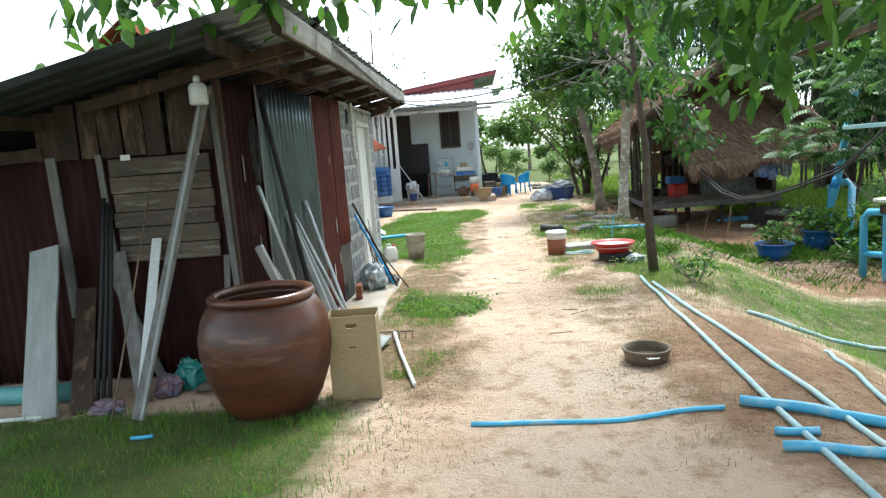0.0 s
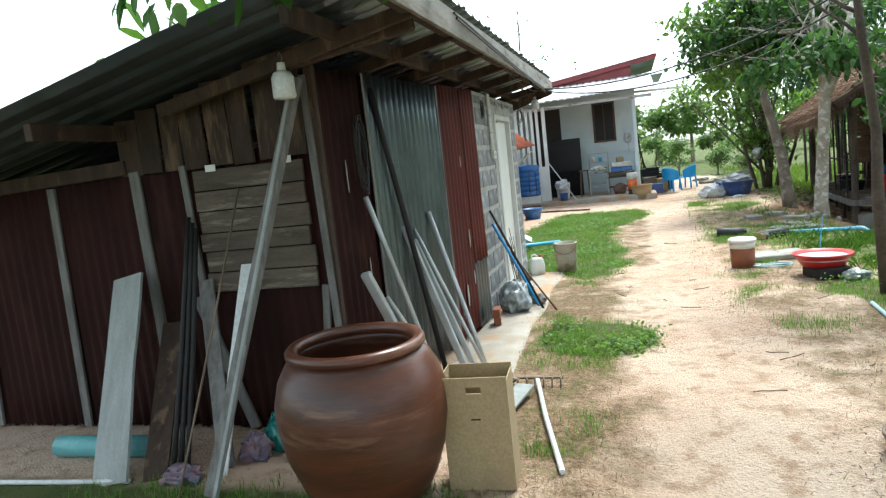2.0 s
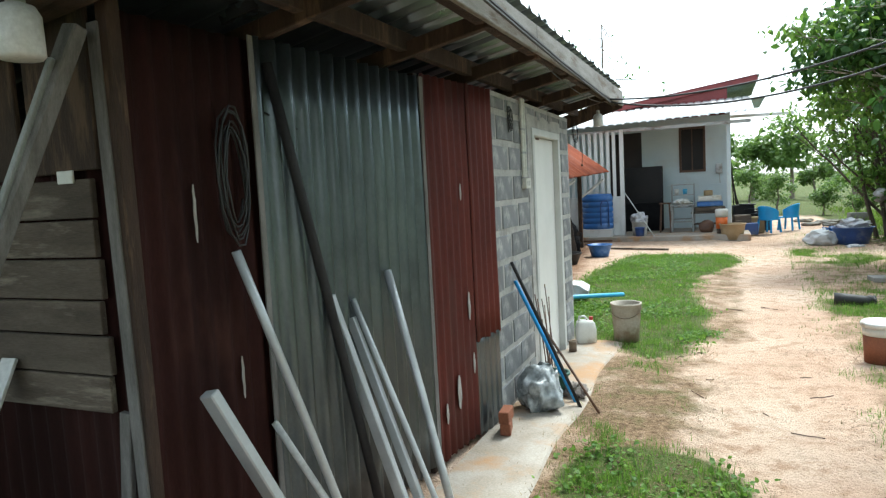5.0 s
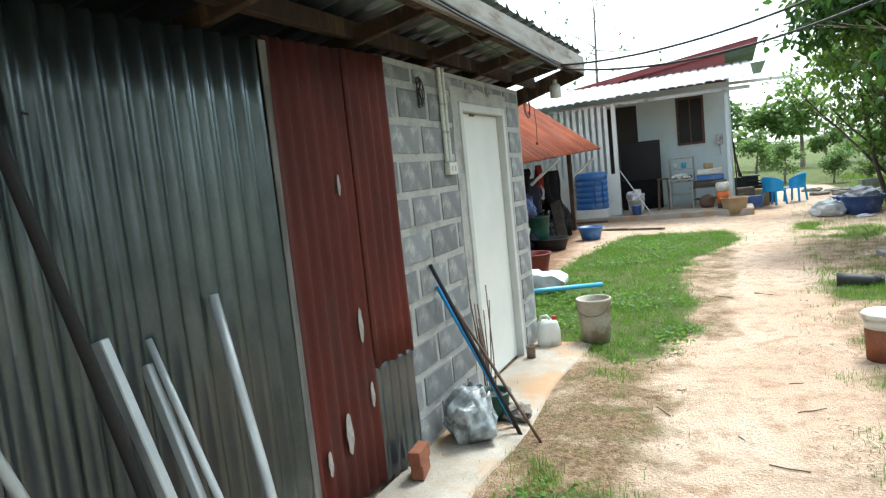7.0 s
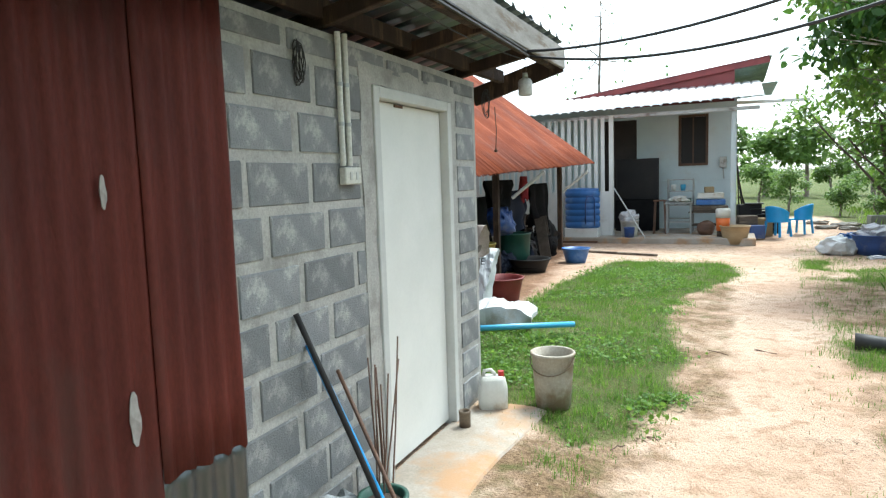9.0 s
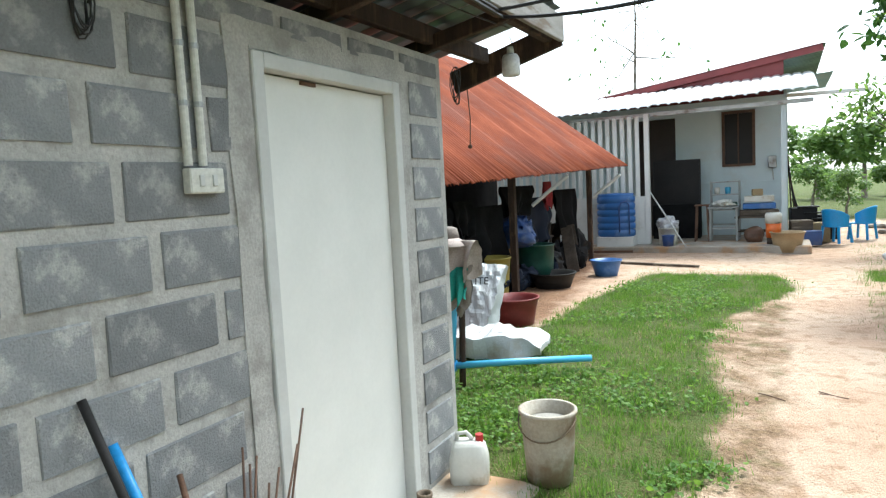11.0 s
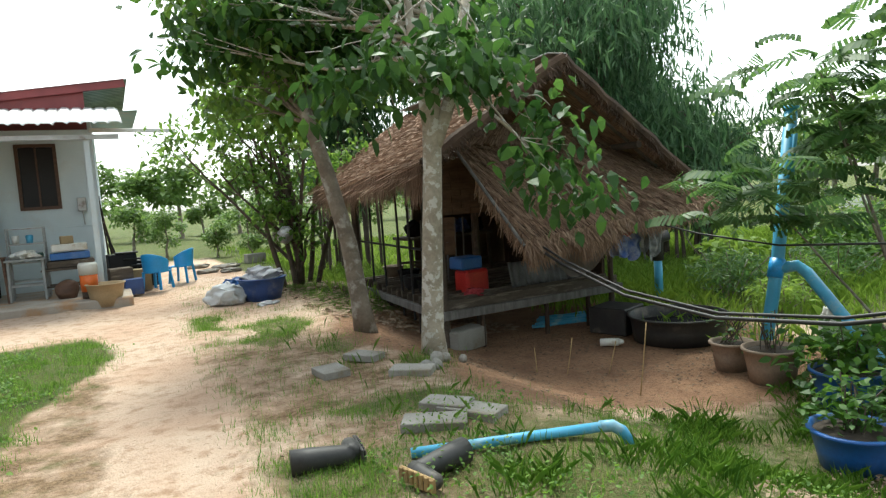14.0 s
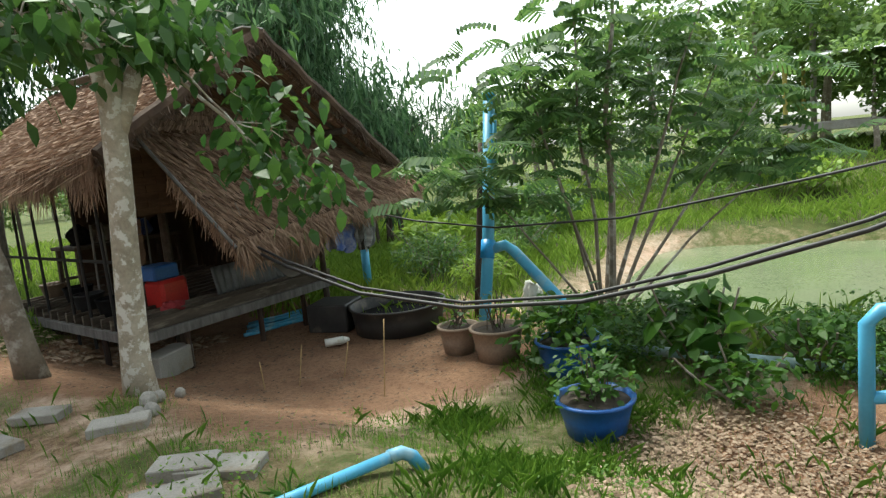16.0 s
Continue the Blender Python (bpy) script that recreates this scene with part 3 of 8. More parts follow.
def build_shed():
    # block wall with its doorway
    bm = B()
    pierced(bm, "y", (Y0, Y1), (0, 2.16), (-0.12, -0.006), [(DY0, DY1, 0, 1.98)])
    wall = part("block_wall", bm, M["mortar"], shed, "concrete block wall with smeared mortar")
    bm = B()
    span(bm, (-4.2, Y1 - 0.11, 0), (-0.121, Y1, 1.2))
    part("rear_wall", bm, M["mortar"], shed)
    bm = B()
    span(bm, (-4.2, 4.9, 0), (-4.1, Y1 - 0.11, 1.2))
    part("rear_wall", bm, M["rust"], shed)
    rng = random.Random(4)
    meshes = {}

    def block(y0, y1, z0, z1):
        w = round(y1 - y0, 2)
        if w < 0.05:
            return
        key = (w, round(z1 - z0, 3), rng.randrange(3))
        if key not in meshes:
            b = B()
            box(b, (0, 0, 0), (0.03, w - 0.032 - 0.008 * key[2], key[1] - 0.036 - 0.005 * key[2]), None, 0.004)
            for v in b.verts:
                v.co += Vector((0, rng.uniform(-1, 1), rng.uniform(-1, 1))) * 0.003
            me = bpy.data.meshes.new("block")
            b.to_mesh(me)
            b.free()
            me.materials.append(M["block"])
            meshes[key] = me
        ob = new("block", meshes[key])
        ob.parent = wall
        ob.location = (-0.014 + rng.uniform(-0.0015, 0.0015), (y0 + y1) / 2, (z0 + z1) / 2)

    for k in range(11):
        z0 = 0.03 + 0.2 * k
        z1 = min(z0 + 0.2, 2.15)
        y = (7.75, 7.95, 7.78, 7.92, 8.03, 7.84, 8.03, 7.93, 7.84, 7.98, 7.8)[k] - 0.8
        while y < Y1:
            a, b = max(y, Y0 + 0.01), min(y + 0.4, Y1 - 0.005)
            lo, hi = DY0 - 0.085, DY1 + 0.06
            if z0 > 1.96:
                if b - a > 0.05:
                    block(a, b, z0, z1)
            else:
                if a < lo:
                    block(a, min(b, lo), z0, z1)
                if a <= hi < b:
                    block(hi + 0.03, Y1 - 0.03, z0, z1)
            y += 0.4
    # plaster smeared round the doorway
    bm = B()
    span(bm, (-0.03, DY0 - 0.11, 0), (0.002, DY0, 2.08))
    span(bm, (-0.03, DY1, 0), (0.002, DY1 + 0.075, 2.08))
    span(bm, (-0.03, DY0, 1.985), (0.002, DY1, 2.08))
    bmesh.ops.subdivide_edges(bm, edges=bm.edges[:], cuts=9, use_grid_fill=True)
    for v in bm.verts:
        v.co += Vector((0.15, 1, 1)) * (0.022 * noise.noise(v.co * 7) + 0.012 * noise.noise(v.co * 21))
    part("plaster_band", bm, M["mortar"], shed, "smeared plaster round the doorway")
    # door frame, leaf
    bm = B()
    for a, b in ((DY0, DY0 + 0.055), (DY1 - 0.055, DY1)):
        span(bm, (-0.115, a, 0.0), (0.014, b, 1.985), 0.004)
    span(bm, (-0.115, DY0 + 0.055, 1.93), (0.013, DY1 - 0.055, 1.985), 0.004)
    part("door_frame", bm, M["framepaint"], shed, "grey-white painted door frame")
    bm = B()
    span(bm, (-0.075, DY0 + 0.058, 0.03), (-0.04, DY1 - 0.058, 1.925), 0.003)
    leaf = part("door", bm, M["doorpaint"], shed, "plain off-white closed door")
    bm = B()
    box(bm, (-0.038, DY0 + 0.34, 1.915), (0.01, 0.09, 0.014))
    part("latch_plate", bm, M["brownwood"], leaf)
    # sheets on the side wall
    def sheet(name, y0, y1, z0, z1, mat, seed, off=0.0, label="", pitch=0.076, amp=0.009, ragged=0.01):
        b = B()
        x0, x1 = side(y0) + off, side(y1) + off
        corrugated(b, (x0, y0, z0), (x1 - x0, y1 - y0, 0), (0, 0, z1 - z0), pitch, amp, 0.002, 8, ragged=ragged, seed=seed)
        return part(name, b, M[mat], shed, label)

    sheet("wall_sheet", 4.93, 5.56, 0.03, 2.12, "rust", 1, 0.0, "dark rusted corrugated sheet")
    sheet("wall_sheet", 5.44, 6.60, 0.05, 2.13, "galv", 2, 0.022, "bare galvanised corrugated sheet", 0.086, 0.021)
    sheet("wall_sheet", 6.62, 7.14, 0.04, 2.15, "redsheet", 3, 0.03, "dark red rusted corrugated sheet with paint flaking", 0.076, 0.009)
    sheet("wall_sheet", 7.10, 7.43, 0.62, 2.15, "redsheet", 4, 0.042, "dark red rusted corrugated sheet", 0.076, 0.009)
    sheet("wall_sheet", 7.10, 7.43, 0.03, 0.66, "galv", 5, 0.034, "short grey corrugated offcut", 0.076, 0.006)
    # near-black sheet added behind the side wall for the unlit shed inside
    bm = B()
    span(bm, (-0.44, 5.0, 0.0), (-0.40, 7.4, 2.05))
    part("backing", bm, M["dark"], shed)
    for y in (4.92, 6.61):
        bm = B()
        beam(bm, (side(y) - 0.012, y, 0.0), (side(y) - 0.012, y, 2.15), 0.05, 0.05, 0.004)
        part("post", bm, M["oldwood_v"], shed, "dark weathered post")

    # worn edge strips and flaked spots on the red sheets
    for y, w in ((6.605, 0.05), (5.42, 0.03)):
        bm = B()
        beam(bm, (side(y) + 0.036, y, 0.04), (side(y) + 0.036, y + 0.015, 2.13), 0.008, w, 0.002)
        part("edge_strip", bm, M["batten"], shed, "pale worn metal edge strip")
    for y, z, w, h in ((6.98, 1.52, 0.02, 0.10), (7.02, 0.85, 0.035, 0.17), (7.05, 0.50, 0.03, 0.13), (6.85, 0.38, 0.05, 0.2), (6.7, 0.3, 0.03, 0.12), (5.15, 1.5, 0.012, 0.2), (5.3, 0.9, 0.012, 0.16)):
        bm = B()
        edge = [(math.cos(k * 0.4488) * w * 0.5 * (1 + 0.3 * math.sin(3 * k + y)), math.sin(k * 0.4488) * h * 0.5) for k in range(14)]
        front, back = [bm.verts.new((0.003, p, q)) for p, q in edge], [bm.verts.new((0, p, q)) for p, q in edge]
        bm.faces.new(front)
        for k in range(14):
            bm.faces.new((back[k], back[(k + 1) % 14], front[(k + 1) % 14], front[k]))
        ob = part("flaked_spot", bm, M["flaked"], shed, "bare spot where the paint flaked")
        ob.location = (side(y) + 0.043 if y > 6 else side(y) + 0.012, y, z)
    for x in (-1.05, -0.55):
        bm = B()
        span(bm, (x, FY - 0.046, 1.615), (x + 0.07, FY - 0.038, 1.655), 0.002)
        part("hinge", bm, M["white_plastic"], shed, "small pale hinge plate")

    # front wall: rusted sheets, bleached battens, boards
    bm = B()
    corrugated(bm, (-4.2, FY, 0.02), (4.2 + CX - 0.02, 0, 0), (0, 0, 1.70), 0.076, 0.008, 0.002, 6, ragged=0.012, seed=8)
    part("wall_sheet", bm, M["rust"], shed, "dark rusted corrugated sheets")
    # likewise behind the front: an added dark sheet in place of inner shade
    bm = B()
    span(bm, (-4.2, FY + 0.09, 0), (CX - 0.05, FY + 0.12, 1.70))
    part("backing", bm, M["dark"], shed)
    rng = random.Random(9)
    for x, z0, z1, w, lean in [(1.062 * x - 0.087, z0, 1.062 * z1 - 0.093, w, lean) for x, z0, z1, w, lean in ((-2.04, 0.02, 1.62, 0.06, 0.02), (-1.39, 0.5, 1.66, 0.075, -0.01), (-1.05, 0.3, 1.66, 0.045, -0.02), (-0.97, 0.02, 0.9, 0.07, -0.14),
                               (-0.30, 0.3, 0.93, 0.045, 0.03), (-0.235, 0.02, 2.05, 0.045, -0.02), (-2.75, 0.02, 1.5, 0.07, 0.05))]:
        bm = B()
        beam(bm, (x - lean, FY - 0.022, z0), (x + lean, FY - 0.022, z1), w, 0.022, 0.003)
        part("batten", bm, M["batten"], shed)
    z = 0.888
    for h, dx in ((0.122, 0.0), (0.128, 0.012), (0.112, -0.01), (0.132, 0.006), (0.122, -0.006), (0.127, 0.0)):
        bm = B()
        span(bm, (-1.15 + dx, FY - 0.036 - 0.002 * rng.random(), z + 0.003), (-0.42 + dx, FY - 0.014, z + h - 0.004), 0.003)
        part("board", bm, M["oldwood"], shed)
        z += h
    x = -1.66
    k = 0
    while x < -0.42:
        w = rng.uniform(0.13, 0.17)
        top = 1.98 + 0.215 * (x + 1.66) + 0.02 * rng.random()
        bm = B()
        beam(bm, (x + w / 2, FY - 0.02 - 0.012 * (k % 2), 1.655 - 0.02 * rng.random()), (x + w / 2 + rng.uniform(-0.012, 0.012), FY - 0.02 - 0.012 * (k % 2), top), w - 0.006, 0.02, 0.003, 0.0)
        part("board", bm, M["oldwood_v"], shed)
        x += w + rng.uniform(0.0, 0.03)
        k += 1
    # beams under the roof
    bm = B()
    beam(bm, (-4.2, FY - 0.02, 1.62), (-1.62, FY - 0.02, 1.70), 0.05, 0.09, 0.004)
    beam(bm, (CX - 0.35, FY - 0.09, 2.13), (0.34, FY - 0.09, 2.26), 0.08, 0.11, 0.012)
    part("tie_beam", bm, M["oldwood_v"], shed, "rough brown tie beam")
    for x, z in ((0.34, 2.31), (-0.06, 2.24), (-1.6, 1.90), (-3.2, 1.56)):
        bm = B()
        beam(bm, (x, 4.22, z), (x, 10.55, z + 0.05), 0.05, 0.09, 0.004)
        part("purlin", bm, M["oldwood_v"], shed)
    for y in (4.75, 5.55, 6.4, 7.3, 8.15, 9.0, 9.85):
        bm = B()
        beam(bm, (-1.2, y, 1.98 + 0.008 * (y - 4.7)), (0.37, y, 2.29 + 0.008 * (y - 4.7)), 0.045, 0.075, 0.004)
        part("rafter", bm, M["oldwood_v"], shed)
    # roof sheets, ribs down the slope
    rise = 0.215
    for i, (y0, y1) in enumerate(((4.16, 5.0), (4.95, 5.8), (5.75, 6.6), (6.55, 7.4), (7.35, 8.2), (8.15, 9.0), (8.95, 9.8), (9.75, 10.62))):
        bm = B()
        zz = 2.445 + 0.008 * (y0 - 4.16) + 0.002 * (i % 2)
        corrugated(bm, (0.42, y0, zz), (0, y1 - y0, 0.007), (-4.7, 0, -4.7 * rise), 0.21, 0.034, 0.002, 8, "rib", seed=20 + i)
        part("roof_sheet", bm, M["roofdark"], shed)
    for i, (y0, y1) in enumerate(((4.14, 7.1), (7.105, 10.6))):
        bm = B()
        beam(bm, (0.41, y0, 2.31 + 0.012 * (y0 - 4.1)), (0.41, y1, 2.31 + 0.012 * (y1 - 4.1)), 0.026, 0.15, 0.004)
        part("fascia_board", bm, M["fascia"], shed, "bleached cracked fascia board")
    bm = B()
    beam(bm, (-0.3, 10.58, 2.16), (0.40, 10.58, 2.36), 0.03, 0.14, 0.004)
    part("fascia_board", bm, M["oldwood_v"], shed)


build_shed()


# ---------------------------------------------------------------- house
def build_house():
    HY, WY = 21.1, 23.2
    house = thing("house", (0, 0, 0), 0, "small pale blue house with a covered porch and white metal roof", "house")
    bm = B()
    span(bm, (-6.0, HY - 0.55, -0.2), (2.0, 28.0, 0.13), 0.02)
    part("porch_slab", bm, M["concrete"], house, "worn concrete porch slab")
    bm = B()
    span(bm, (-6.0, HY, 0.13), (-1.04, HY + 0.1, 1.15))
    part("wall", bm, M["whitepaint"], house, "low white rendered wall")
    x = -5.9
    while x < -1.1:
        bm = B()
        span(bm, (x, HY + 0.02, 1.152), (x + 0.085, HY + 0.05, 2.83), 0.003)
        part("slat", bm, M["whitepaint"], house)
        x += 0.155
    bm = B()
    span(bm, (-1.06, HY - 0.02, 0.13), (-0.96, HY + 0.08, 2.86), 0.004)
    part("post", bm, M["whitepaint"], house)
    bm = B()
    span(bm, (1.5, HY + 0.1, 0.13), (1.59, HY + 0.19, 2.86), 0.004)
    part("post", bm, M["housewall"], house)
    # rear wall with door and window openings
    dx0, dx1, wx0, wx1, wz0, wz1 = -1.62, -0.72, 0.35, 0.92, 1.75, 2.88
    bm = B()
    pierced(bm, "x", (-6.0, 1.62), (0.13, 3.2), (WY, WY + 0.15), [(dx0, dx1, 0.13, 2.9), (wx0, wx1, wz0, wz1)])
    part("wall", bm, M["housewall"], house, "pale blue plank-clad wall")
    bm = B()
    span(bm, (1.47, WY + 0.15, 0.13), (1.62, 28.0, 3.4))
    part("wall", bm, M["housewall"], house)
    bm = B()
    span(bm, (-6.0, 27.85, 0.13), (1.47, 28.0, 3.0))
    part("wall", bm, M["housewall"], house)
    for z in (0.42, 1.32):
        for a, b in ((-0.70, 0.28), (0.99, 1.47)):
            if z > 1 or b < 0.5:
                bm = B()
                span(bm, (a, WY - 0.014, z), (b, WY, z + 0.022), 0.003)
                part("cladding_lip", bm, M["housewall"], house)
    win = thing("window", (0, 0, 0))
    win.parent = house
    bm = B()
    f = 0.06
    span(bm, (wx0 - f, WY - 0.03, wz0 - f), (wx0, WY + 0.08, wz1 + f))
    span(bm, (wx1, WY - 0.03, wz0 - f), (wx1 + f, WY + 0.08, wz1 + f))
    span(bm, (wx0, WY - 0.03, wz0 - f), (wx1, WY + 0.08, wz0))
    span(bm, (wx0, WY - 0.03, wz1), (wx1, WY + 0.08, wz1 + f))
    span(bm, (0.615, WY - 0.01, wz0), (0.645, WY + 0.06, wz1))
    part("window_frame", bm, M["brownwood"], win, "dark brown frame")
    for a, b in ((wx0, 0.615), (0.645, wx1)):
        bm = B()
        span(bm, (a, WY + 0.03, wz0), (b, WY + 0.04, wz1))
        part("pane", bm, M["glassdark"], win)
    # the door's near-black brown holds the shade of the doorway
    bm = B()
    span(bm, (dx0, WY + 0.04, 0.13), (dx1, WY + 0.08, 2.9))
    part("door", bm, M["doordark"], house, "brown door, coloured very dark for the shade of the porch")
    # porch roof, white sheets
    for i in range(8):
        x0 = -5.9 + i * 1.0
        bm = B()
        corrugated(bm, (x0 + 1.02, HY - 0.35, 2.90 + 0.02 * i), (-1.02, 0, 0), (0, 2.6, 0.62), 0.2, 0.028, 0.002, 3, "rib", seed=i)
        part("roof_sheet", bm, M["whiteroof"], house)
    bm = B()
    span(bm, (-5.9, HY + 0.05, 2.80), (2.05, HY + 0.12, 2.88))
    part("roof_beam", bm, M["steel"], house)
    # red gable face above, rising to one side
    z_l, z_r = 3.25, 3.96
    v = [(-5.9, WY + 0.1, 3.2), (1.55, WY + 0.1, 3.2), (1.55, WY + 0.1, z_r), (-5.9, WY + 0.1, z_l - 0.3)]
    bm = B()
    a = [bm.verts.new(p) for p in v]
    b = [bm.verts.new((p[0], p[1] + 0.1, p[2])) for p in v]
    bm.faces.new(a)
    bm.faces.new(b[::-1])
    for k in range(4):
        bm.faces.new((a[k], b[k], b[(k + 1) % 4], a[(k + 1) % 4]))
    bmesh.ops.recalc_face_normals(bm, faces=bm.faces[:])
    part("gable", bm, M["redtrim"], house, "dark red painted gable board")
    bm = B()
    beam(bm, (-6.2, WY + 0.02, 2.98), (2.3, WY + 0.02, 4.12), 0.03, 0.16)
    part("fascia_board", bm, M["redtrim"], house)
    bm = B()
    corrugated(bm, (2.35, WY - 0.02, 4.17), (0, 5.0, 0), (-8.6, 0, -1.16), 0.2, 0.02, 0.002, 2, "rib", seed=3)
    part("roof_sheet", bm, M["galv"], house)
    bm = B()
    corrugated(bm, (2.5, WY + 0.3, 3.6), (0, 3, 0), (-0.95, 0, -0.05), 0.2, 0.02, 0.002, 2, "rib", seed=5)
    part("roof_sheet", bm, M["palepvc"], house)
    bm = B()
    beam(bm, (1.6, HY + 0.4, 2.99), (3.0, HY + 0.4, 2.96), 0.07, 0.07, 0.004)
    part("roof_beam", bm, M["whitepaint"], house)
    return house


build_house()

# ---------------------------------------------------------------- kitchen lean-to with a rusted roof
def build_kitchen():
    k = thing("kitchen_shelter", (0, 0, 0), 0, "open kitchen shelter under a steep rusted corrugated roof", "shelter")
    for i in range(10):
        y0 = 11.0 + i * 0.88
        z0 = 1.50 + (y0 - 11.0) * 0.033
        bm = B()
        corrugated(bm, (-1.15, y0, z0), (0, 0.92, 0.03), (-2.98, 0, 4.03 - z0), 0.076, 0.011, 0.002, 6, ragged=0.02, seed=40 + i)
        part("roof_sheet", bm, M["rustroof"], k, "orange-brown rusted corrugated sheet" if i else "grey unrusted corrugated sheet")
    bm = B()
    corrugated(bm, (-4.1, 11.0, 4.02), (0, 8.8, 0.0), (-2.6, 0, -2.0), 0.076, 0.011, 0.002, 3, seed=60)
    part("roof_sheet", bm, M["rustroof"], k)
    for y in (11.4, 15.2, 19.2):
        for x, z in ((-1.75, 1.95), (-4.1, 3.9)):
            bm = B()
            beam(bm, (x, y, 0), (x, y, z), 0.09, 0.09, 0.006)
            part("post", bm, M["oldwood_v"], k)
    for x, za, zb in ((-1.5, 1.72, 1.98), (-4.1, 3.95, 3.95)):
        bm = B()
        beam(bm, (x, 11.0, za), (x, 19.7, zb), 0.06, 0.1, 0.006)
        part("purlin", bm, M["oldwood_v"], k)
    # closing walls added, their near-black colour holds the shade inside
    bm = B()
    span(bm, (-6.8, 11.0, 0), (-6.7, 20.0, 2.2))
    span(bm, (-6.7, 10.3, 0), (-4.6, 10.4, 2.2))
    part("wall", bm, M["dark"], k, "added board wall, coloured near-black for the shade inside")
    for y in (11.9, 16.0, 19.4):
        bm = B()
        tube(bm, (-1.75, y, 1.2), (-1.2, y, 1.62), 0.028, None, 8)
        if y < 12:
            tube(bm, (-1.55, y + 0.3, 1.62), (-1.45, y - 0.02, 1.28), 0.028, None, 8)
        part("strut", bm, M["whitepaint"], k, "white pole strut")


build_kitchen()


# ---------------------------------------------------------------- thatched hut
def thatch_plane(bm, a, b, c, d, thick, rng, courses=18, per=46):
    """Overlapping ragged courses of thatch between a-b (top edge) and d-c (bottom edge)."""
    a, b, c, d = (Vector(p) for p in (a, b, c, d))
    n = (b - a).cross(d - a).normalized()
    if n.z < 0:
        n = -n
    for k in range(courses):
        t0, t1 = max(0.0, (k - 1.2) / courses), (k + 1.0) / courses
        for i in range(per):
            s = (i + rng.uniform(-0.6, 0.6)) / per
            w = rng.uniform(0.8, 1.7) / per
            e = t1 + (rng.uniform(-0.03, 0.03) if k < courses - 1 else rng.uniform(-0.02, 0.2) * rng.random())
            top, top2 = a.lerp(b, s).lerp(d.lerp(c, s), t0), a.lerp(b, s + w).lerp(d.lerp(c, s + w), t0)
            lo, lo2 = a.lerp(b, s + rng.uniform(-0.01, 0.01)).lerp(d.lerp(c, s), e), a.lerp(b, s + w * 0.6).lerp(d.lerp(c, s + w * 0.6), e + rng.uniform(-0.03, 0.03))
            lift = n * (thick + rng.uniform(0.0, 0.016))
            vs = [bm.verts.new(p) for p in (top, top2, lo2 + lift, lo + lift)]
            bm.faces.new(vs)


def fringe(bm, p, q, n, drop, rng, out=(0, 0, 0)):
    """Loose straws hanging from the edge p-q."""
    p, q, out = Vector(p), Vector(q), Vector(out)
    run = (q - p).normalized()
    for _ in range(n):
        t = rng.random()
        c = p.lerp(q, t) + Vector((rng.gauss(0, 0.02), rng.gauss(0, 0.02), rng.uniform(-0.02, 0.05)))
        long = drop * rng.uniform(0.35, 1.0) * (0.75 + 0.5 * noise.noise((t * 9, drop, 0)))
        end = c + Vector((rng.gauss(0, 0.035), rng.gauss(0, 0.035), -long)) + out * long
        w = run * rng.uniform(0.003, 0.009)
        bm.faces.new([bm.verts.new(v) for v in (c - w, c + w, end + w * 0.3, end - w * 0.3)])


def bundle(bm, pts, r):
    """A thick uneven roll of straw through points."""
    fine = []
    for p, q in zip(pts, pts[1:]):
        fine += [Vector(p).lerp(Vector(q), k / 8) for k in range(8)]
    fine.append(Vector(pts[-1]))
    pipe(bm, [p + noise.noise_vector(p * 4) * 0.018 for p in fine], [r * (1 + 0.3 * noise.noise(p * 7)) for p in fine], 8)


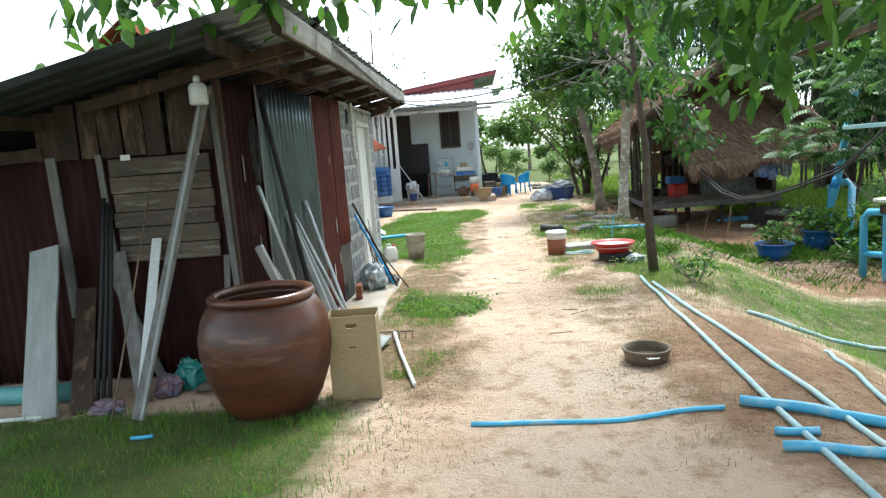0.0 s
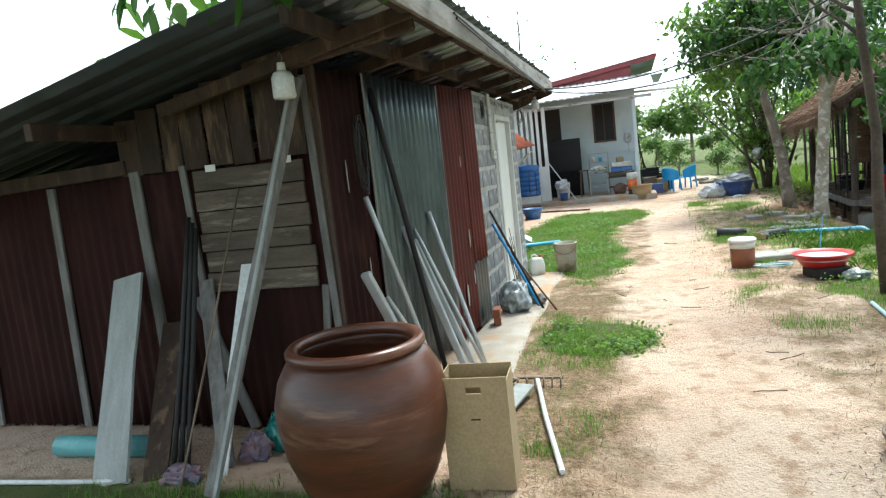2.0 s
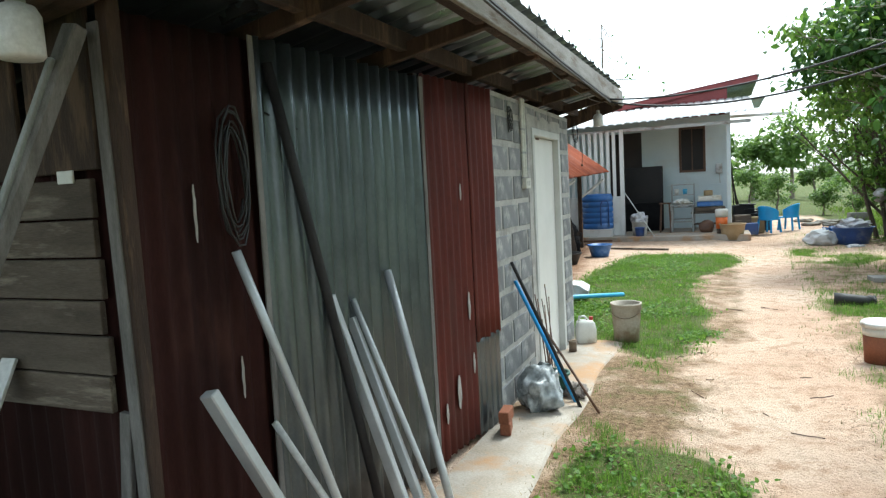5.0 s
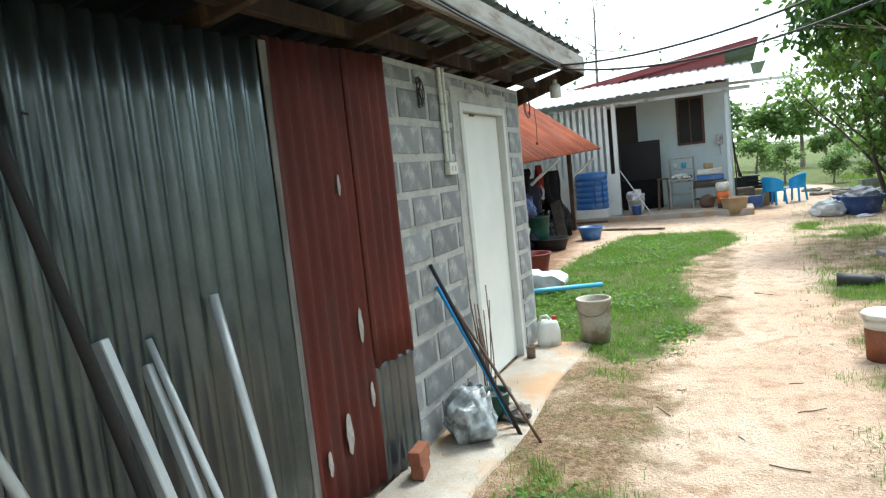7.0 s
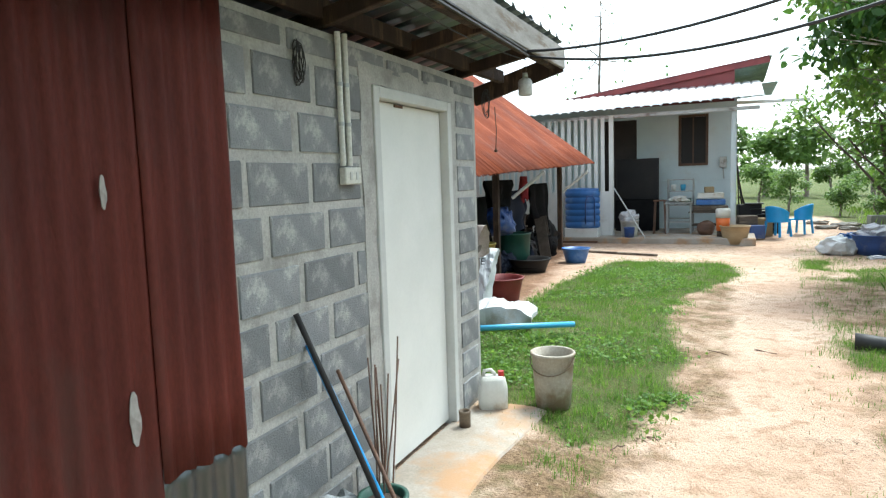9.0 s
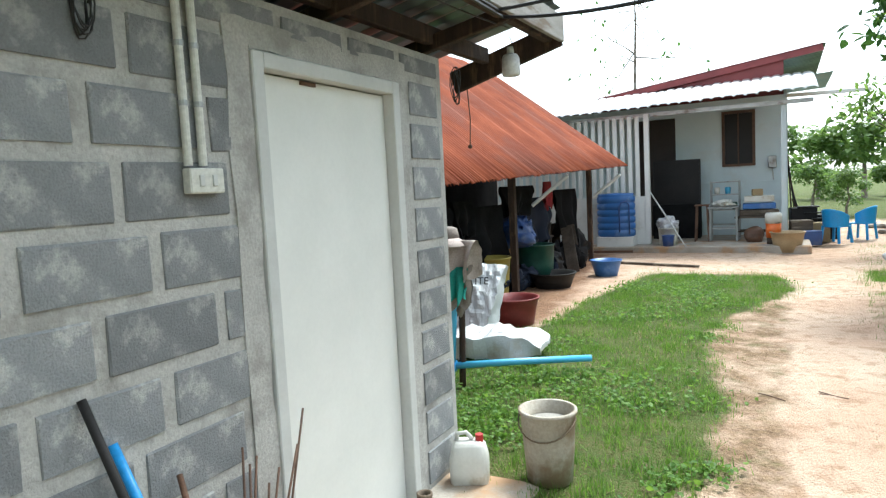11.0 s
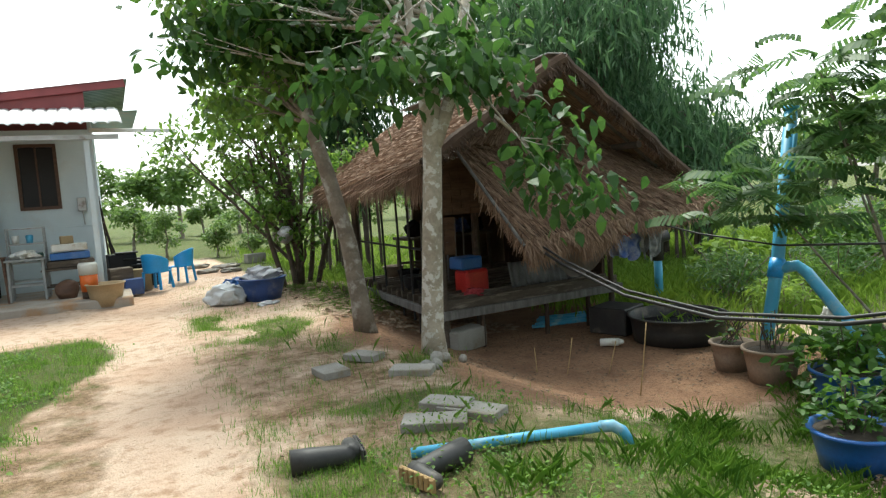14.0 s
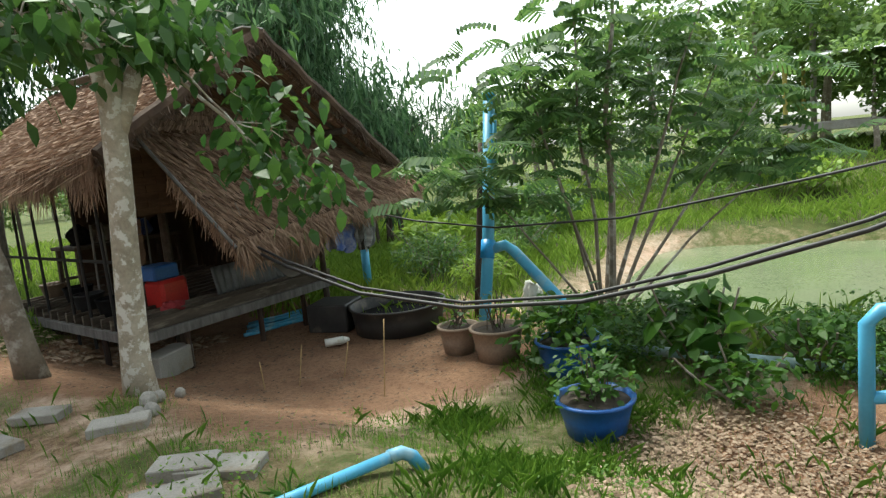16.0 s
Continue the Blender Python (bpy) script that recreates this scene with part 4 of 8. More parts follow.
def build_hut():
    hut = thing("thatched_hut", (0, 0, 0), 0, "raised wooden hut platform under a drooping thatched roof", "hut")
    A, Bc, C, D = Vector((4.44, 13.92, 0)), Vector((6.66, 14.0, 0)), Vector((6.85, 16.9, 0)), Vector((4.6, 16.6, 0))
    top = 0.42
    for i in range(16):
        bm = B()
        s0, s1 = i / 16, (i + 0.94) / 16
        p, q = A.lerp(D, (s0 + s1) / 2), Bc.lerp(C, (s0 + s1) / 2)
        beam(bm, p + Vector((0, 0, top - 0.012)), q + Vector((0, 0, top - 0.012)), 0.024, 0.14, 0.003)
        part("deck_board", bm, M["oldwood"], hut)
    for p, q in ((A, Bc), (D, C), (A, D), (Bc, C)):
        bm = B()
        beam(bm, p + Vector((0, 0, top - 0.065)), q + Vector((0, 0, top - 0.065)), 0.045, 0.08, 0.005)
        part("edge_beam", bm, M["batten"], hut, "bleached grey edge timber")
    for p, h, r in ((A + Vector((0.06, 0.08, 0)), 1.85, 0.045), (Bc + Vector((-0.1, 0.05, 0)), 1.45, 0.03), (C, 1.5, 0.045), (D, 1.8, 0.05),
                    (Bc.lerp(C, 0.5), 1.6, 0.045), (A.lerp(Bc, 0.42) + Vector((0, 0.9, 0)), 2.3, 0.045)):
        bm = B()
        pipe(bm, [p + Vector((0, 0, z)) for z in (-0.05, 0.6, 1.2, h)], [r * 1.1, r, r * 0.95, r * 0.9], 8)
        part("post", bm, M["barkdark"], hut)
    P0, P1 = Vector((5.56, 13.46, 2.6)), Vector((5.7, 17.1, 2.6))
    L0, L1, R0, R1 = Vector((4.14, 13.5, 1.72)), Vector((4.22, 17.0, 1.62)), Vector((7.44, 13.5, 1.28)), Vector((7.66, 17.1, 1.26))
    down = Vector((0, 0, -0.1))
    for p, q in ((P0, P1), (L0.lerp(P0, 0.1), L1.lerp(P1, 0.1)), (R0.lerp(P0, 0.1), R1.lerp(P1, 0.1)), (L0.lerp(P0, 0.5), L1.lerp(P1, 0.5)), (R0.lerp(P0, 0.5), R1.lerp(P1, 0.5))):
        bm = B()
        tube(bm, p + down, q + down, 0.035, None, 8)
        part("roof_pole", bm, M["barkdark"], hut)
    for e, f in ((L0, L1), (R0, R1)):
        for k in range(5):
            bm = B()
            t = 0.04 + 0.23 * k
            tube(bm, P0.lerp(P1, t) + down * 0.7, e.lerp(f, t) + down * 0.7, 0.022, None, 6)
            part("rafter", bm, M["barkdark"], hut)
    rng = random.Random(5)
    for a, b, c, d in ((P0, P1, L1, L0), (P1, P0, R0, R1)):
        bm = B()
        thatch_plane(bm, a, b, c, d, 0.05, rng, 20, 330)
        under = Vector((0, 0, -0.07))
        thatch_plane(bm, a + under, b + under, c + under, d + under, 0.02, rng, 20, 330)
        fringe(bm, d, c, 2600, 0.42, rng, (-0.1 if a is P0 else 0.1, 0, 0))
        fringe(bm, d + (a - d) * 0.06, c + (b - c) * 0.06, 1500, 0.3, rng)
        part("thatch_slope", bm, M["thatch"], hut, "weathered brown thatch with a ragged hanging fringe")
    # dark colour of these rolls stands for the shaded underside of the roof
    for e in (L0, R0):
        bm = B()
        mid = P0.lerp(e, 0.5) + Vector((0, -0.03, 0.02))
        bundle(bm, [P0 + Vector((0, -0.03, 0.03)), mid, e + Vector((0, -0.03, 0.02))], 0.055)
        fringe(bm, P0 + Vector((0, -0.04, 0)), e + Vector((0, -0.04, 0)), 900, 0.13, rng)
        part("gable_edge", bm, M["thatch_dark"], hut, "thick thatch roll along the gable edge, coloured for its shaded underside")
    bm = B()
    beam(bm, P0 + Vector((-0.05, -0.05, 0.07)), P0 + Vector((0.02, 0.7, 0.07)), 0.2, 0.012, 0.002)
    part("ridge_cap", bm, M["flaked"], hut, "grey metal ridge cap")
    bm = B()
    beam(bm, P0.lerp(P1, 0.7) + Vector((-0.06, 0, 0.08)), P1 + Vector((-0.05, 0, 0.08)), 0.2, 0.012, 0.002)
    part("ridge_cap", bm, M["flaked"], hut, "grey metal ridge cap")
    # skirt of thatch that hangs from the gable towards the yard
    tl, tr, br, bl = Vector((4.66, 13.95, 1.93)), Vector((7.1, 13.95, 1.84)), Vector((7.2, 13.2, 1.22)), Vector((4.93, 13.22, 1.0))
    ul, ur = Vector((5.1, 14.08, 2.14)), Vector((6.5, 14.08, 2.1))
    bm = B()
    thatch_plane(bm, tl, tr, br, bl, 0.035, rng, 16, 330)
    thatch_plane(bm, ul, ur, tr + Vector((0, -0.03, -0.06)), tl + Vector((0, -0.03, -0.06)), 0.03, rng, 6, 260)
    fringe(bm, bl, br, 2400, 0.2, rng, (0, -0.2, 0))
    fringe(bm, bl, bl.lerp(br, 0.45), 1300, 0.3, rng, (0, -0.1, 0))
    fringe(bm, tl.lerp(bl, 0.4), bl, 500, 0.2, rng)
    part("thatch_flap", bm, M["thatch"], hut, "slanting reddish thatch skirt under the gable")
    bm = B()
    tube(bm, tl + Vector((-0.02, -0.02, 0.02)), bl + Vector((-0.03, -0.02, 0.0)), 0.016, None, 7)
    part("flap_pole", bm, M["batten"], hut, "thin bleached pole along the skirt")
    bm = B()
    tube(bm, bl + Vector((0, 0, -0.03)), br + Vector((0, 0, -0.03)), 0.018, None, 7)
    part("flap_pole", bm, M["batten"], hut)
    # woven panels
    for u0, u1, z0, z1 in ((4.52, 5.25, 1.28, 1.9), (4.52, 4.72, 0.9, 1.28)):
        bm = B()
        for j in range(int((z1 - z0) / 0.06)):
            for i in range(int((u1 - u0) / 0.1)):
                box(bm, (u0 + 0.05 + 0.1 * i, 14.12 + (0.006 if (i + j) % 2 else -0.006), z0 + 0.03 + 0.06 * j), (0.11, 0.006, 0.058))
        part("woven_panel", bm, M["woven"], hut, "brown woven bamboo panel under the gable")
        tagged(hut.children[-1], "", "", "", "stuff")
    # back screen added and side screen raised to darken the hut's inside
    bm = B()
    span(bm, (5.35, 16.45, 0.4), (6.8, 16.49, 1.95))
    part("back_screen", bm, M["thatch_dark"], hut, "added screen, coloured dark for the shade inside the hut")
    bm = B()
    span(bm, (6.70, 14.35, 0.4), (6.74, 16.4, 1.35))
    part("side_screen", bm, M["oldwood_v"], hut)
    for s in (0.14, 0.3, 0.42, 0.62, 0.8):
        bm = B()
        p = A.lerp(D, s) + Vector((0.03, 0, 0))
        tube(bm, p + Vector((0, 0, 0.2)), p + Vector((0.02 * math.sin(40 * s), 0, 1.62)), 0.013, None, 6)
        part("rail_bar", bm, M["blacksteel"], hut, "thin black metal bar")
    for z in (0.95,):
        bm = B()
        tube(bm, A + Vector((0.04, 0, z)), D + Vector((0.04, 0, z)), 0.014, None, 6)
        part("rail_bar", bm, M["blacksteel"], hut)
    for k in range(6):
        bm = B()
        x = 4.95 + 0.11 * k
        tube(bm, (x, 15.4, 0.39), (x + 0.02, 15.4, 1.2), 0.011, None, 6)
        part("rail_bar", bm, M["batten"], hut, "pale upright bar inside the hut")
    for s in (0.2, 0.55, 0.8):
        for e in (A.lerp(Bc, s), A.lerp(D, s)):
            bm = B()
            tube(bm, e + Vector((0.03, 0.08, -0.05)), e + Vector((0.03, 0.08, 0.3)), 0.025, None, 8)
            part("leg", bm, M["oldwood_v"], hut)


before = tops()
build_hut()
settle([ob for ob in tops() if ob not in before], 1.38)


# ---------------------------------------------------------------- plants
LEAF = {
    "oval": ([(0, 0), (-0.26, 0.35), (-0.2, 0.72), (0, 1), (0.2, 0.72), (0.26, 0.35)], 0.12),
    "thin": ([(0, 0), (-0.09, 0.4), (0, 1), (0.09, 0.4)], 0.06),
    "long": ([(0, 0), (-0.14, 0.22), (-0.2, 0.55), (-0.1, 0.86), (0, 1), (0.1, 0.86), (0.2, 0.55), (0.14, 0.22)], 0.12),
    "fat": ([(0, 0), (-0.36, 0.3), (-0.3, 0.7), (0, 1), (0.3, 0.7), (0.36, 0.3)], 0.15),
}


def leaf_arrays(rng, centres, size, shape="oval", droop=0.4, spread=1.0):
    """Vertices and faces of one leaf at each centre, turned at random and hanging by droop."""
    outline, fold = LEAF[shape]
    n = len(centres)
    yaw = rng.uniform(0, 2 * np.pi, n)
    pitch = rng.normal(-droop, 0.45 * spread, n)
    roll = rng.normal(0, 0.5 * spread, n)
    s = size * rng.uniform(0.65, 1.25, n)
    d = np.stack([np.cos(yaw) * np.cos(pitch), np.sin(yaw) * np.cos(pitch), np.sin(pitch)], 1)
    side = np.stack([-np.sin(yaw), np.cos(yaw), np.zeros(n)], 1)
    up = np.cross(d, side)
    side2 = side * np.cos(roll)[:, None] + up * np.sin(roll)[:, None]
    up2 = np.cross(d, side2)
    k = len(outline)
    verts = np.zeros((n, k, 3))
    for i, (a, b) in enumerate(outline):
        verts[:, i] = centres + s[:, None] * (side2 * a + d * b + up2 * (fold * abs(a) * 2 - 0.12 * b * b))
    return verts.reshape(-1, 3), np.arange(n * k).reshape(n, k)


def cloud(rng, clusters):
    """Points in soft lumps: (centre, radii, count)."""
    out = []
    for c, r, n in clusters:
        v = rng.normal(0, 1, (n, 3))
        v /= np.linalg.norm(v, axis=1)[:, None] + 1e-9
        v *= (rng.uniform(0, 1, n) ** 0.45)[:, None]
        out.append(np.array(c) + v * np.array(r))
    return np.concatenate(out)


def leaves(name, pts, size, mat, parent=None, shape="oval", droop=0.4, seed=1, label="", category="", kind="", spread=1.0):
    v, f = leaf_arrays(np.random.RandomState(seed), pts, size, shape, droop, spread)
    return raw(name, v.tolist(), f.tolist(), M[mat], parent, label, category, kind)


def limb_path(rng, p, q, wob, n=7):
    p, q = Vector(p), Vector(q)
    out = []
    off = Vector((0, 0, 0))
    for i in range(n + 1):
        t = i / n
        off = off + Vector([rng.uniform(-1, 1) * wob for _ in range(3)])
        out.append(p.lerp(q, t) + off * min(1, 2 * t))
    return out


def tree(label, at, trunk, radii, lumps, bark, leafmat, size, shape="oval", droop=0.4, seed=1, twigs=4, category="tree", per=None, limb_r=0.35, limb_from=0.55):
    """A tapered trunk along the given points, a limb to every lump of the crown, twigs, and single leaves."""
    rng = random.Random(seed)
    nrng = np.random.RandomState(seed)
    t = thing("tree", at, 0, label, category)
    bm = B()
    pipe(bm, trunk, radii, 12)
    for v in bm.verts:
        v.co += v.co.normalized() * 0.012 * noise.noise(v.co * 6)
    part("trunk", bm, M[bark], t, "", True)
    pts = [Vector(p) for p in trunk]
    tips = []
    bm = B()
    for c, r, n in lumps:
        k = rng.uniform(limb_from, 1.0) * (len(pts) - 1)
        i = min(int(k), len(pts) - 2)
        start = pts[i].lerp(pts[i + 1], k - i)
        r0 = radii[i] * limb_r + 0.006
        way = limb_path(rng, start, c, 0.05)
        pipe(bm, way, [r0 * (1 - 0.75 * j / 7) for j in range(8)], 6)
        for _ in range(twigs):
            a = way[rng.randrange(3, 8)]
            e = Vector(c) + Vector([rng.uniform(-1, 1) * s for s in r])
            pipe(bm, limb_path(rng, a, e, 0.03, 4), [r0 * 0.25 * (1 - 0.6 * j / 4) + 0.002 for j in range(5)], 5)
    part("branching", bm, M[bark], t, "", True)
    pts2 = cloud(nrng, lumps)
    # leaves gather in sprays, so that the crown has gaps
    pull = cloud(nrng, [(c, r, max(6, n // 22)) for c, r, n in lumps])
    idx = nrng.randint(0, len(pull), len(pts2))
    sprays = pull[idx] + nrng.normal(0, size * 1.3, (len(pts2), 3)) * np.array([1, 1, 0.7])
    keep = nrng.uniform(0, 1, len(pts2)) < 0.8
    pts2[keep] = sprays[keep]
    crown = leaves("crown", pts2, size, leafmat, t, shape, droop, seed)
    return t


def lumps_in(rng, n, centre, radii, r, count):
    """n crown lumps scattered through an ellipsoid."""
    out = []
    for _ in range(n):
        v = Vector([rng.gauss(0, 1) for _ in range(3)]).normalized() * rng.uniform(0.35, 1.0)
        c = Vector(centre) + Vector([v[k] * radii[k] for k in range(3)])
        s = rng.uniform(0.7, 1.3)
        out.append((c, (r * s, r * s, r * s * 0.7), int(count * s)))
    return out


R = random.Random(21)
# big shade tree behind the start, its boughs hanging over the yard
shade = [((-0.55, 4.3, 2.62), (0.4, 0.3, 0.18), 114), ((0.2, 4.15, 2.62), (0.4, 0.3, 0.16), 133), ((0.75, 3.9, 2.62), (0.35, 0.4, 0.18), 114),
         ((1.9, 4.6, 2.62), (0.5, 0.4, 0.24), 209), ((2.7, 4.4, 2.5), (0.6, 0.5, 0.3), 323), ((3.5, 4.3, 2.45), (0.6, 0.5, 0.28), 323),
         ((4.3, 4.6, 2.5), (0.5, 0.5, 0.3), 228), ((2.3, 6.2, 3.4), (0.9, 0.6, 0.25), 190), ((3.6, 6.2, 3.5), (0.9, 0.7, 0.3), 323),
         ((4.9, 5.6, 3.1), (0.8, 0.8, 0.3), 285), ((3.05, 3.6, 2.1), (0.2, 0.2, 0.14), 57), ((3.3, 4.6, 1.98), (0.25, 0.25, 0.15), 57)]
# high crown mostly out of view, made dense to shade the shed front
shade += [((x, y, 3.9 + 0.3 * R.random()), (1.0, 1.0, 0.45), 400) for x in (-2.2, -0.6, 1.0, 2.6, 4.2, 5.8) for y in (-1.5, 0.4, 2.3, 4.0)]
shade = [((Vector(c) - Vector((6.3, -2.6, 0))), r, n) for c, r, n in shade]
tree("broad shade tree with boughs hanging over the yard", (6.3, -2.6, 0), [(0, 0, -0.1), (0.02, 0.05, 1.2), (-0.1, 0.2, 2.4), (-0.3, 0.6, 3.4), (-0.8, 1.4, 4.2)],
     [0.24, 0.2, 0.18, 0.15, 0.1], shade, "bark", "leaf", 0.17, "long", 0.8, 3, 2)
# slim tree by the pipes
tree("slim young tree with a thin leaning trunk", (3.42, 7.9, 0), [(0, 0, -0.05), (-0.05, 0.02, 0.8), (-0.04, 0.05, 1.4), (-0.11, 0.05, 2.0), (-0.16, 0.1, 2.7), (-0.3, 0.2, 3.6)],
     [0.06, 0.048, 0.042, 0.038, 0.028, 0.018], lumps_in(R, 9, (-0.2, 0.3, 3.3), (0.9, 0.9, 0.5), 0.34, 90) + [((0.3, -0.1, 2.15), (0.25, 0.25, 0.15), 22)], "barkdark", "leaf", 0.1, "oval", 0.6, 5, 4)
before = tops()
# tree beside the hut, pale straight trunk that forks above
t1 = lumps_in(R, 12, (-0.2, 0.9, 3.7), (1.7, 1.6, 0.8), 0.45, 200) + lumps_in(R, 8, (-0.6, 1.4, 3.1), (1.3, 1.0, 0.35), 0.36, 150)
t1 += [((0.75, -0.75, 2.05), (0.22, 0.2, 0.12), 18), ((0.72, -0.95, 1.68), (0.22, 0.18, 0.1), 16), ((-0.1, -0.6, 2.75), (0.5, 0.4, 0.2), 60),
       ((1.05, -0.9, 1.38), (0.12, 0.12, 0.14), 14)]
t1 += [((0.5, -0.4, 2.42), (0.34, 0.22, 0.2), 110), ((0.15, -0.3, 2.6), (0.4, 0.25, 0.22), 120), ((0.75, -0.2, 2.7), (0.35, 0.25, 0.2), 90),
       ((-0.35, -0.8, 2.5), (0.5, 0.35, 0.25), 180), ((-0.75, -0.3, 2.42), (0.45, 0.3, 0.22), 150)]
t1 += lumps_in(R, 6, (0.4, 0.9, 3.35), (0.8, 0.7, 0.25), 0.38, 170)
pale = tree("smooth pale-barked tree beside the thatched hut", (4.33, 13.9, 0), [(0, 0, -0.05), (0.0, 0.0, 0.25), (0.04, -0.03, 1.0), (0.08, -0.06, 1.7), (0.1, -0.07, 2.15), (0.12, -0.08, 2.55), (0.16, 0.0, 3.1), (0.2, 0.1, 3.8)],
     [0.13, 0.105, 0.092, 0.086, 0.082, 0.078, 0.055, 0.03], t1, "barkpale", "leafdeep", 0.15, "oval", 0.75, 6, 4, limb_r=0.2, limb_from=0.72)
for way, rad in (([(0.08, -0.06, 1.86), (0.18, -0.1, 2.1), (0.32, -0.16, 2.45), (0.48, -0.2, 3.3)], [0.078, 0.068, 0.06, 0.04]), ([(0.09, -0.06, 1.95), (0.03, -0.08, 2.3), (-0.03, -0.06, 2.8), (-0.04, 0.0, 3.6)], [0.06, 0.048, 0.042, 0.03])):
    bm = B()
    pipe(bm, way, rad, 10)
    part("limb", bm, M["barkpale"], pale, "", True)
# leaning tree
t2 = lumps_in(R, 12, (-0.7, 0.5, 3.5), (1.4, 1.3, 0.8), 0.45, 190) + lumps_in(R, 9, (-0.5, 0.9, 2.8), (1.1, 1.2, 0.35), 0.36, 150)
t2 += lumps_in(R, 6, (0.2, 0.3, 3.1), (0.8, 0.8, 0.3), 0.38, 170)
tree("leaning grey-brown tree beside the path", (4.22, 15.42, 0), [(0, 0, -0.05), (-0.04, 0.0, 0.3), (-0.1, 0.06, 1.0), (-0.26, 0.14, 1.8), (-0.42, 0.24, 2.5), (-0.52, 0.3, 3.3)],
     [0.14, 0.11, 0.095, 0.085, 0.07, 0.04], t2, "bark", "leaflight", 0.13, "oval", 0.75, 7, 4, limb_r=0.22, limb_from=0.75)
settle([ob for ob in tops() if ob not in before])
# tall thin tree behind the house, almost bare
tree("tall slender tree with few leaves behind the house", (-2.55, 28.0, 0), [(0, 0, -0.1), (0.02, 0, 2.0), (0.0, 0, 4.4), (0.06, 0, 6.3), (0.05, 0, 7.2)], [0.09, 0.075, 0.05, 0.03, 0.012],
     [((c[0], 0.3 * R.uniform(-1, 1), c[1]), (0.3, 0.3, 0.3), 9) for c in ((-1.5, 6.9), (-1.0, 6.2), (-0.6, 5.4), (0.7, 5.9), (1.2, 5.2), (2.0, 5.0), (0.4, 6.9), (-1.7, 5.0), (0.9, 4.6), (-0.8, 4.5))], "bark", "leafcool", 0.16, "oval", 0.7, 19, 2)
# dense many-stemmed tree behind the laundry tub
t3 = lumps_in(R, 20, (-0.3, 0.0, 2.8), (1.7, 1.3, 1.4), 0.5, 170) + lumps_in(R, 6, (0.1, 0.0, 1.2), (0.8, 0.6, 0.5), 0.35, 90)
dense = tree("dense dark green tree with many thin stems", (4.75, 20.3, 0), [(0, 0, -0.05), (0.05, 0, 0.8), (0.0, 0.1, 1.7), (-0.1, 0.1, 2.6), (-0.1, 0.1, 3.6)],
             [0.09, 0.07, 0.06, 0.05, 0.03], t3, "barkdark", "leaflight", 0.13, "oval", 0.5, 8, 4, limb_from=0.05)
for dx, dy, sx in ((-0.25, 0.05, -0.5), (0.2, 0.1, 0.45), (-0.1, -0.12, -0.15), (0.3, -0.1, 0.7)):
    bm = B()
    pipe(bm, limb_path(R, (dx, dy, -0.05), (dx + sx, dy, 2.4), 0.04), [0.05, 0.048, 0.045, 0.04, 0.036, 0.032, 0.026, 0.02], 8)
    part("trunk", bm, M["barkdark"], dense)


def feathery(label, at, stems, fronds, seed):
    """A small tree of thin splayed stems with feathery fronds."""
    rng = random.Random(seed)
    t = thing("tree", at, 0, label, "tree")
    ends = []
    for q, r in stems:
        way = limb_path(rng, (rng.uniform(-0.05, 0.05), rng.uniform(-0.05, 0.05), -0.05), q, 0.03, 9)
        bm = B()
        pipe(bm, way, [r * (1 - 0.7 * j / 9) for j in range(10)], 7)
        part("stem", bm, M["bark"], t)
        ends += way[6:]
    V, F = [], []
    for _ in range(fronds):
        b = Vector(rng.choice(ends)) + Vector((rng.gauss(0, 0.26), rng.gauss(0, 0.26), rng.gauss(0, 0.1)))
        b.z = max(b.z, 1.15)
        yaw = rng.uniform(0, 6.283)
        length = rng.uniform(0.2, 0.42)
        d = Vector((math.cos(yaw), math.sin(yaw), rng.uniform(-0.05, 0.45))).normalized()
        s = Vector((-math.sin(yaw), math.cos(yaw), rng.uniform(-0.3, 0.3))).normalized()
        for k in range(9):
            c = b + d * length * (0.15 + 0.85 * k / 8) - Vector((0, 0, 0.16 * (k / 8) ** 2 * length * 2))
            w = length * (0.36 * math.sin(math.pi * (0.15 + 0.8 * k / 8)))
            for sg in (-1, 1):
                tip = c + s * sg * w + d * w * 0.35 - Vector((0, 0, 0.05))
                i = len(V)
                V += [c, c + d * 0.026, tip + d * 0.012, tip - d * 0.012]
                F.append((i, i + 1, i + 2, i + 3))
        i = len(V)
        V += [b - s * 0.003, b + s * 0.003, b + d * length + s * 0.002, b + d * length - s * 0.002]
        F.append((i, i + 1, i + 2, i + 3))
    raw("crown", [tuple(v) for v in V], F, M["leafcool"], t)
    return t


before = tops()
feathery("feathery-leaved young tree by the pond", (7.0, 11.2, 0),
         [((0.3, -0.2, 3.1), 0.035), ((-0.5, 0.45, 2.2), 0.018), ((0.95, -0.75, 2.0), 0.02), ((-1.0, 0.75, 1.45), 0.014), ((1.5, -1.2, 1.45), 0.016), ((0.6, -0.6, 2.5), 0.022),
          ((-0.2, 0.1, 2.6), 0.02), ((1.5, -1.25, 2.1), 0.018), ((0.9, 0.2, 2.5), 0.018), ((-0.8, 0.1, 2.1), 0.016)], 520, 31)


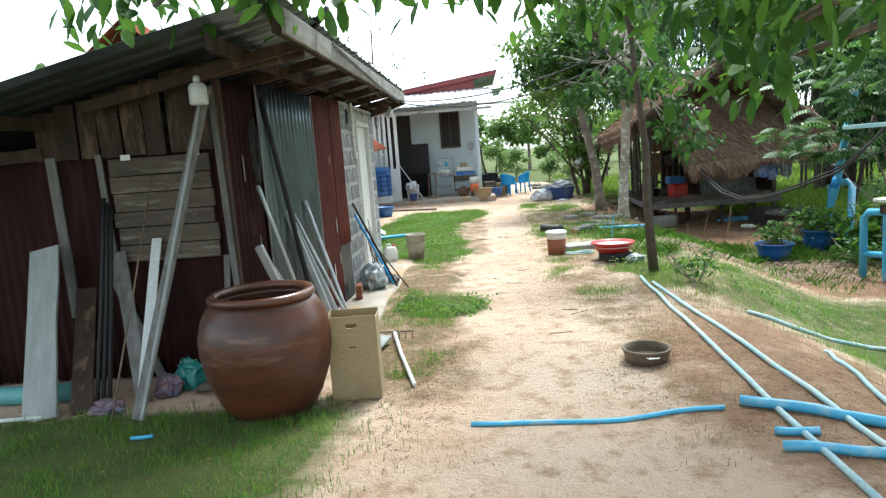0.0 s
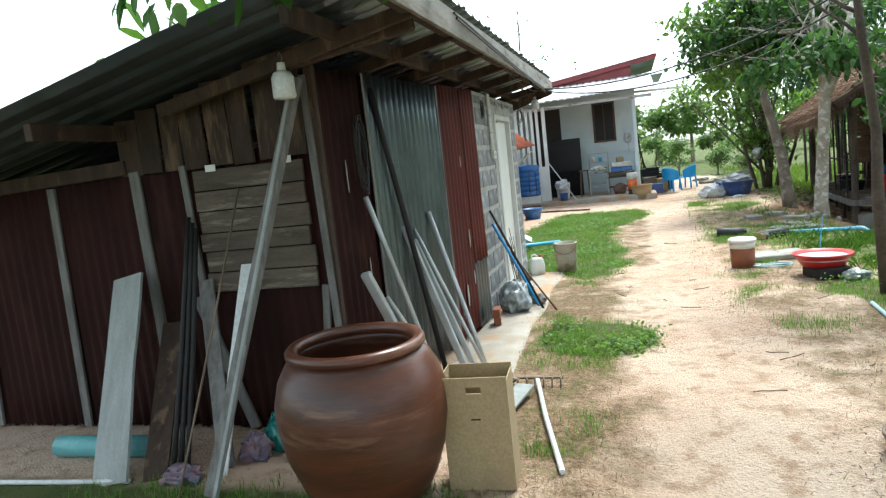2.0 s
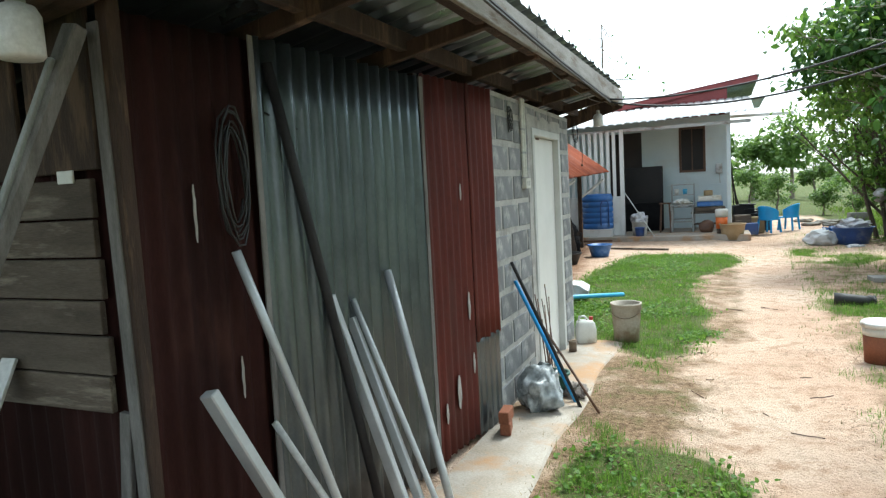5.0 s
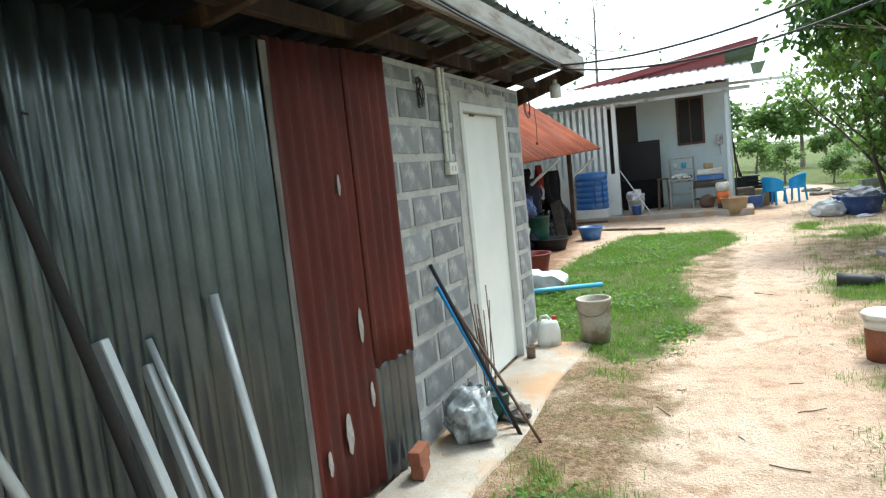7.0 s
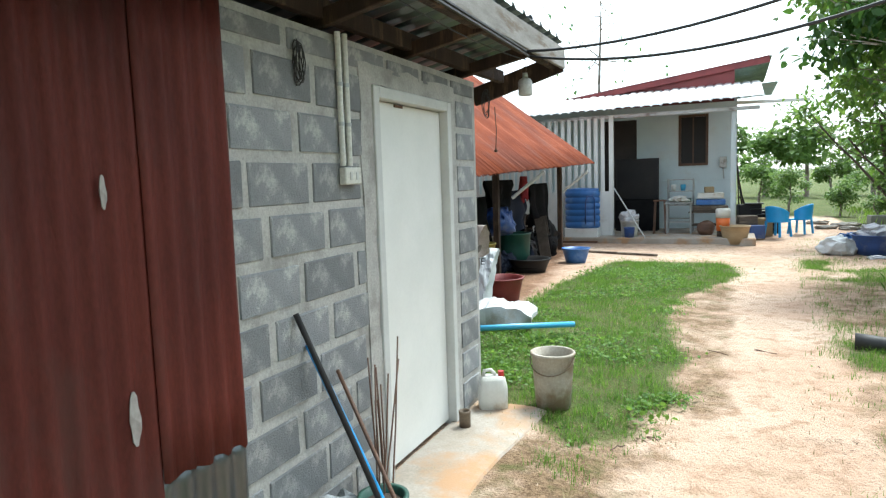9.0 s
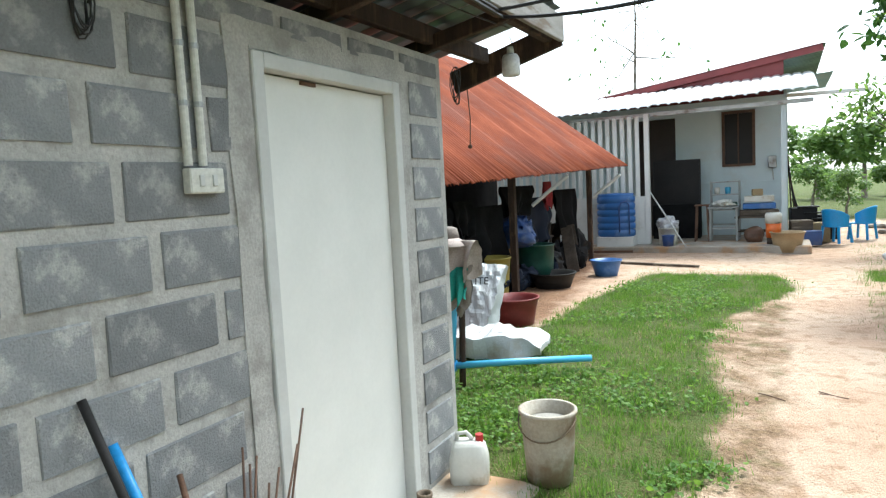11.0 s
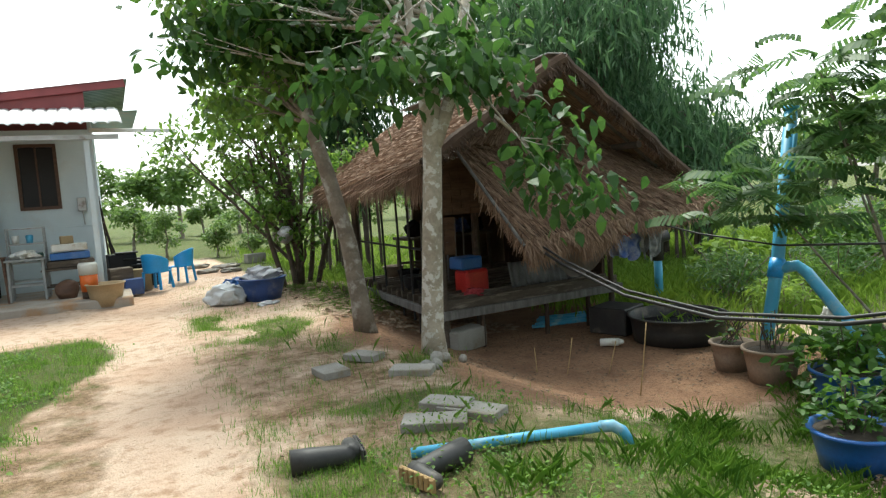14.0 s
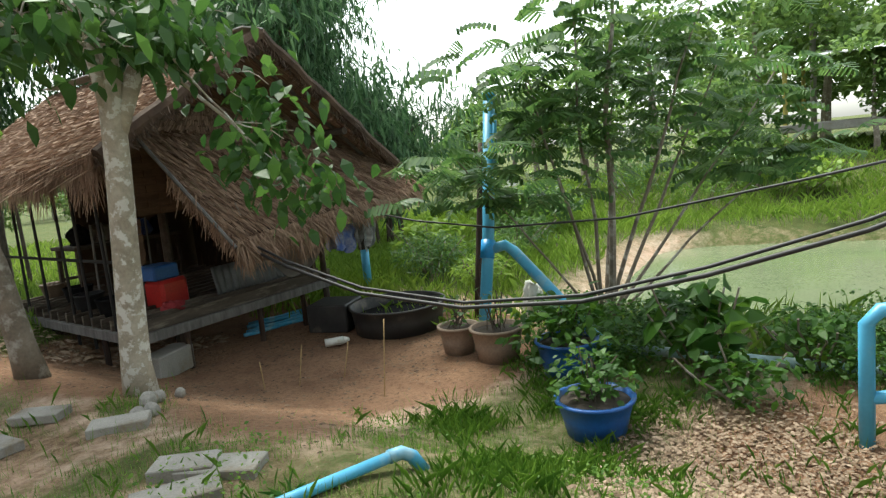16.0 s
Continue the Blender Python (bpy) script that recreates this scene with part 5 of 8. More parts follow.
def bamboo(at, n, height, seed):
    rng = random.Random(seed)
    t = thing("bamboo_clump", at, 0, "tall drooping bamboo clump with fine dark leaves", "bamboo")
    bm = B()
    ends = []
    for _ in range(n):
        yaw, h, out = rng.uniform(0, 6.283), height * rng.uniform(0.7, 1.05), rng.uniform(0.8, 2.6)
        x0, y0 = rng.uniform(-0.6, 0.6), rng.uniform(-0.5, 0.5)
        way = [Vector((x0 + math.cos(yaw) * out * (k / 9) ** 2, y0 + math.sin(yaw) * out * (k / 9) ** 2, h * (math.sin(k / 9 * 1.75) / 0.98) - 0.05)) for k in range(10)]
        pipe(bm, way, [0.035 * (1 - 0.8 * j / 9) for j in range(10)], 5)
        ends += way[3:]
    part("stem", bm, M["barkdark"], t)
    tagged(t.children[0], "", "", "", "stuff")
    nr = np.random.RandomState(seed)
    pick = np.array([tuple(ends[i]) for i in nr.randint(0, len(ends), 900)]) + nr.normal(0, 0.32, (900, 3))
    pts = pick[nr.randint(0, 900, 15000)] + nr.normal(0, 0.14, (15000, 3))
    leaves("crown", pts, 0.24, "leafbamboo", t, "thin", 0.9, seed)
    return t


bamboo((10.7, 17.2, 0), 14, 2.6, 9)
bamboo((9.6, 18.2, 0), 26, 5.6, 3)
bamboo((6.2, 21.8, 0), 20, 5.2, 6)
bamboo((8.6, 20.6, 0), 24, 6.2, 4)
bamboo((11.2, 19.5, 0), 20, 5.0, 5)
settle([ob for ob in tops() if ob not in before], 1.4)


# hedges and far trees: many small leaf clumps round the fields
def far_trees():
    rng = random.Random(77)
    spots = []
    for k in range(46):
        a = k / 46
        x = -34 + 95 * a
        spots.append((x, 52 + rng.uniform(-6, 10), rng.uniform(3.0, 5.5), 0.5))
    for k in range(34):
        spots.append((rng.uniform(34, 44), 54 - k * 2.6, rng.uniform(4.0, 7.0), 0.5))
    for x, y, h in ((3.3, 31, 1.6), (4.6, 29.5, 1.3), (6.2, 33, 2.0), (8.0, 34, 2.4), (2.4, 33, 2.2), (9.8, 36, 2.2), (11.5, 35, 2.6), (13.5, 33, 2.4), (5.2, 26.5, 0.9), (16, 30, 2.6), (14.2, 26, 2.2),
                    (18.5, 24, 2.4), (20, 20.5, 2.6), (22.5, 17, 3.0), (24, 13.5, 3.2), (25, 10, 3.6), (26, 6, 4.0), (29, 14, 7.0), (30, 18, 7.5), (31, 9, 7.5), (29.5, 4, 7.0), (33, 12, 8.0), (32, 22, 7.5), (30, 0, 7.0), (27, 22, 5.0), (21, 12.5, 2.2), (-8, 12, 3.0), (-9, 17, 3.2), (-8.5, 22, 3.4), (-10, 28, 4), (-3, 33, 2.6), (0.0, 36, 2.9)):
        spots.append((x, y, h, 1.0))
    for k, (x, y, h, fine) in enumerate(spots):
        t = thing("tree" if h > 1.7 else "shrub", (x, y, ground_z(x, y)), 0, "leafy green tree at the edge of the fields" if h > 1.7 else "leafy green shrub behind the yard", "tree" if h > 1.7 else "shrub")
        bm = B()
        pipe(bm, limb_path(rng, (0, 0, -0.1), (rng.uniform(-0.3, 0.3), 0, h * 0.75), 0.06), [0.03 * h * (1 - 0.8 * j / 7) for j in range(8)], 6)
        part("trunk", bm, M["bark"], t)
        nr = np.random.RandomState(100 + k)
        lump = lumps_in(rng, 9, (0, 0, h * 0.62), (h * 0.42, h * 0.42, h * 0.34), h * 0.2, int(110 * (1.6 if fine > 0.9 else 1)))
        leaves("crown", cloud(nr, lump), (0.075 if fine > 0.9 else 0.12) * h ** 0.8, "leaffar", t, "oval", 0.3, k)


far_trees()


def palm(at, h, seed, label):
    rng = random.Random(seed)
    t = thing("palm", at, 0, label, "palm")
    bm = B()
    pipe(bm, [(0, 0, -0.1), (0.03, 0, h * 0.5), (0, 0, h)], [0.1, 0.08, 0.07], 8)
    part("trunk", bm, M["bark"], t)
    V, F = [], []
    for k in range(13):
        yaw = 6.283 * k / 13 + rng.uniform(-0.2, 0.2)
        up = rng.uniform(0.4, 1.1)
        for j in range(12):
            s = j / 11
            c = Vector((math.cos(yaw) * s * 1.5, math.sin(yaw) * s * 1.5, h + up * s * 1.3 - 1.4 * s * s))
            q = Vector((-math.sin(yaw), math.cos(yaw), -0.45)) * 0.32 * (1.1 - s)
            q2 = Vector((math.sin(yaw), -math.cos(yaw), -0.45)) * 0.32 * (1.1 - s)
            f = Vector((math.cos(yaw), math.sin(yaw), -0.2)) * 0.07
            for d in (q, q2):
                i = len(V)
                V += [c, c + f, c + d + f * 2.2]
                F.append((i, i + 1, i + 2))
    raw("fronds", [tuple(v) for v in V], F, M["leaffar"], t)


palm((6.6, 30.5, 0), 1.6, 1, "young palm with arching green fronds")
palm((9.4, 31.5, 0), 1.9, 2, "young palm with arching green fronds")


# ---------------------------------------------------------------- grass, weeds, litter
def scatter(n, lo, hi, weight, seed):
    nr = np.random.RandomState(seed)
    p = np.stack([nr.uniform(lo[0], hi[0], n), nr.uniform(lo[1], hi[1], n)], 1)
    keep = nr.uniform(0, 1, n) < np.array([weight(x, y) for x, y in p])
    p = p[keep]
    return np.concatenate([p, np.array([[ground_z(x, y)] for x, y in p]).reshape(-1, 1)], 1)


def blades(name, pts, height, width, mat, label, seed, lean=0.45, plain=False):
    nr = np.random.RandomState(seed)
    n = len(pts)
    yaw = nr.uniform(0, 2 * np.pi, n)
    h = height * nr.uniform(0.45, 1.3, n)
    out = h * np.abs(nr.normal(0, lean, n))
    side = np.stack([-np.sin(yaw), np.cos(yaw), np.zeros(n)], 1) * (width * nr.uniform(0.6, 1.3, n))[:, None]
    fwd = np.stack([np.cos(yaw), np.sin(yaw), np.zeros(n)], 1)
    up = np.array([0, 0, 1.0])
    mid = pts + fwd * (out * 0.35)[:, None] + up * (h * 0.6)[:, None]
    tip = pts + fwd * out[:, None] + up * h[:, None]
    if plain:
        v = np.stack([pts - side - up * 0.01, pts + side - up * 0.01, tip], 1)
        raw(name, v.reshape(-1, 3).tolist(), np.arange(n * 3).reshape(n, 3).tolist(), M[mat], None, label, "grass", "stuff")
        return
    v = np.stack([pts - side - up * 0.01, pts + side - up * 0.01, mid + side * 0.7, tip, mid - side * 0.7], 1)
    raw(name, v.reshape(-1, 3).tolist(), np.arange(n * 5).reshape(n, 5).tolist(), M[mat], None, label, "grass", "stuff")


def clump(s):
    return lambda x, y: smooth(-0.15, 0.35, noise.noise((x * s, y * s, 7)))


lawn = lambda x, y: turf_amount(x, y) ** 1.3 * (0.35 + 0.65 * clump(2.3)(x, y)) * (1 - smooth(0.05, 0.2, pond_depth(x, y)))
blades("lawn_grass", scatter(420000, (-1.6, 2.5), (3.2, 18.5), lambda x, y: 1.7 * lawn(x, y) * (0.2 + 0.75 * clump(5.0)(x, y)), 1), 0.05, 0.0034, "grass", "short green grass in patches beside the path", 1, 0.6, True)
blades("verge_grass", scatter(520000, (2.4, 3.0), (11.0, 22.0), lambda x, y: 1.3 * lawn(x, y) * (0.2 + 0.8 * clump(3.0)(x, y)), 2), 0.075, 0.0024, "grass", "uneven green grass along the verge", 2, 0.6, True)
blades("tall_grass", scatter(300000, (2.9, 8.5), (8.0, 16.0), lambda x, y: 0.7 * lawn(x, y) * (0.12 if flat(x, y)[1] > 11.25 - 0.25 * (flat(x, y)[0] - 4.0) and flat(x, y)[0] < 4.6 else 1.0) * clump(1.6)(x + 3, y) * (1 - smooth(0.0, 0.1, pond_depth(x, y))) * (x > 3.2), 3), 0.11, 0.0016, "grass", "tall grass tufts in the verge", 3, 0.6)
blades("dry_grass", scatter(120000, (0.1, 3.2), (4.4, 16.0), lambda x, y: 0.4 * clump(1.3)(x, y) * (0.3 + 0.7 * clump(5.0)(x, y)) * smooth(0.2, 0.9, abs(x - path_x(y))), 4), 0.032, 0.004, "drygrass", "dry straw stubble on the sand", 4, 1.3, True)
tufts = lambda x, y: smooth(0.02, 0.3, noise.noise((x * 1.3, y * 1.3, 11))) * smooth(0.45, 0.8, x - path_x(y)) * (1 - 0.6 * smooth(4.0, 5.0, x)) * smooth(6.0, 7.5, y) * (1 - red_soil(x, y))
blades("tuft_grass", scatter(120000, (2.1, 6.0), (5.0, 18.0), lambda x, y: 1.3 * tufts(x, y) * (0.2 + 0.8 * clump(4.0)(x, y)), 14), 0.05, 0.0028, "grass", "sparse low grass tufts on the sand", 14, 0.7, True)
left_tufts = lambda x, y: smooth(-0.02, 0.3, noise.noise((x * 1.7, y * 1.7, 23))) * smooth(-0.4, -0.7, x - path_x(y)) * smooth(0.4, 0.7, x)
blades("tuft_grass", scatter(40000, (0.4, 4.6), (1.5, 9.6), lambda x, y: 0.8 * left_tufts(x, y) * (0.2 + 0.8 * clump(5.0)(x, y)), 15), 0.05, 0.0028, "grass", "sparse low grass tufts beside the apron", 15, 0.7, True)
blades("field_grass", scatter(60000, (4.0, 17.0), (22.0, 34.0), lambda x, y: smooth(4.5, 7, x) * (1 - 0.7 * smooth(20, 34, y)) * (1 - red_soil(x, y)), 5), 0.2, 0.012, "fieldgrass", "bright green grass of the field beyond", 5)
blades("bank_grass", scatter(110000, (8.0, -2.0), (28.0, 22.0), lambda x, y: (pond_depth(x, y) < 0.12) * 0.8 * (0.3 + 0.7 * clump(0.5)(x, y)), 6), 0.26, 0.009, "fieldgrass", "rough grass on the pond banks", 6, 0.6)

p = scatter(60000, (-0.9, 6.0), (2.2, 17.0), lambda x, y: turf_amount(x, y) * clump(1.1)(x, y) * (1.0 if y < 10.8 else 0.5), 7)
p[:, 2] += np.random.RandomState(5).uniform(0.01, 0.06, len(p))
leaves("weeds", p, 0.035, "grass", None, "fat", 0.0, 7, "low broad-leaved weeds in the grass", "weeds", "stuff")
p = scatter(26000, (2.9, 6.2), (5.2, 12.5), lambda x, y: turf_amount(x, y) * clump(1.0)(x + 9, y) * 0.8, 8)
p[:, 2] += np.random.RandomState(6).uniform(0.01, 0.13, len(p))
leaves("weeds", p, 0.03, "grass", None, "oval", 0.1, 8, "leafy weeds on the verge", "weeds", "stuff")
p = scatter(46000, (5.6, 8.6), (9.9, 13.0), lambda x, y: smooth(5.3, 6.2, flat(x, y)[0]) * (1 - smooth(0.1, 0.3, pond_depth(x, y))) * clump(0.9)(x + 2, y), 9)
p[:, 2] += np.random.RandomState(7).uniform(0.03, 0.35, len(p))
leaves("weeds", p, 0.06, "leaf", None, "oval", 0.1, 9, "dense low undergrowth by the pond bank", "weeds", "stuff")
p = scatter(22000, (4.0, 8.3), (7.8, 11.8), lambda x, y: 1 - smooth(0.6, 1.1, math.hypot((flat(x, y)[0] - 4.7) / 1.1, (flat(x, y)[1] - 9.75) / 0.8)), 10)
p[:, 2] += np.random.RandomState(8).uniform(0.005, 0.05, len(p))
leaves("leaf_litter", p, 0.042, "deadleaf", None, "oval", 0.0, 10, "heap of dry fallen leaves on the ground", "leaves", "stuff", 0.5)
p = scatter(14000, (-1.0, 3.0), (9.0, 21.0), lambda x, y: 0.3 + 0.3 * red_soil(x, y) - 0.2 * (abs(x - path_x(y)) < 0.35), 11)
p[:, 2] += 0.006
leaves("leaf_litter", p, 0.04, "deadleaf", None, "thin", 0.0, 11, "scattered dry leaves and twigs", "leaves", "stuff", 0.25)
p = scatter(9000, (4.2, 11.4), (9.6, 17.2), lambda x, y: 0.15 + 0.7 * clump(1.2)(x, y) * red_soil(x, y), 16)
p[:, 2] += 0.006
leaves("leaf_litter", p, 0.045, "darkleaf", None, "oval", 0.0, 16, "dry leaves on the bare soil before the hut", "leaves", "stuff", 0.3)
p = scatter(14000, (0.3, 3.4), (3.4, 10.4), lambda x, y: smooth(0.2, 0.7, abs(x - path_x(y))) * clump(1.6)(x, y), 17)
p[:, 2] += 0.006
leaves("leaf_litter", p, 0.036, "darkleaf", None, "thin", 0.0, 17, "dry leaf scraps beside the path", "leaves", "stuff", 0.3)
p = scatter(2600, (4.2, 16.5), (7.0, 21.0), lambda x, y: 0.9, 12)
p[:, 2] += 0.01
leaves("leaf_litter", p, 0.11, "deadleaf", None, "oval", 0.0, 12, "dry leaves under the trees", "leaves", "stuff", 0.4)


# ---------------------------------------------------------------- things by the shed front
M["teal_pvc"] = surf("teal_pipe", (0.16, 0.42, 0.42), (0.12, 0.34, 0.35), 3, 0.45, 0.04, 60)
M["greyplank"] = surf("grey_plank", (0.36, 0.375, 0.365), (0.27, 0.28, 0.27), 3, 0.8, 0.3, 50, stretch=(5, 5, 1))
M["whiteplank"] = surf("white_strip", (0.66, 0.67, 0.66), (0.58, 0.59, 0.58), 3, 0.6, 0.1, 50)
M["cloth_grey"] = surf("grey_brown_cloth", (0.27, 0.23, 0.2), (0.2, 0.17, 0.15), 5, 0.95, 0.4, 90)
M["cloth_pale"] = surf("pale_pink_cloth", (0.5, 0.43, 0.39), (0.42, 0.35, 0.32), 5, 0.95, 0.4, 90)
M["cloth_green"] = surf("turquoise_cloth", (0.03, 0.32, 0.26), (0.025, 0.24, 0.2), 5, 0.9, 0.4, 90)
M["cloth_blue"] = surf("blue_cloth", (0.05, 0.1, 0.32), (0.3, 0.32, 0.42), 12, 0.9, 0.4, 90)
M["cloth_red"] = surf("red_cloth", (0.4, 0.04, 0.05), (0.3, 0.035, 0.04), 6, 0.9, 0.4, 90)
M["cloth_white"] = surf("white_cloth", (0.66, 0.66, 0.68), (0.5, 0.51, 0.56), 7, 0.9, 0.4, 90)
M["bag_clear"] = surf("cloudy_plastic_bag", (0.46, 0.49, 0.5), (0.16, 0.18, 0.19), 14, 0.25, 0.3, 30)
M["sack"] = surf("woven_white_sack", (0.62, 0.64, 0.65), (0.5, 0.52, 0.53), 3, 0.55, 0.3, 140, stain=(0.4, 0.36, 0.3), stain_scale=3, stain_amount=0.2)
M["pot_clay"] = surf("pale_clay_pot", (0.33, 0.25, 0.19), (0.26, 0.19, 0.14), 4, 0.85, 0.3, 60, stain=(0.17, 0.15, 0.11), stain_scale=3, stain_amount=0.3)
M["yellow_plastic"] = surf("faded_yellow_plastic", (0.4, 0.33, 0.06), (0.28, 0.23, 0.05), 5, 0.6, 0.1, 60)
M["green_plastic"] = surf("dark_green_plastic", (0.02, 0.09, 0.06), (0.015, 0.06, 0.045), 5, 0.5, 0.1, 60)
M["soil"] = surf("potting_soil", (0.06, 0.045, 0.032), (0.04, 0.03, 0.022), 8, 0.95, 0.6, 60)
M["blue_tank"] = surf("blue_tank_plastic", (0.04, 0.16, 0.46), (0.035, 0.13, 0.38), 3, 0.4, 0.05, 60, stain=(0.1, 0.2, 0.42), stain_scale=3, stain_amount=0.25)
M["pink_plastic"] = surf("pink_wrapping", (0.26, 0.14, 0.16), (0.12, 0.13, 0.2), 14, 0.35, 0.3, 40)
M["green_wrap"] = surf("green_bottle_plastic", (0.04, 0.26, 0.22), (0.03, 0.18, 0.18), 10, 0.2, 0.2, 40)
M["lampglass"] = surf("frosted_lamp_shell", (0.7, 0.71, 0.7), (0.66, 0.67, 0.66), 3, 0.3, 0.02, 60)
M["switch"] = surf("ivory_plastic", (0.68, 0.68, 0.62), (0.64, 0.64, 0.58), 3, 0.4, 0.02, 60)
M["cable"] = surf("black_cable_sheath", (0.016, 0.016, 0.017), (0.026, 0.026, 0.026), 4, 0.5, 0.05, 60)
M["panrust"] = surf("stained_metal_pan", (0.2, 0.15, 0.1), (0.12, 0.085, 0.06), 5, 0.6, 0.2, 60, metal=0.3)
M["bucketdirty"] = surf("dirty_white_bucket", (0.45, 0.41, 0.34), (0.33, 0.28, 0.21), 4, 0.7, 0.2, 60, stain=(0.24, 0.17, 0.11), stain_scale=4, stain_amount=0.45)
M["tan_plastic"] = surf("tan_basket", (0.44, 0.33, 0.19), (0.36, 0.27, 0.15), 5, 0.7, 0.3, 60)
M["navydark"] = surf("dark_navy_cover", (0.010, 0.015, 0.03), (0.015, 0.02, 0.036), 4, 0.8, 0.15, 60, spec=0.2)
M["sole"] = surf("tan_rubber_sole", (0.42, 0.29, 0.13), (0.33, 0.22, 0.1), 8, 0.8, 0.3, 60)


def crumple(bm, amount, scale=5.0, seed=0.0):
    for v in bm.verts:
        n = noise.noise_vector(v.co * scale + Vector((seed, seed * 2, 0)))
        v.co += n * amount
    return bm


def lump(name, at, r, material, label, category, seed=1, amount=0.25, group=""):
    """A soft crumpled bundle resting on the ground."""
    bm = B()
    bmesh.ops.create_icosphere(bm, subdivisions=4, radius=1.0)
    for v in bm.verts:
        v.co += noise.noise_vector(v.co * 1.7 + Vector((seed, 0, 0))) * amount * 1.3 + noise.noise_vector(v.co * 4.5 + Vector((0, seed, 0))) * amount * 0.6
        v.co *= 1 - 0.5 * amount * abs(noise.noise(v.co * 3.5 + Vector((seed, seed, 0))))
        v.co = Vector((v.co.x * r[0], v.co.y * r[1], max(-0.62, v.co.z) * r[2] + 0.62 * r[2]))
    return solo(name, bm, M[material], at, 0, label, category, group, "", True)


def leaning(name, foot, head, w, d, material, label, category, group=""):
    """A plank or bar leaning from its foot to its head."""
    bm = B()
    f, h = Vector(foot), Vector(head)
    beam(bm, (0, 0, 0), h - f, w, d, min(w, d) * 0.12)
    return solo(name, bm, M[material], f, 0, label, category, group)


def rod(name, foot, head, r, material, label, category, group="", hollow=False):
    bm = B()
    f, h = Vector(foot), Vector(head)
    mid = (h - f) * 0.5 + Vector((0.004, 0.003, -0.004))
    pipe(bm, [(0, 0, 0), mid * 0.5, mid, (mid + h - f) / 2, h - f], r, 10)
    return solo(name, bm, M[material], f, 0, label, category, group, "", True)


def build_jar():
    j = thing("water_jar", (0.08, 4.22, 0.0), 0, "large brown glazed earthenware water jar on the ground", "jar")
    bm = B()
    prof = [(0.0, 0.0), (0.24, 0.0), (0.275, 0.02), (0.32, 0.10), (0.375, 0.25), (0.402, 0.40), (0.40, 0.50), (0.375, 0.60), (0.335, 0.67), (0.305, 0.705),
            (0.285, 0.71), (0.30, 0.66), (0.345, 0.58), (0.37, 0.45), (0.34, 0.24), (0.22, 0.06), (0.0, 0.05)]
    lathe(bm, prof, 56, 0.004, 2)
    part("body", bm, M["jar"], j, "", True)
    bm = B()
    ring = [(0.27, 0.705), (0.305, 0.70), (0.325, 0.715), (0.325, 0.735), (0.31, 0.752), (0.285, 0.75), (0.27, 0.735), (0.27, 0.705)]
    rings = [[bm.verts.new((r * math.cos(a), r * math.sin(a), z)) for a in [2 * math.pi * k / 56 for k in range(56)]] for r, z in ring[:-1]]
    for i in range(len(rings)):
        a, b = rings[i], rings[(i + 1) % len(rings)]
        for k in range(56):
            bm.faces.new((a[k], a[(k + 1) % 56], b[(k + 1) % 56], b[k]))
    part("rim", bm, M["jar"], j, "thick rolled rim", True)


build_jar()


def build_carton():
    c = thing("cardboard_box", (0.60, 4.37, 0.0), 4, "tall open cardboard carton with a hand hole", "box")
    t = 0.006
    w, d, h = 0.155, 0.11, 0.54
    bm = B()
    pierced(bm, "x", (-w, w), (0, h), (-d, -d + t), [(-0.035, 0.035, h - 0.075, h - 0.045)])
    part("front_panel", bm, M["cardboard"], c)
    for name, lo, hi in (("rear_panel", (-w, d - t, 0), (w, d, h)), ("side_panel", (-w, -d + t, 0), (-w + t, d - t, h)), ("side_panel", (w - t, -d + t, 0), (w, d - t, h - 0.02)), ("bottom_panel", (-w + t, -d + t, 0), (w - t, d - t, t))):
        bm = B()
        span(bm, lo, hi)
        part(name, bm, M["cardboard"], c)
    bm = B()
    span(bm, (-0.022, -d - 0.002, h - 0.20), (0.022, -d, h - 0.194))
    part("printed_mark", bm, M["dark"], c)


build_carton()

# boards and poles leaning on the front wall
def wide_plank():
    bm = B()
    span(bm, (-0.105, -0.009, 0), (0.105, 0.009, 1.22), 0.0)
    bmesh.ops.subdivide_edges(bm, edges=bm.edges[:], cuts=10, use_grid_fill=True)
    for v in bm.verts:
        v.co.x += (0.018 if v.co.x > 0 else 0.004) * noise.noise((0, v.co.x * 3, v.co.z * 3.0)) + 0.02 * (1 - v.co.z / 1.22) * (1 if v.co.x > 0 else -0.4)
    return solo("plank", bm, M["greyplank"], (-1.44, 4.17, 0.0), 0, "wide pale grey plank with an uneven edge, leaning", "plank", "boards on the shed front", "", False, -30, -11)


wide_plank()
leaning("plank", (-1.20, 4.24, 0.0), (-1.42, 4.85, 0.72), 0.13, 0.018, "oldwood_v", "short dark grey plank leaning on the wall", "plank", "boards on the shed front")
leaning("timber", (-0.75, 4.10, 0.0), (-0.36, 4.84, 2.06), 0.062, 0.045, "batten", "long grey squared timber leaning to the roof beam", "timber", "boards on the shed front")
leaning("timber", (-0.715, 4.085, 0.0), (-0.385, 4.78, 1.96), 0.02, 0.03, "greyplank", "thin pale strip leaning beside the timber", "timber", "boards on the shed front")
leaning("plank", (-0.84, 4.32, 0.0), (-0.86, 4.87, 1.05), 0.07, 0.012, "whiteplank", "narrow white board leaning on the wall", "plank", "boards on the shed front")
leaning("plank", (-0.86, 4.40, 0.0), (-1.15, 4.86, 0.97), 0.10, 0.016, "batten", "grey weathered board leaning on the wall", "plank", "boards on the shed front")
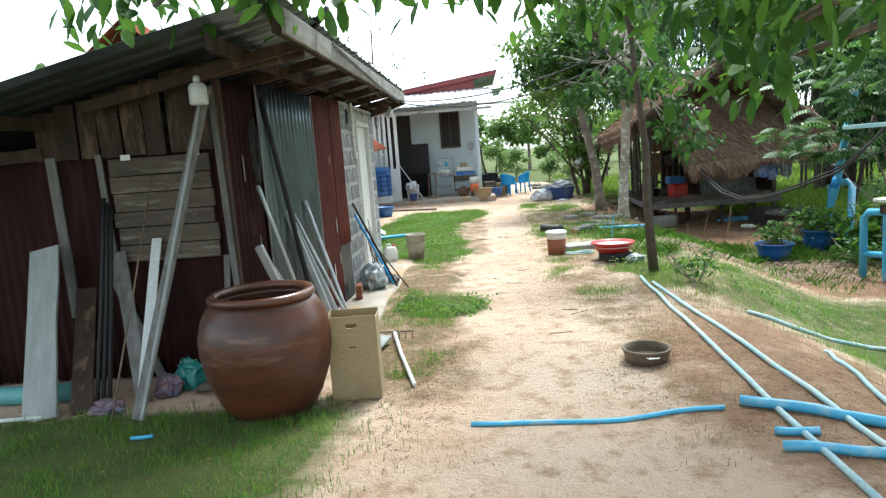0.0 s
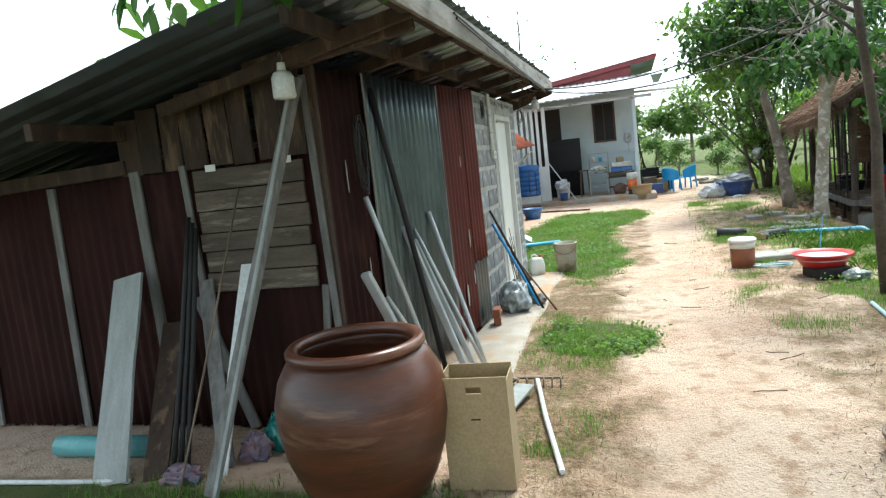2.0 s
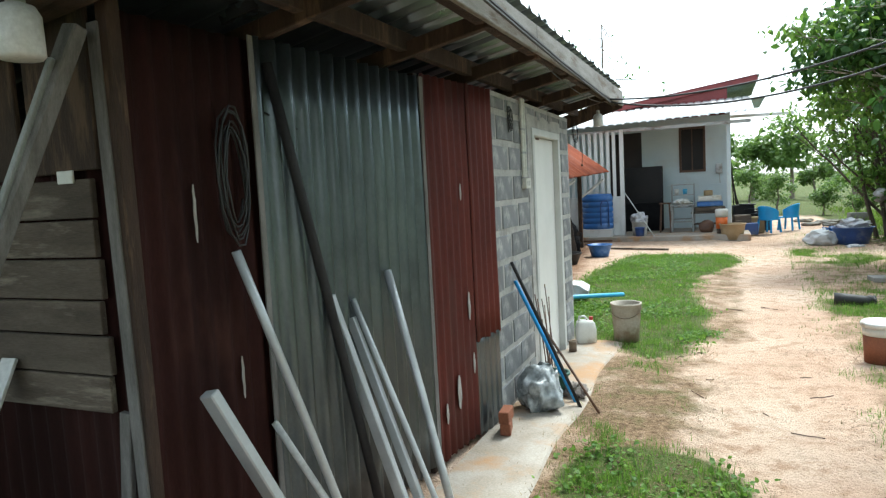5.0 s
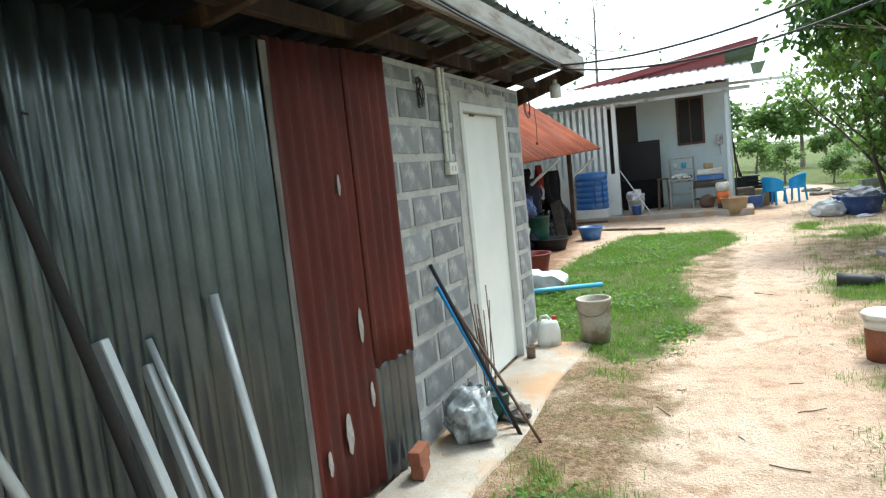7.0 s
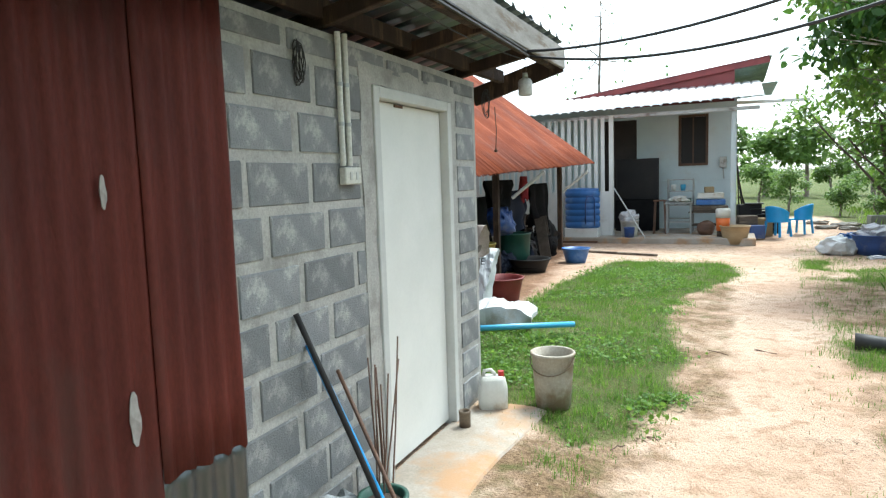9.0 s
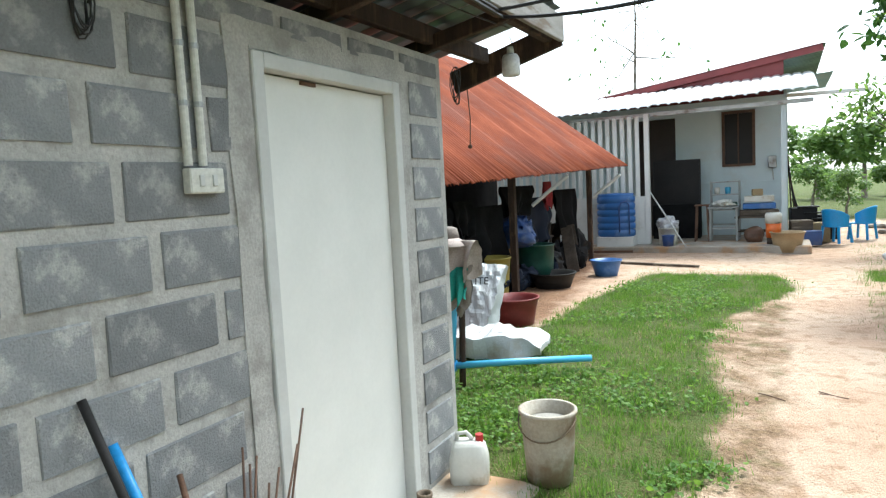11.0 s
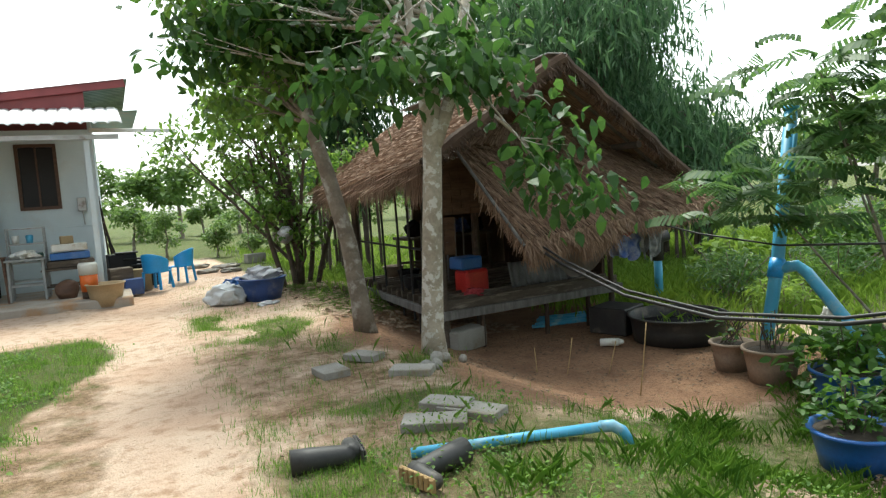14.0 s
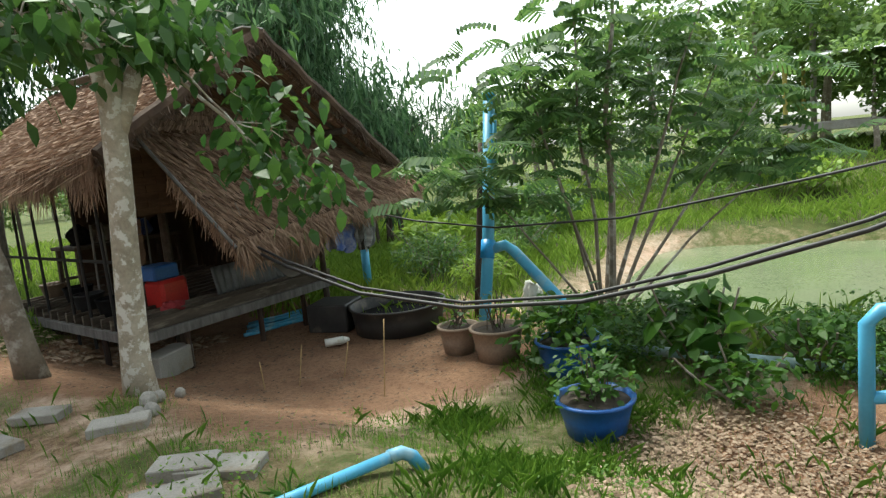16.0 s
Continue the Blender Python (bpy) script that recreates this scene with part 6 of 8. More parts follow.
for dx in (0.0, 0.035, 0.07):
    rod("pole", (-1.13 + dx, 4.30 + 0.4 * dx, 0.0), (-1.19 + dx * 0.6, 4.84, 1.36 - dx), 0.014, "blacksteel", "thin black metal pole leaning on the wall", "pole", "black poles")
rod("rod", (-0.86, 3.98, 0.0), (-0.82, 4.84, 1.50), 0.006, "panrust", "thin rusty rod leaning on the wall", "rod")
rod("pipe", (-2.1, 4.50, 0.065), (-1.40, 4.52, 0.065), 0.065, "teal_pvc", "thick teal plastic pipe lying by the wall", "pipe")
rod("pipe", (-2.2, 4.12, 0.02), (-1.32, 4.19, 0.02), 0.014, "whiteplank", "white plastic pipe lying in the grass", "pipe")
rod("pipe", (-0.62, 3.78, 0.02), (-0.50, 3.80, 0.02), 0.012, "bluepvc", "short blue pipe offcut in the grass", "pipe")
lump("plastic_bag", (-1.02, 4.24, 0), (0.11, 0.07, 0.05), "pink_plastic", "crumpled pink and blue plastic wrapping on the ground", "bag", 3, 0.4)
lump("plastic_bag", (-0.74, 4.52, 0), (0.09, 0.06, 0.09), "pink_plastic", "crumpled pink and purple plastic bag by the wall", "bag", 6, 0.4)
lump("plastic_bag", (-0.64, 4.64, 0.0), (0.12, 0.06, 0.13), "green_wrap", "shiny green plastic bundle by the wall", "bag", 9, 0.35)
leaning("plank", (-0.55, 4.58, 0.03), (-0.22, 4.55, 0.06), 0.14, 0.03, "oldwood", "short brown board lying by the wall", "plank")


def build_rake():
    r = thing("rake", (0, 0, 0), 0, "garden rake with a pale pole, lying on the ground", "rake")
    bm = B()
    pipe(bm, [(0.955, 4.42, 0.02), (0.80, 5.05, 0.04), (0.68, 5.62, 0.05)], 0.014, 10)
    part("handle", bm, M["whiteplank"], r, "pale pole handle")
    bm = B()
    tube(bm, (0.54, 5.66, 0.05), (0.84, 5.66, 0.05), 0.009, None, 8)
    part("head_bar", bm, M["panrust"], r)
    for k in range(6):
        bm = B()
        x = 0.55 + 0.056 * k
        pipe(bm, [(x, 5.66, 0.05), (x, 5.62, 0.055), (x, 5.60, 0.0)], 0.005, 6)
        part("tine", bm, M["panrust"], r)


build_rake()
leaning("plank", (0.52, 5.1, 0.02), (0.62, 5.5, 0.06), 0.12, 0.015, "greyplank", "short pale board lying by the carton", "plank")
leaning("plank", (0.33, 5.75, 0.02), (0.52, 5.66, 0.03), 0.05, 0.02, "oldwood", "short wood offcut on the ground", "plank")


def build_bulb(at, scale=1.0):
    b = thing("lamp", at, 0, "white plastic shell lamp hanging by a wire hook, unlit", "lamp")
    bm = B()
    lathe(bm, [(0.0, -0.20 * scale), (0.052 * scale, -0.20 * scale), (0.06 * scale, -0.19 * scale), (0.058 * scale, -0.09 * scale), (0.045 * scale, -0.065 * scale), (0.02 * scale, -0.055 * scale), (0.0, -0.055 * scale)], 24)
    part("shell", bm, M["lampglass"], b, "frosted white shell", True)
    bm = B()
    lathe(bm, [(0.0, -0.055 * scale), (0.024 * scale, -0.055 * scale), (0.02 * scale, -0.015 * scale), (0.0, -0.012 * scale)], 16)
    part("socket", bm, M["switch"], b, "", True)
    bm = B()
    pipe(bm, [(0, 0, -0.015 * scale), (0.012, 0, 0.01), (0.0, 0, 0.04), (-0.01, 0, 0.02)], 0.003, 6)
    part("hook", bm, M["panrust"], b)


build_bulb((-0.343, 4.655, 2.135))
build_bulb((0.22, 10.25, 2.27), 0.85)

# pipes and poles leaning on the sheet wall
for foot, y, z, r, mat, lab in (((0.02, 5.62, 0.0), 5.28, 1.36, 0.017, "alu", "long grey steel tube leaning on the shed"), ((0.17, 5.82, 0.0), 5.76, 1.12, 0.022, "alu", "square grey steel tube leaning on the shed"),
                               ((0.29, 5.90, 0.0), 5.92, 1.08, 0.013, "alu", "thin grey tube leaning on the shed"), ((0.24, 6.05, 0.0), 6.20, 1.17, 0.019, "alu", "pale grey round tube leaning on the shed"),
                               ((0.0, 5.85, 0.0), 5.50, 2.04, 0.02, "blacksteel", "long dark pole leaning on the shed"), ((0.08, 5.60, 0.0), 5.40, 0.70, 0.014, "whiteplank", "short white tube leaning on the shed"),
                               ((0.23, 5.86, 0.0), 5.90, 1.0, 0.018, "alu", "grey steel channel leaning on the shed")):
    if "square" in lab or "channel" in lab:
        leaning("pole", foot, (side(y) + 0.045, y, z), r * 2.2, r * 1.6, mat, lab, "pole", "poles on the shed side")
    else:
        rod("pole", foot, (side(y) + 0.045, y, z), r, mat, lab, "pole", "poles on the shed side")
leaning("channel", (0.02, 5.42, 0.0), (side(5.06) + 0.10, 5.06, 0.92), 0.06, 0.04, "alu", "pale metal channel leaning on the shed", "channel", "poles on the shed side")


def coil(at, r, turns, label, name="wire_coil", seed=2, tilt=(0, 0, 0), thick=0.004, material="cable"):
    rng = random.Random(seed)
    bm = B()
    pts = []
    for k in range(turns * 14):
        a = k / 14 * 2 * math.pi
        q = r * (1 + 0.22 * math.sin(a * 0.37 + seed)) * (1 + rng.uniform(-0.04, 0.04))
        pts.append((0.012 * math.sin(k * 0.7) + 0.006, q * 0.42 * math.cos(a), q * 1.35 * math.sin(a)))
    pipe(bm, pts, thick, 5)
    return solo(name, bm, M[material], at, tilt[2], label, "wire", "", "", True, tilt[0], tilt[1])


coil((side(5.3) + 0.04, 5.3, 1.62), 0.15, 7, "loose coil of black wire hanging on the sheet wall")
bm = B()
pipe(bm, sag((0.02, 0.0, 0.0), (0.06, 1.0, 0.05), 0.10, 12), 0.004, 5)
solo("wire", bm, M["cable"], (side(5.5), 5.5, 1.86), 0, "thin black wire sagging across the sheet wall", "wire")

# by the block wall
rod("broom_handle", (0.44, 7.83, 0.0), (0.012, 7.76, 1.02), 0.012, "blacksteel", "black pole leaning on the block wall", "pole", "sticks by the door")
rod("broom_handle", (0.40, 7.90, 0.0), (0.012, 7.83, 0.88), 0.014, "blue_plastic", "bright blue pole leaning on the block wall", "pole", "sticks by the door")
rod("stick", (0.58, 7.75, 0.0), (0.02, 8.02, 0.72), 0.009, "brownwood", "brown stick leaning on the block wall", "stick", "sticks by the door")
rng2 = random.Random(12)
for k in range(9):
    rod("twig", (0.20 + rng2.uniform(-0.04, 0.04), 8.05 + rng2.uniform(-0.04, 0.04), 0.02), (0.03 + rng2.uniform(0, 0.08), 8.35 + rng2.uniform(-0.16, 0.2), 0.62 + rng2.uniform(-0.1, 0.14)), 0.004, "brownwood", "thin dry twig standing in the pail", "twig", "twigs in the pail")


def open_pot(name, at, r0, r1, h, material, label, category, fill=None, fill_z=0.8, seg=28, lip=0.012, group="", handle=None, wob=0.01):
    """An open vessel with thickness, a lip, and what it holds."""
    t = thing(name, at, 0, label, category, group)
    th = 0.008
    bm = B()
    lathe(bm, [(0, 0), (r0, 0), (r0 + (r1 - r0) * 0.5, h * 0.5), (r1, h - 0.02), (r1 + lip, h - 0.015), (r1 + lip, h), (r1 - th, h), (r0 + (r1 - r0) * 0.5 - th, h * 0.5), (r0 - th, th), (0, th)], seg, wob, 3)
    part("body", bm, M[material], t, "", True)
    if fill:
        bm = B()
        z = h * fill_z
        rr = r0 + (r1 - r0) * fill_z - th - 0.002
        lathe(bm, [(0, z - 0.03), (rr, z - 0.03), (rr, z), (rr * 0.5, z + 0.015), (0, z + 0.01)], seg, 0, 1)
        part("fill", bm, M[fill], t, "", True)
    if handle:
        bm = B()
        pipe(bm, [(math.cos(a) * (r1 + lip), -math.sin(a) * (r1 + lip) * 0.9 - 0.01, h - 0.03 - 0.10 * math.sin(a)) for a in [math.pi * k / 12 for k in range(13)]], 0.004, 6)
        part("handle", bm, M[handle], t, "wire bail handle")
    return t


open_pot("pail", (0.22, 8.02, 0.02), 0.085, 0.10, 0.17, "green_plastic", "small dark pail with twigs by the block wall", "pail", "soil")
lump("plastic_bag", (0.19, 7.70, 0.02), (0.15, 0.13, 0.19), "bag_clear", "knotted cloudy plastic bag on the apron", "bag", 4, 0.28)
lump("rag", (0.36, 8.02, 0.02), (0.09, 0.07, 0.06), "cloth_grey", "crumpled grey rag by the pail", "rag", 8, 0.4)


def one_brick(at, rz):
    bm = B()
    box(bm, (0, 0, 0.0375), (0.065, 0.15, 0.075), None, 0.005)
    crumple(bm, 0.003, 20)
    return solo("brick", bm, M["brick"], at, rz, "red clay brick stacked on the apron", "brick", "stacked bricks")


one_brick((0.10, 7.22, 0.025), 12)
one_brick((0.105, 7.21, 0.10), 5)
open_pot("can", (0.09, 9.27, 0.02), 0.035, 0.035, 0.10, "panrust", "small rusty tin can by the door", "can", "soil", 0.7, 16, 0.002)


def build_jug():
    j = thing("jug", (0.135, 9.66, 0.0), 20, "white plastic jerrycan with a red cap, dusty", "jerrycan")
    bm = B()
    box(bm, (0, 0, 0.115), (0.19, 0.13, 0.23), None, 0.022)
    bmesh.ops.subdivide_edges(bm, edges=bm.edges[:], cuts=2, use_grid_fill=True)
    for v in bm.verts:
        if v.co.z > 0.2:
            v.co.x *= 0.86
            v.co.y *= 0.86
        v.co += noise.noise_vector(v.co * 9) * 0.004
    part("body", bm, M["white_plastic"], j, "", True)
    bm = B()
    pipe(bm, [(-0.06, 0, 0.225), (-0.055, 0, 0.265), (-0.01, 0, 0.27), (0.02, 0, 0.235)], 0.012, 8)
    part("handle", bm, M["white_plastic"], j, "", True)
    bm = B()
    tube(bm, (0.055, 0, 0.225), (0.055, 0, 0.262), 0.02, None, 16)
    part("cap", bm, M["red_plastic"], j, "red screw cap")


build_jug()
open_pot("bucket", (0.49, 9.86, 0.0), 0.115, 0.14, 0.37, "bucketdirty", "dirty white bucket, stained brown, with a wire handle", "bucket", "slab", 0.82, 32, 0.008, "", "panrust")

# wiring on the block wall
cond = thing("conduit", (0.0, 8.15, 0), 0, "pair of white conduit pipes down the block wall", "conduit")
for dy in (0.0, 0.055):
    bm = B()
    tube(bm, (0.016, dy, 1.60), (0.016, dy, 2.17), 0.013, None, 12)
    part("pipe", bm, M["switch"], cond)
for z in (1.78, 1.95):
    for dy in (0.0, 0.055):
        bm = B()
        tube(bm, (0.016, dy, z - 0.008), (0.016, dy, z + 0.008), 0.0155, None, 12)
        part("clip", bm, M["steel"], cond)
sw = thing("switch_box", (0.0, 8.20, 1.555), 0, "ivory double wall switch box", "switch")
bm = B()
box(bm, (0.02, 0, 0), (0.036, 0.13, 0.075), None, 0.004)
part("box", bm, M["switch"], sw)
for dy in (-0.025, 0.025):
    bm = B()
    box(bm, (0.040, dy, 0), (0.006, 0.018, 0.034), None, 0.002)
    part("rocker", bm, M["framepaint"], sw)
coil((0.012, 7.86, 2.0), 0.055, 6, "tangle of thin black wire on the block wall", "wire_tangle", 5, (0, 0, 0), 0.0025)
coil((0.06, 9.86, 2.02), 0.06, 4, "loop of thin wire hanging under the eave", "wire_loop", 7, (0, 0, 70), 0.0025)
bm = B()
pipe(bm, [(0.11, 9.90, 2.0), (0.115, 9.91, 1.85), (0.11, 9.905, 1.72)], 0.003, 5)
bmesh.ops.create_icosphere(bm, subdivisions=2, radius=0.012, matrix=Matrix.Translation((0.11, 9.905, 1.71)))
solo("pull_cord", bm, M["brownwood"], (0, 0, 0), 0, "thin hanging pull cord under the eave", "cord")
for p, q, d in (((0.44, 9.55, 2.27), (3.25, 8.1, 2.62), 0.20), ((0.44, 9.6, 2.25), (3.25, 8.12, 2.5), 0.26)):
    bm = B()
    way = [Vector((0.0, -4.2, 0.1)), Vector((0.0, -2.0, 0.03)), Vector((0, 0, 0))] + sag((0, 0, 0), Vector(q) - Vector(p), d, 30)[1:]
    pipe(bm, way, 0.008, 6)
    solo("cable", bm, M["cable"], p, 0, "black power cable along the eave and over to a tree", "cable", "overhead cables")
bm = B()
pipe(bm, sag((0, 0, 0), (-0.06, 2.6, 0.03), 0.05, 16), 0.004, 5)
solo("wire", bm, M["cable"], (0.37, 7.4, 2.27), 0, "thin wire along the eave", "wire")
bm = B()
beam(bm, (0.20, 5.2, 2.36), (0.52, 4.9, 2.52), 0.03, 0.05, 0.003)
solo("bracket", bm, M["blacksteel"], (0, 0, 0), 0, "black metal bracket at the eave", "bracket")

# ---------------------------------------------------------------- pipes and vessels on the sand
def ground_pipe(p, q, r, material, label, n=10, wob=0.03, seed=1):
    rng = random.Random(seed)
    p, q = Vector((*p, 0)), Vector((*q, 0))
    side_v = (q - p).cross(Vector((0, 0, 1))).normalized()
    ph = rng.uniform(0, 6)
    pts = []
    for i in range(n + 1):
        t = i / n
        c = p.lerp(q, t) + side_v * wob * math.sin(t * 3.1 + ph)
        pts.append(Vector((c.x, c.y, ground_z(c.x, c.y) + r * 0.9)))
    bm = B()
    pipe(bm, [v - pts[0] for v in pts], r, 10)
    return solo("pipe", bm, M[material], pts[0], 0, label, "pipe", "pipes on the ground", "", True)


ground_pipe((1.33, 3.82), (2.72, 3.80), 0.014, "bluepvc", "blue plastic pipe lying on the sand", seed=1)
ground_pipe((3.16, 7.5), (2.98, 2.8), 0.017, "palepvc", "long faded blue pipe lying along the path", seed=2)
ground_pipe((3.26, 7.2), (3.25, 2.6), 0.017, "palepvc", "long faded blue pipe lying along the path", seed=3)
ground_pipe((2.84, 3.90), (3.9, 3.30), 0.03, "bluepvc", "thick blue plastic pipe on the ground", seed=4, wob=0.01)
ground_pipe((2.86, 3.52), (3.05, 3.46), 0.022, "bluepvc", "short blue pipe on the ground", seed=5, wob=0.0)
ground_pipe((2.82, 3.34), (3.8, 3.02), 0.026, "bluepvc", "blue plastic pipe on the ground", seed=6, wob=0.01)
ground_pipe((3.9, 6.5), (5.6, 6.0), 0.02, "palepvc", "pale hose curving through the grass", seed=7, wob=0.25)
ground_pipe((4.1, 5.4), (3.55, 3.6), 0.016, "palepvc", "pale pipe half hidden in the grass", seed=8)
pan = open_pot("pan", (2.53, 4.72, 0.0), 0.14, 0.155, 0.095, "panrust", "stained shallow metal pan on the sand", "pan", "soil", 0.25, 32, 0.006)
bm = B()
pipe(bm, [(-0.04, -0.17, 0.07), (-0.03, -0.195, 0.072), (0.03, -0.195, 0.072), (0.04, -0.17, 0.07)], 0.006, 6)
part("handle", bm, M["steel"], pan)


def build_paint():
    b = thing("paint_bucket", (2.50, 9.46, 0.0), 0, "white paint bucket with a rust-red printed band and lid", "bucket")
    bm = B()
    lathe(bm, [(0, 0), (0.12, 0), (0.132, 0.22), (0, 0.22)], 32)
    part("body", bm, M["brick"], b, "rust-red printed band", True)
    bm = B()
    lathe(bm, [(0.132, 0.221), (0.136, 0.29), (0.0, 0.29)], 32)
    part("top_band", bm, M["white_plastic"], b, "", True)
    bm = B()
    lathe(bm, [(0, 0.291), (0.148, 0.288), (0.15, 0.315), (0.135, 0.33), (0.12, 0.322), (0, 0.322)], 32)
    part("lid", bm, M["white_plastic"], b, "white lid", True)


build_paint()
bm = B()
box(bm, (0, 0, 0.05), (0.34, 0.3, 0.1), None, 0.012)
solo("crate", bm, M["blacksteel"], (3.16, 8.72, 0.0), 15, "low black crate under the basin", "crate")
open_pot("basin", (3.14, 8.78, 0.10), 0.19, 0.26, 0.13, "red_plastic", "red plastic basin set on a black crate", "basin", "cloth_white", 0.75, 32, 0.012)
lump("plastic_bag", (3.36, 8.50, 0), (0.12, 0.1, 0.06), "bag_clear", "flat cloudy plastic bag in the grass", "bag", 11, 0.3)
bm = B()
box(bm, (0, 0, 0.03), (0.62, 0.4, 0.06), None, 0.01)
solo("paving_slab", bm, M["slab"], (2.95, 9.95, 0.0), 10, "grey concrete slab beside the path", "slab")
coil((2.78, 9.42, 0.02), 0.14, 3, "loops of pale blue hose on the ground", "hose", 4, (0, 90, 0), 0.008, "palepvc")
bm = B()
pipe(bm, [(0, 0, 0), (0.0, 0.0, 0.3), (0.03, 0.0, 0.55)], 0.006, 6)
solo("stick", bm, M["bluepvc"], (3.2, 9.1, 0.0), 0, "thin blue stick standing in the grass", "stick")

# twigs on the sand
for k in range(26):
    x, y = R.uniform(0.5, 3.2), R.uniform(4.5, 12.5)
    bm = B()
    pipe(bm, limb_path(R, (0, 0, 0.006), (R.uniform(-0.2, 0.2), R.uniform(-0.15, 0.15), 0.01), 0.008, 4), 0.0035, 5)
    solo("twig", bm, M["brownwood"], (x, y, ground_z(x, y)), 0, "dry twig lying on the sand", "twig", "twigs on the path")

# ---------------------------------------------------------------- boots, slabs, pipe by the hut
before = tops()


def build_boot(name_label, at, rz, flip):
    b = thing("boot", at, rz, name_label, "boot", "pair of rubber boots")
    bm = B()
    pipe(bm, [(-0.30, 0, 0.062), (-0.18, 0, 0.062), (-0.06, 0, 0.058), (0.0, 0.0, 0.055), (0.05, 0.0, 0.055)], [0.075, 0.068, 0.06, 0.056, 0.05], 16)
    part("shaft", bm, M["rubber"], b, "", True)
    bm = B()
    pipe(bm, [(0.03, -0.03, 0.055), (0.045, 0.03, 0.055), (0.05, 0.10, 0.052), (0.05, 0.16, 0.048), (0.05, 0.185, 0.045)], [0.052, 0.055, 0.05, 0.046, 0.022], 16)
    part("foot", bm, M["rubber"], b, "", True)
    bm = B()
    box(bm, (0.09, 0.065, 0.052), (0.014, 0.27, 0.075), None, 0.004)
    tread = part("sole", bm, M["sole"] if flip else M["rubber"], b, "ridged tan sole" if flip else "")
    for i in range(7):
        bm = B()
        box(bm, (0.103, -0.055 + 0.04 * i, 0.052), (0.012, 0.03, 0.088 - 0.006 * abs(i - 3)), None, 0.004)
        part("ridge", bm, M["sole"] if flip else M["rubber"], tread)
    return b


build_boot("black rubber boot lying on its side on the sand", (2.82, 11.97, 0.0), -8, False)
build_boot("muddy black rubber boot lying with its tan sole turned up", (3.10, 11.53, 0.0), -165, True)
for i, (x, y, rz, w, d) in enumerate(((3.33, 13.88, 5, 0.24, 0.3), (3.75, 14.2, 35, 0.2, 0.34), (3.90, 13.44, -38, 0.36, 0.2), (3.50, 12.20, -30, 0.42, 0.22), (3.80, 12.25, -60, 0.44, 0.22), (3.70, 12.42, -52, 0.34, 0.2))):
    bm = B()
    box(bm, (0, 0, 0.032), (w, d, 0.064 if i < 5 else 0.1), None, 0.006)
    crumple(bm, 0.004, 8, i)
    solo("block_slab", bm, M["slab"], (x, y, -0.004), rz, "grey concrete block lying half sunk in the grass" if i > 2 else "grey concrete block lying on the sand", "block", "loose blocks")
bp = thing("water_pipe", (0, 0, 0), 0, "blue plastic pipe with an elbow lying in the grass", "pipe")
bm = B()
pipe(bm, [(3.16, 11.82, 0.03), (3.75, 11.6, 0.05), (4.22, 11.42, 0.065)], 0.03, 14)
part("pipe", bm, M["bluepvc"], bp, "", True)
bm = B()
pipe(bm, [(4.20, 11.43, 0.065), (4.27, 11.40, 0.065), (4.31, 11.37, 0.035), (4.35, 11.33, -0.06)], 0.036, 14)
part("elbow", bm, M["bluepvc"], bp, "", True)
bm = B()
box(bm, (0, 0, 0.1), (0.42, 0.2, 0.2), None, 0.01)
solo("block", bm, M["slab"], (4.70, 14.0, 0.0), 20, "rough concrete block at the foot of the hut post", "block")
for k in range(5):
    bm = B()
    bmesh.ops.create_icosphere(bm, subdivisions=2, radius=R.uniform(0.04, 0.07))
    crumple(bm, 0.015, 9, k)
    solo("stone", bm, M["slab"], (4.05 + 0.09 * k, 13.55 + R.uniform(-0.1, 0.1), 0.03), R.uniform(0, 90), "small grey stone at the foot of the tree", "stone", "stones by the tree")
for x, y, h, lx in ((4.9, 12.7, 0.28, 0.08), (5.15, 12.5, 0.24, 0.1), (4.75, 12.9, 0.2, 0.0), (4.95, 11.95, 0.5, 0.1)):
    rod("stalk", (x, y, 0.0), (x + lx, y + 0.02, h), 0.004, "sole", "dry pale stalk standing in the soil", "stalk", "dry stalks")


bp.matrix_basis = pose(3.9, 11.5, 0)
for ob in bp.children:
    ob.data.transform(Matrix.Translation((-3.9, -11.5, 0)))
settle([ob for ob in tops() if ob not in before])

# ---------------------------------------------------------------- kitchen yard
def build_tap():
    t = thing("standpipe", (-0.70, 11.08, 0), 0, "blue plastic water standpipe with a side branch", "standpipe")
    bm = B()
    tube(bm, (0, 0, -0.05), (0.1, 0, 1.08), 0.034, None, 14)
    part("riser", bm, M["bluepvc"], t, "", True)
    bm = B()
    tube(bm, (-0.055, 0, 0.17), (0.055, 0.02, 0.17), 0.043, None, 14)
    part("tee", bm, M["blue_plastic"], t, "", True)
    bm = B()
    pipe(bm, [(0.04, 0.02, 0.17), (0.45, 0.3, 0.16), (0.92, 0.62, 0.14)], 0.027, 12)
    part("branch_pipe", bm, M["bluepvc"], t, "", True)
    bm = B()
    tube(bm, (0.1, 0, 1.07), (0.105, 0, 1.13), 0.042, None, 14)
    part("cap", bm, M["bluepvc"], t, "", True)


build_tap()
rod("post", (-0.62, 11.14, 0.0), (-0.60, 11.16, 0.95), 0.025, "oldwood_v", "short weathered post beside the standpipe", "post")


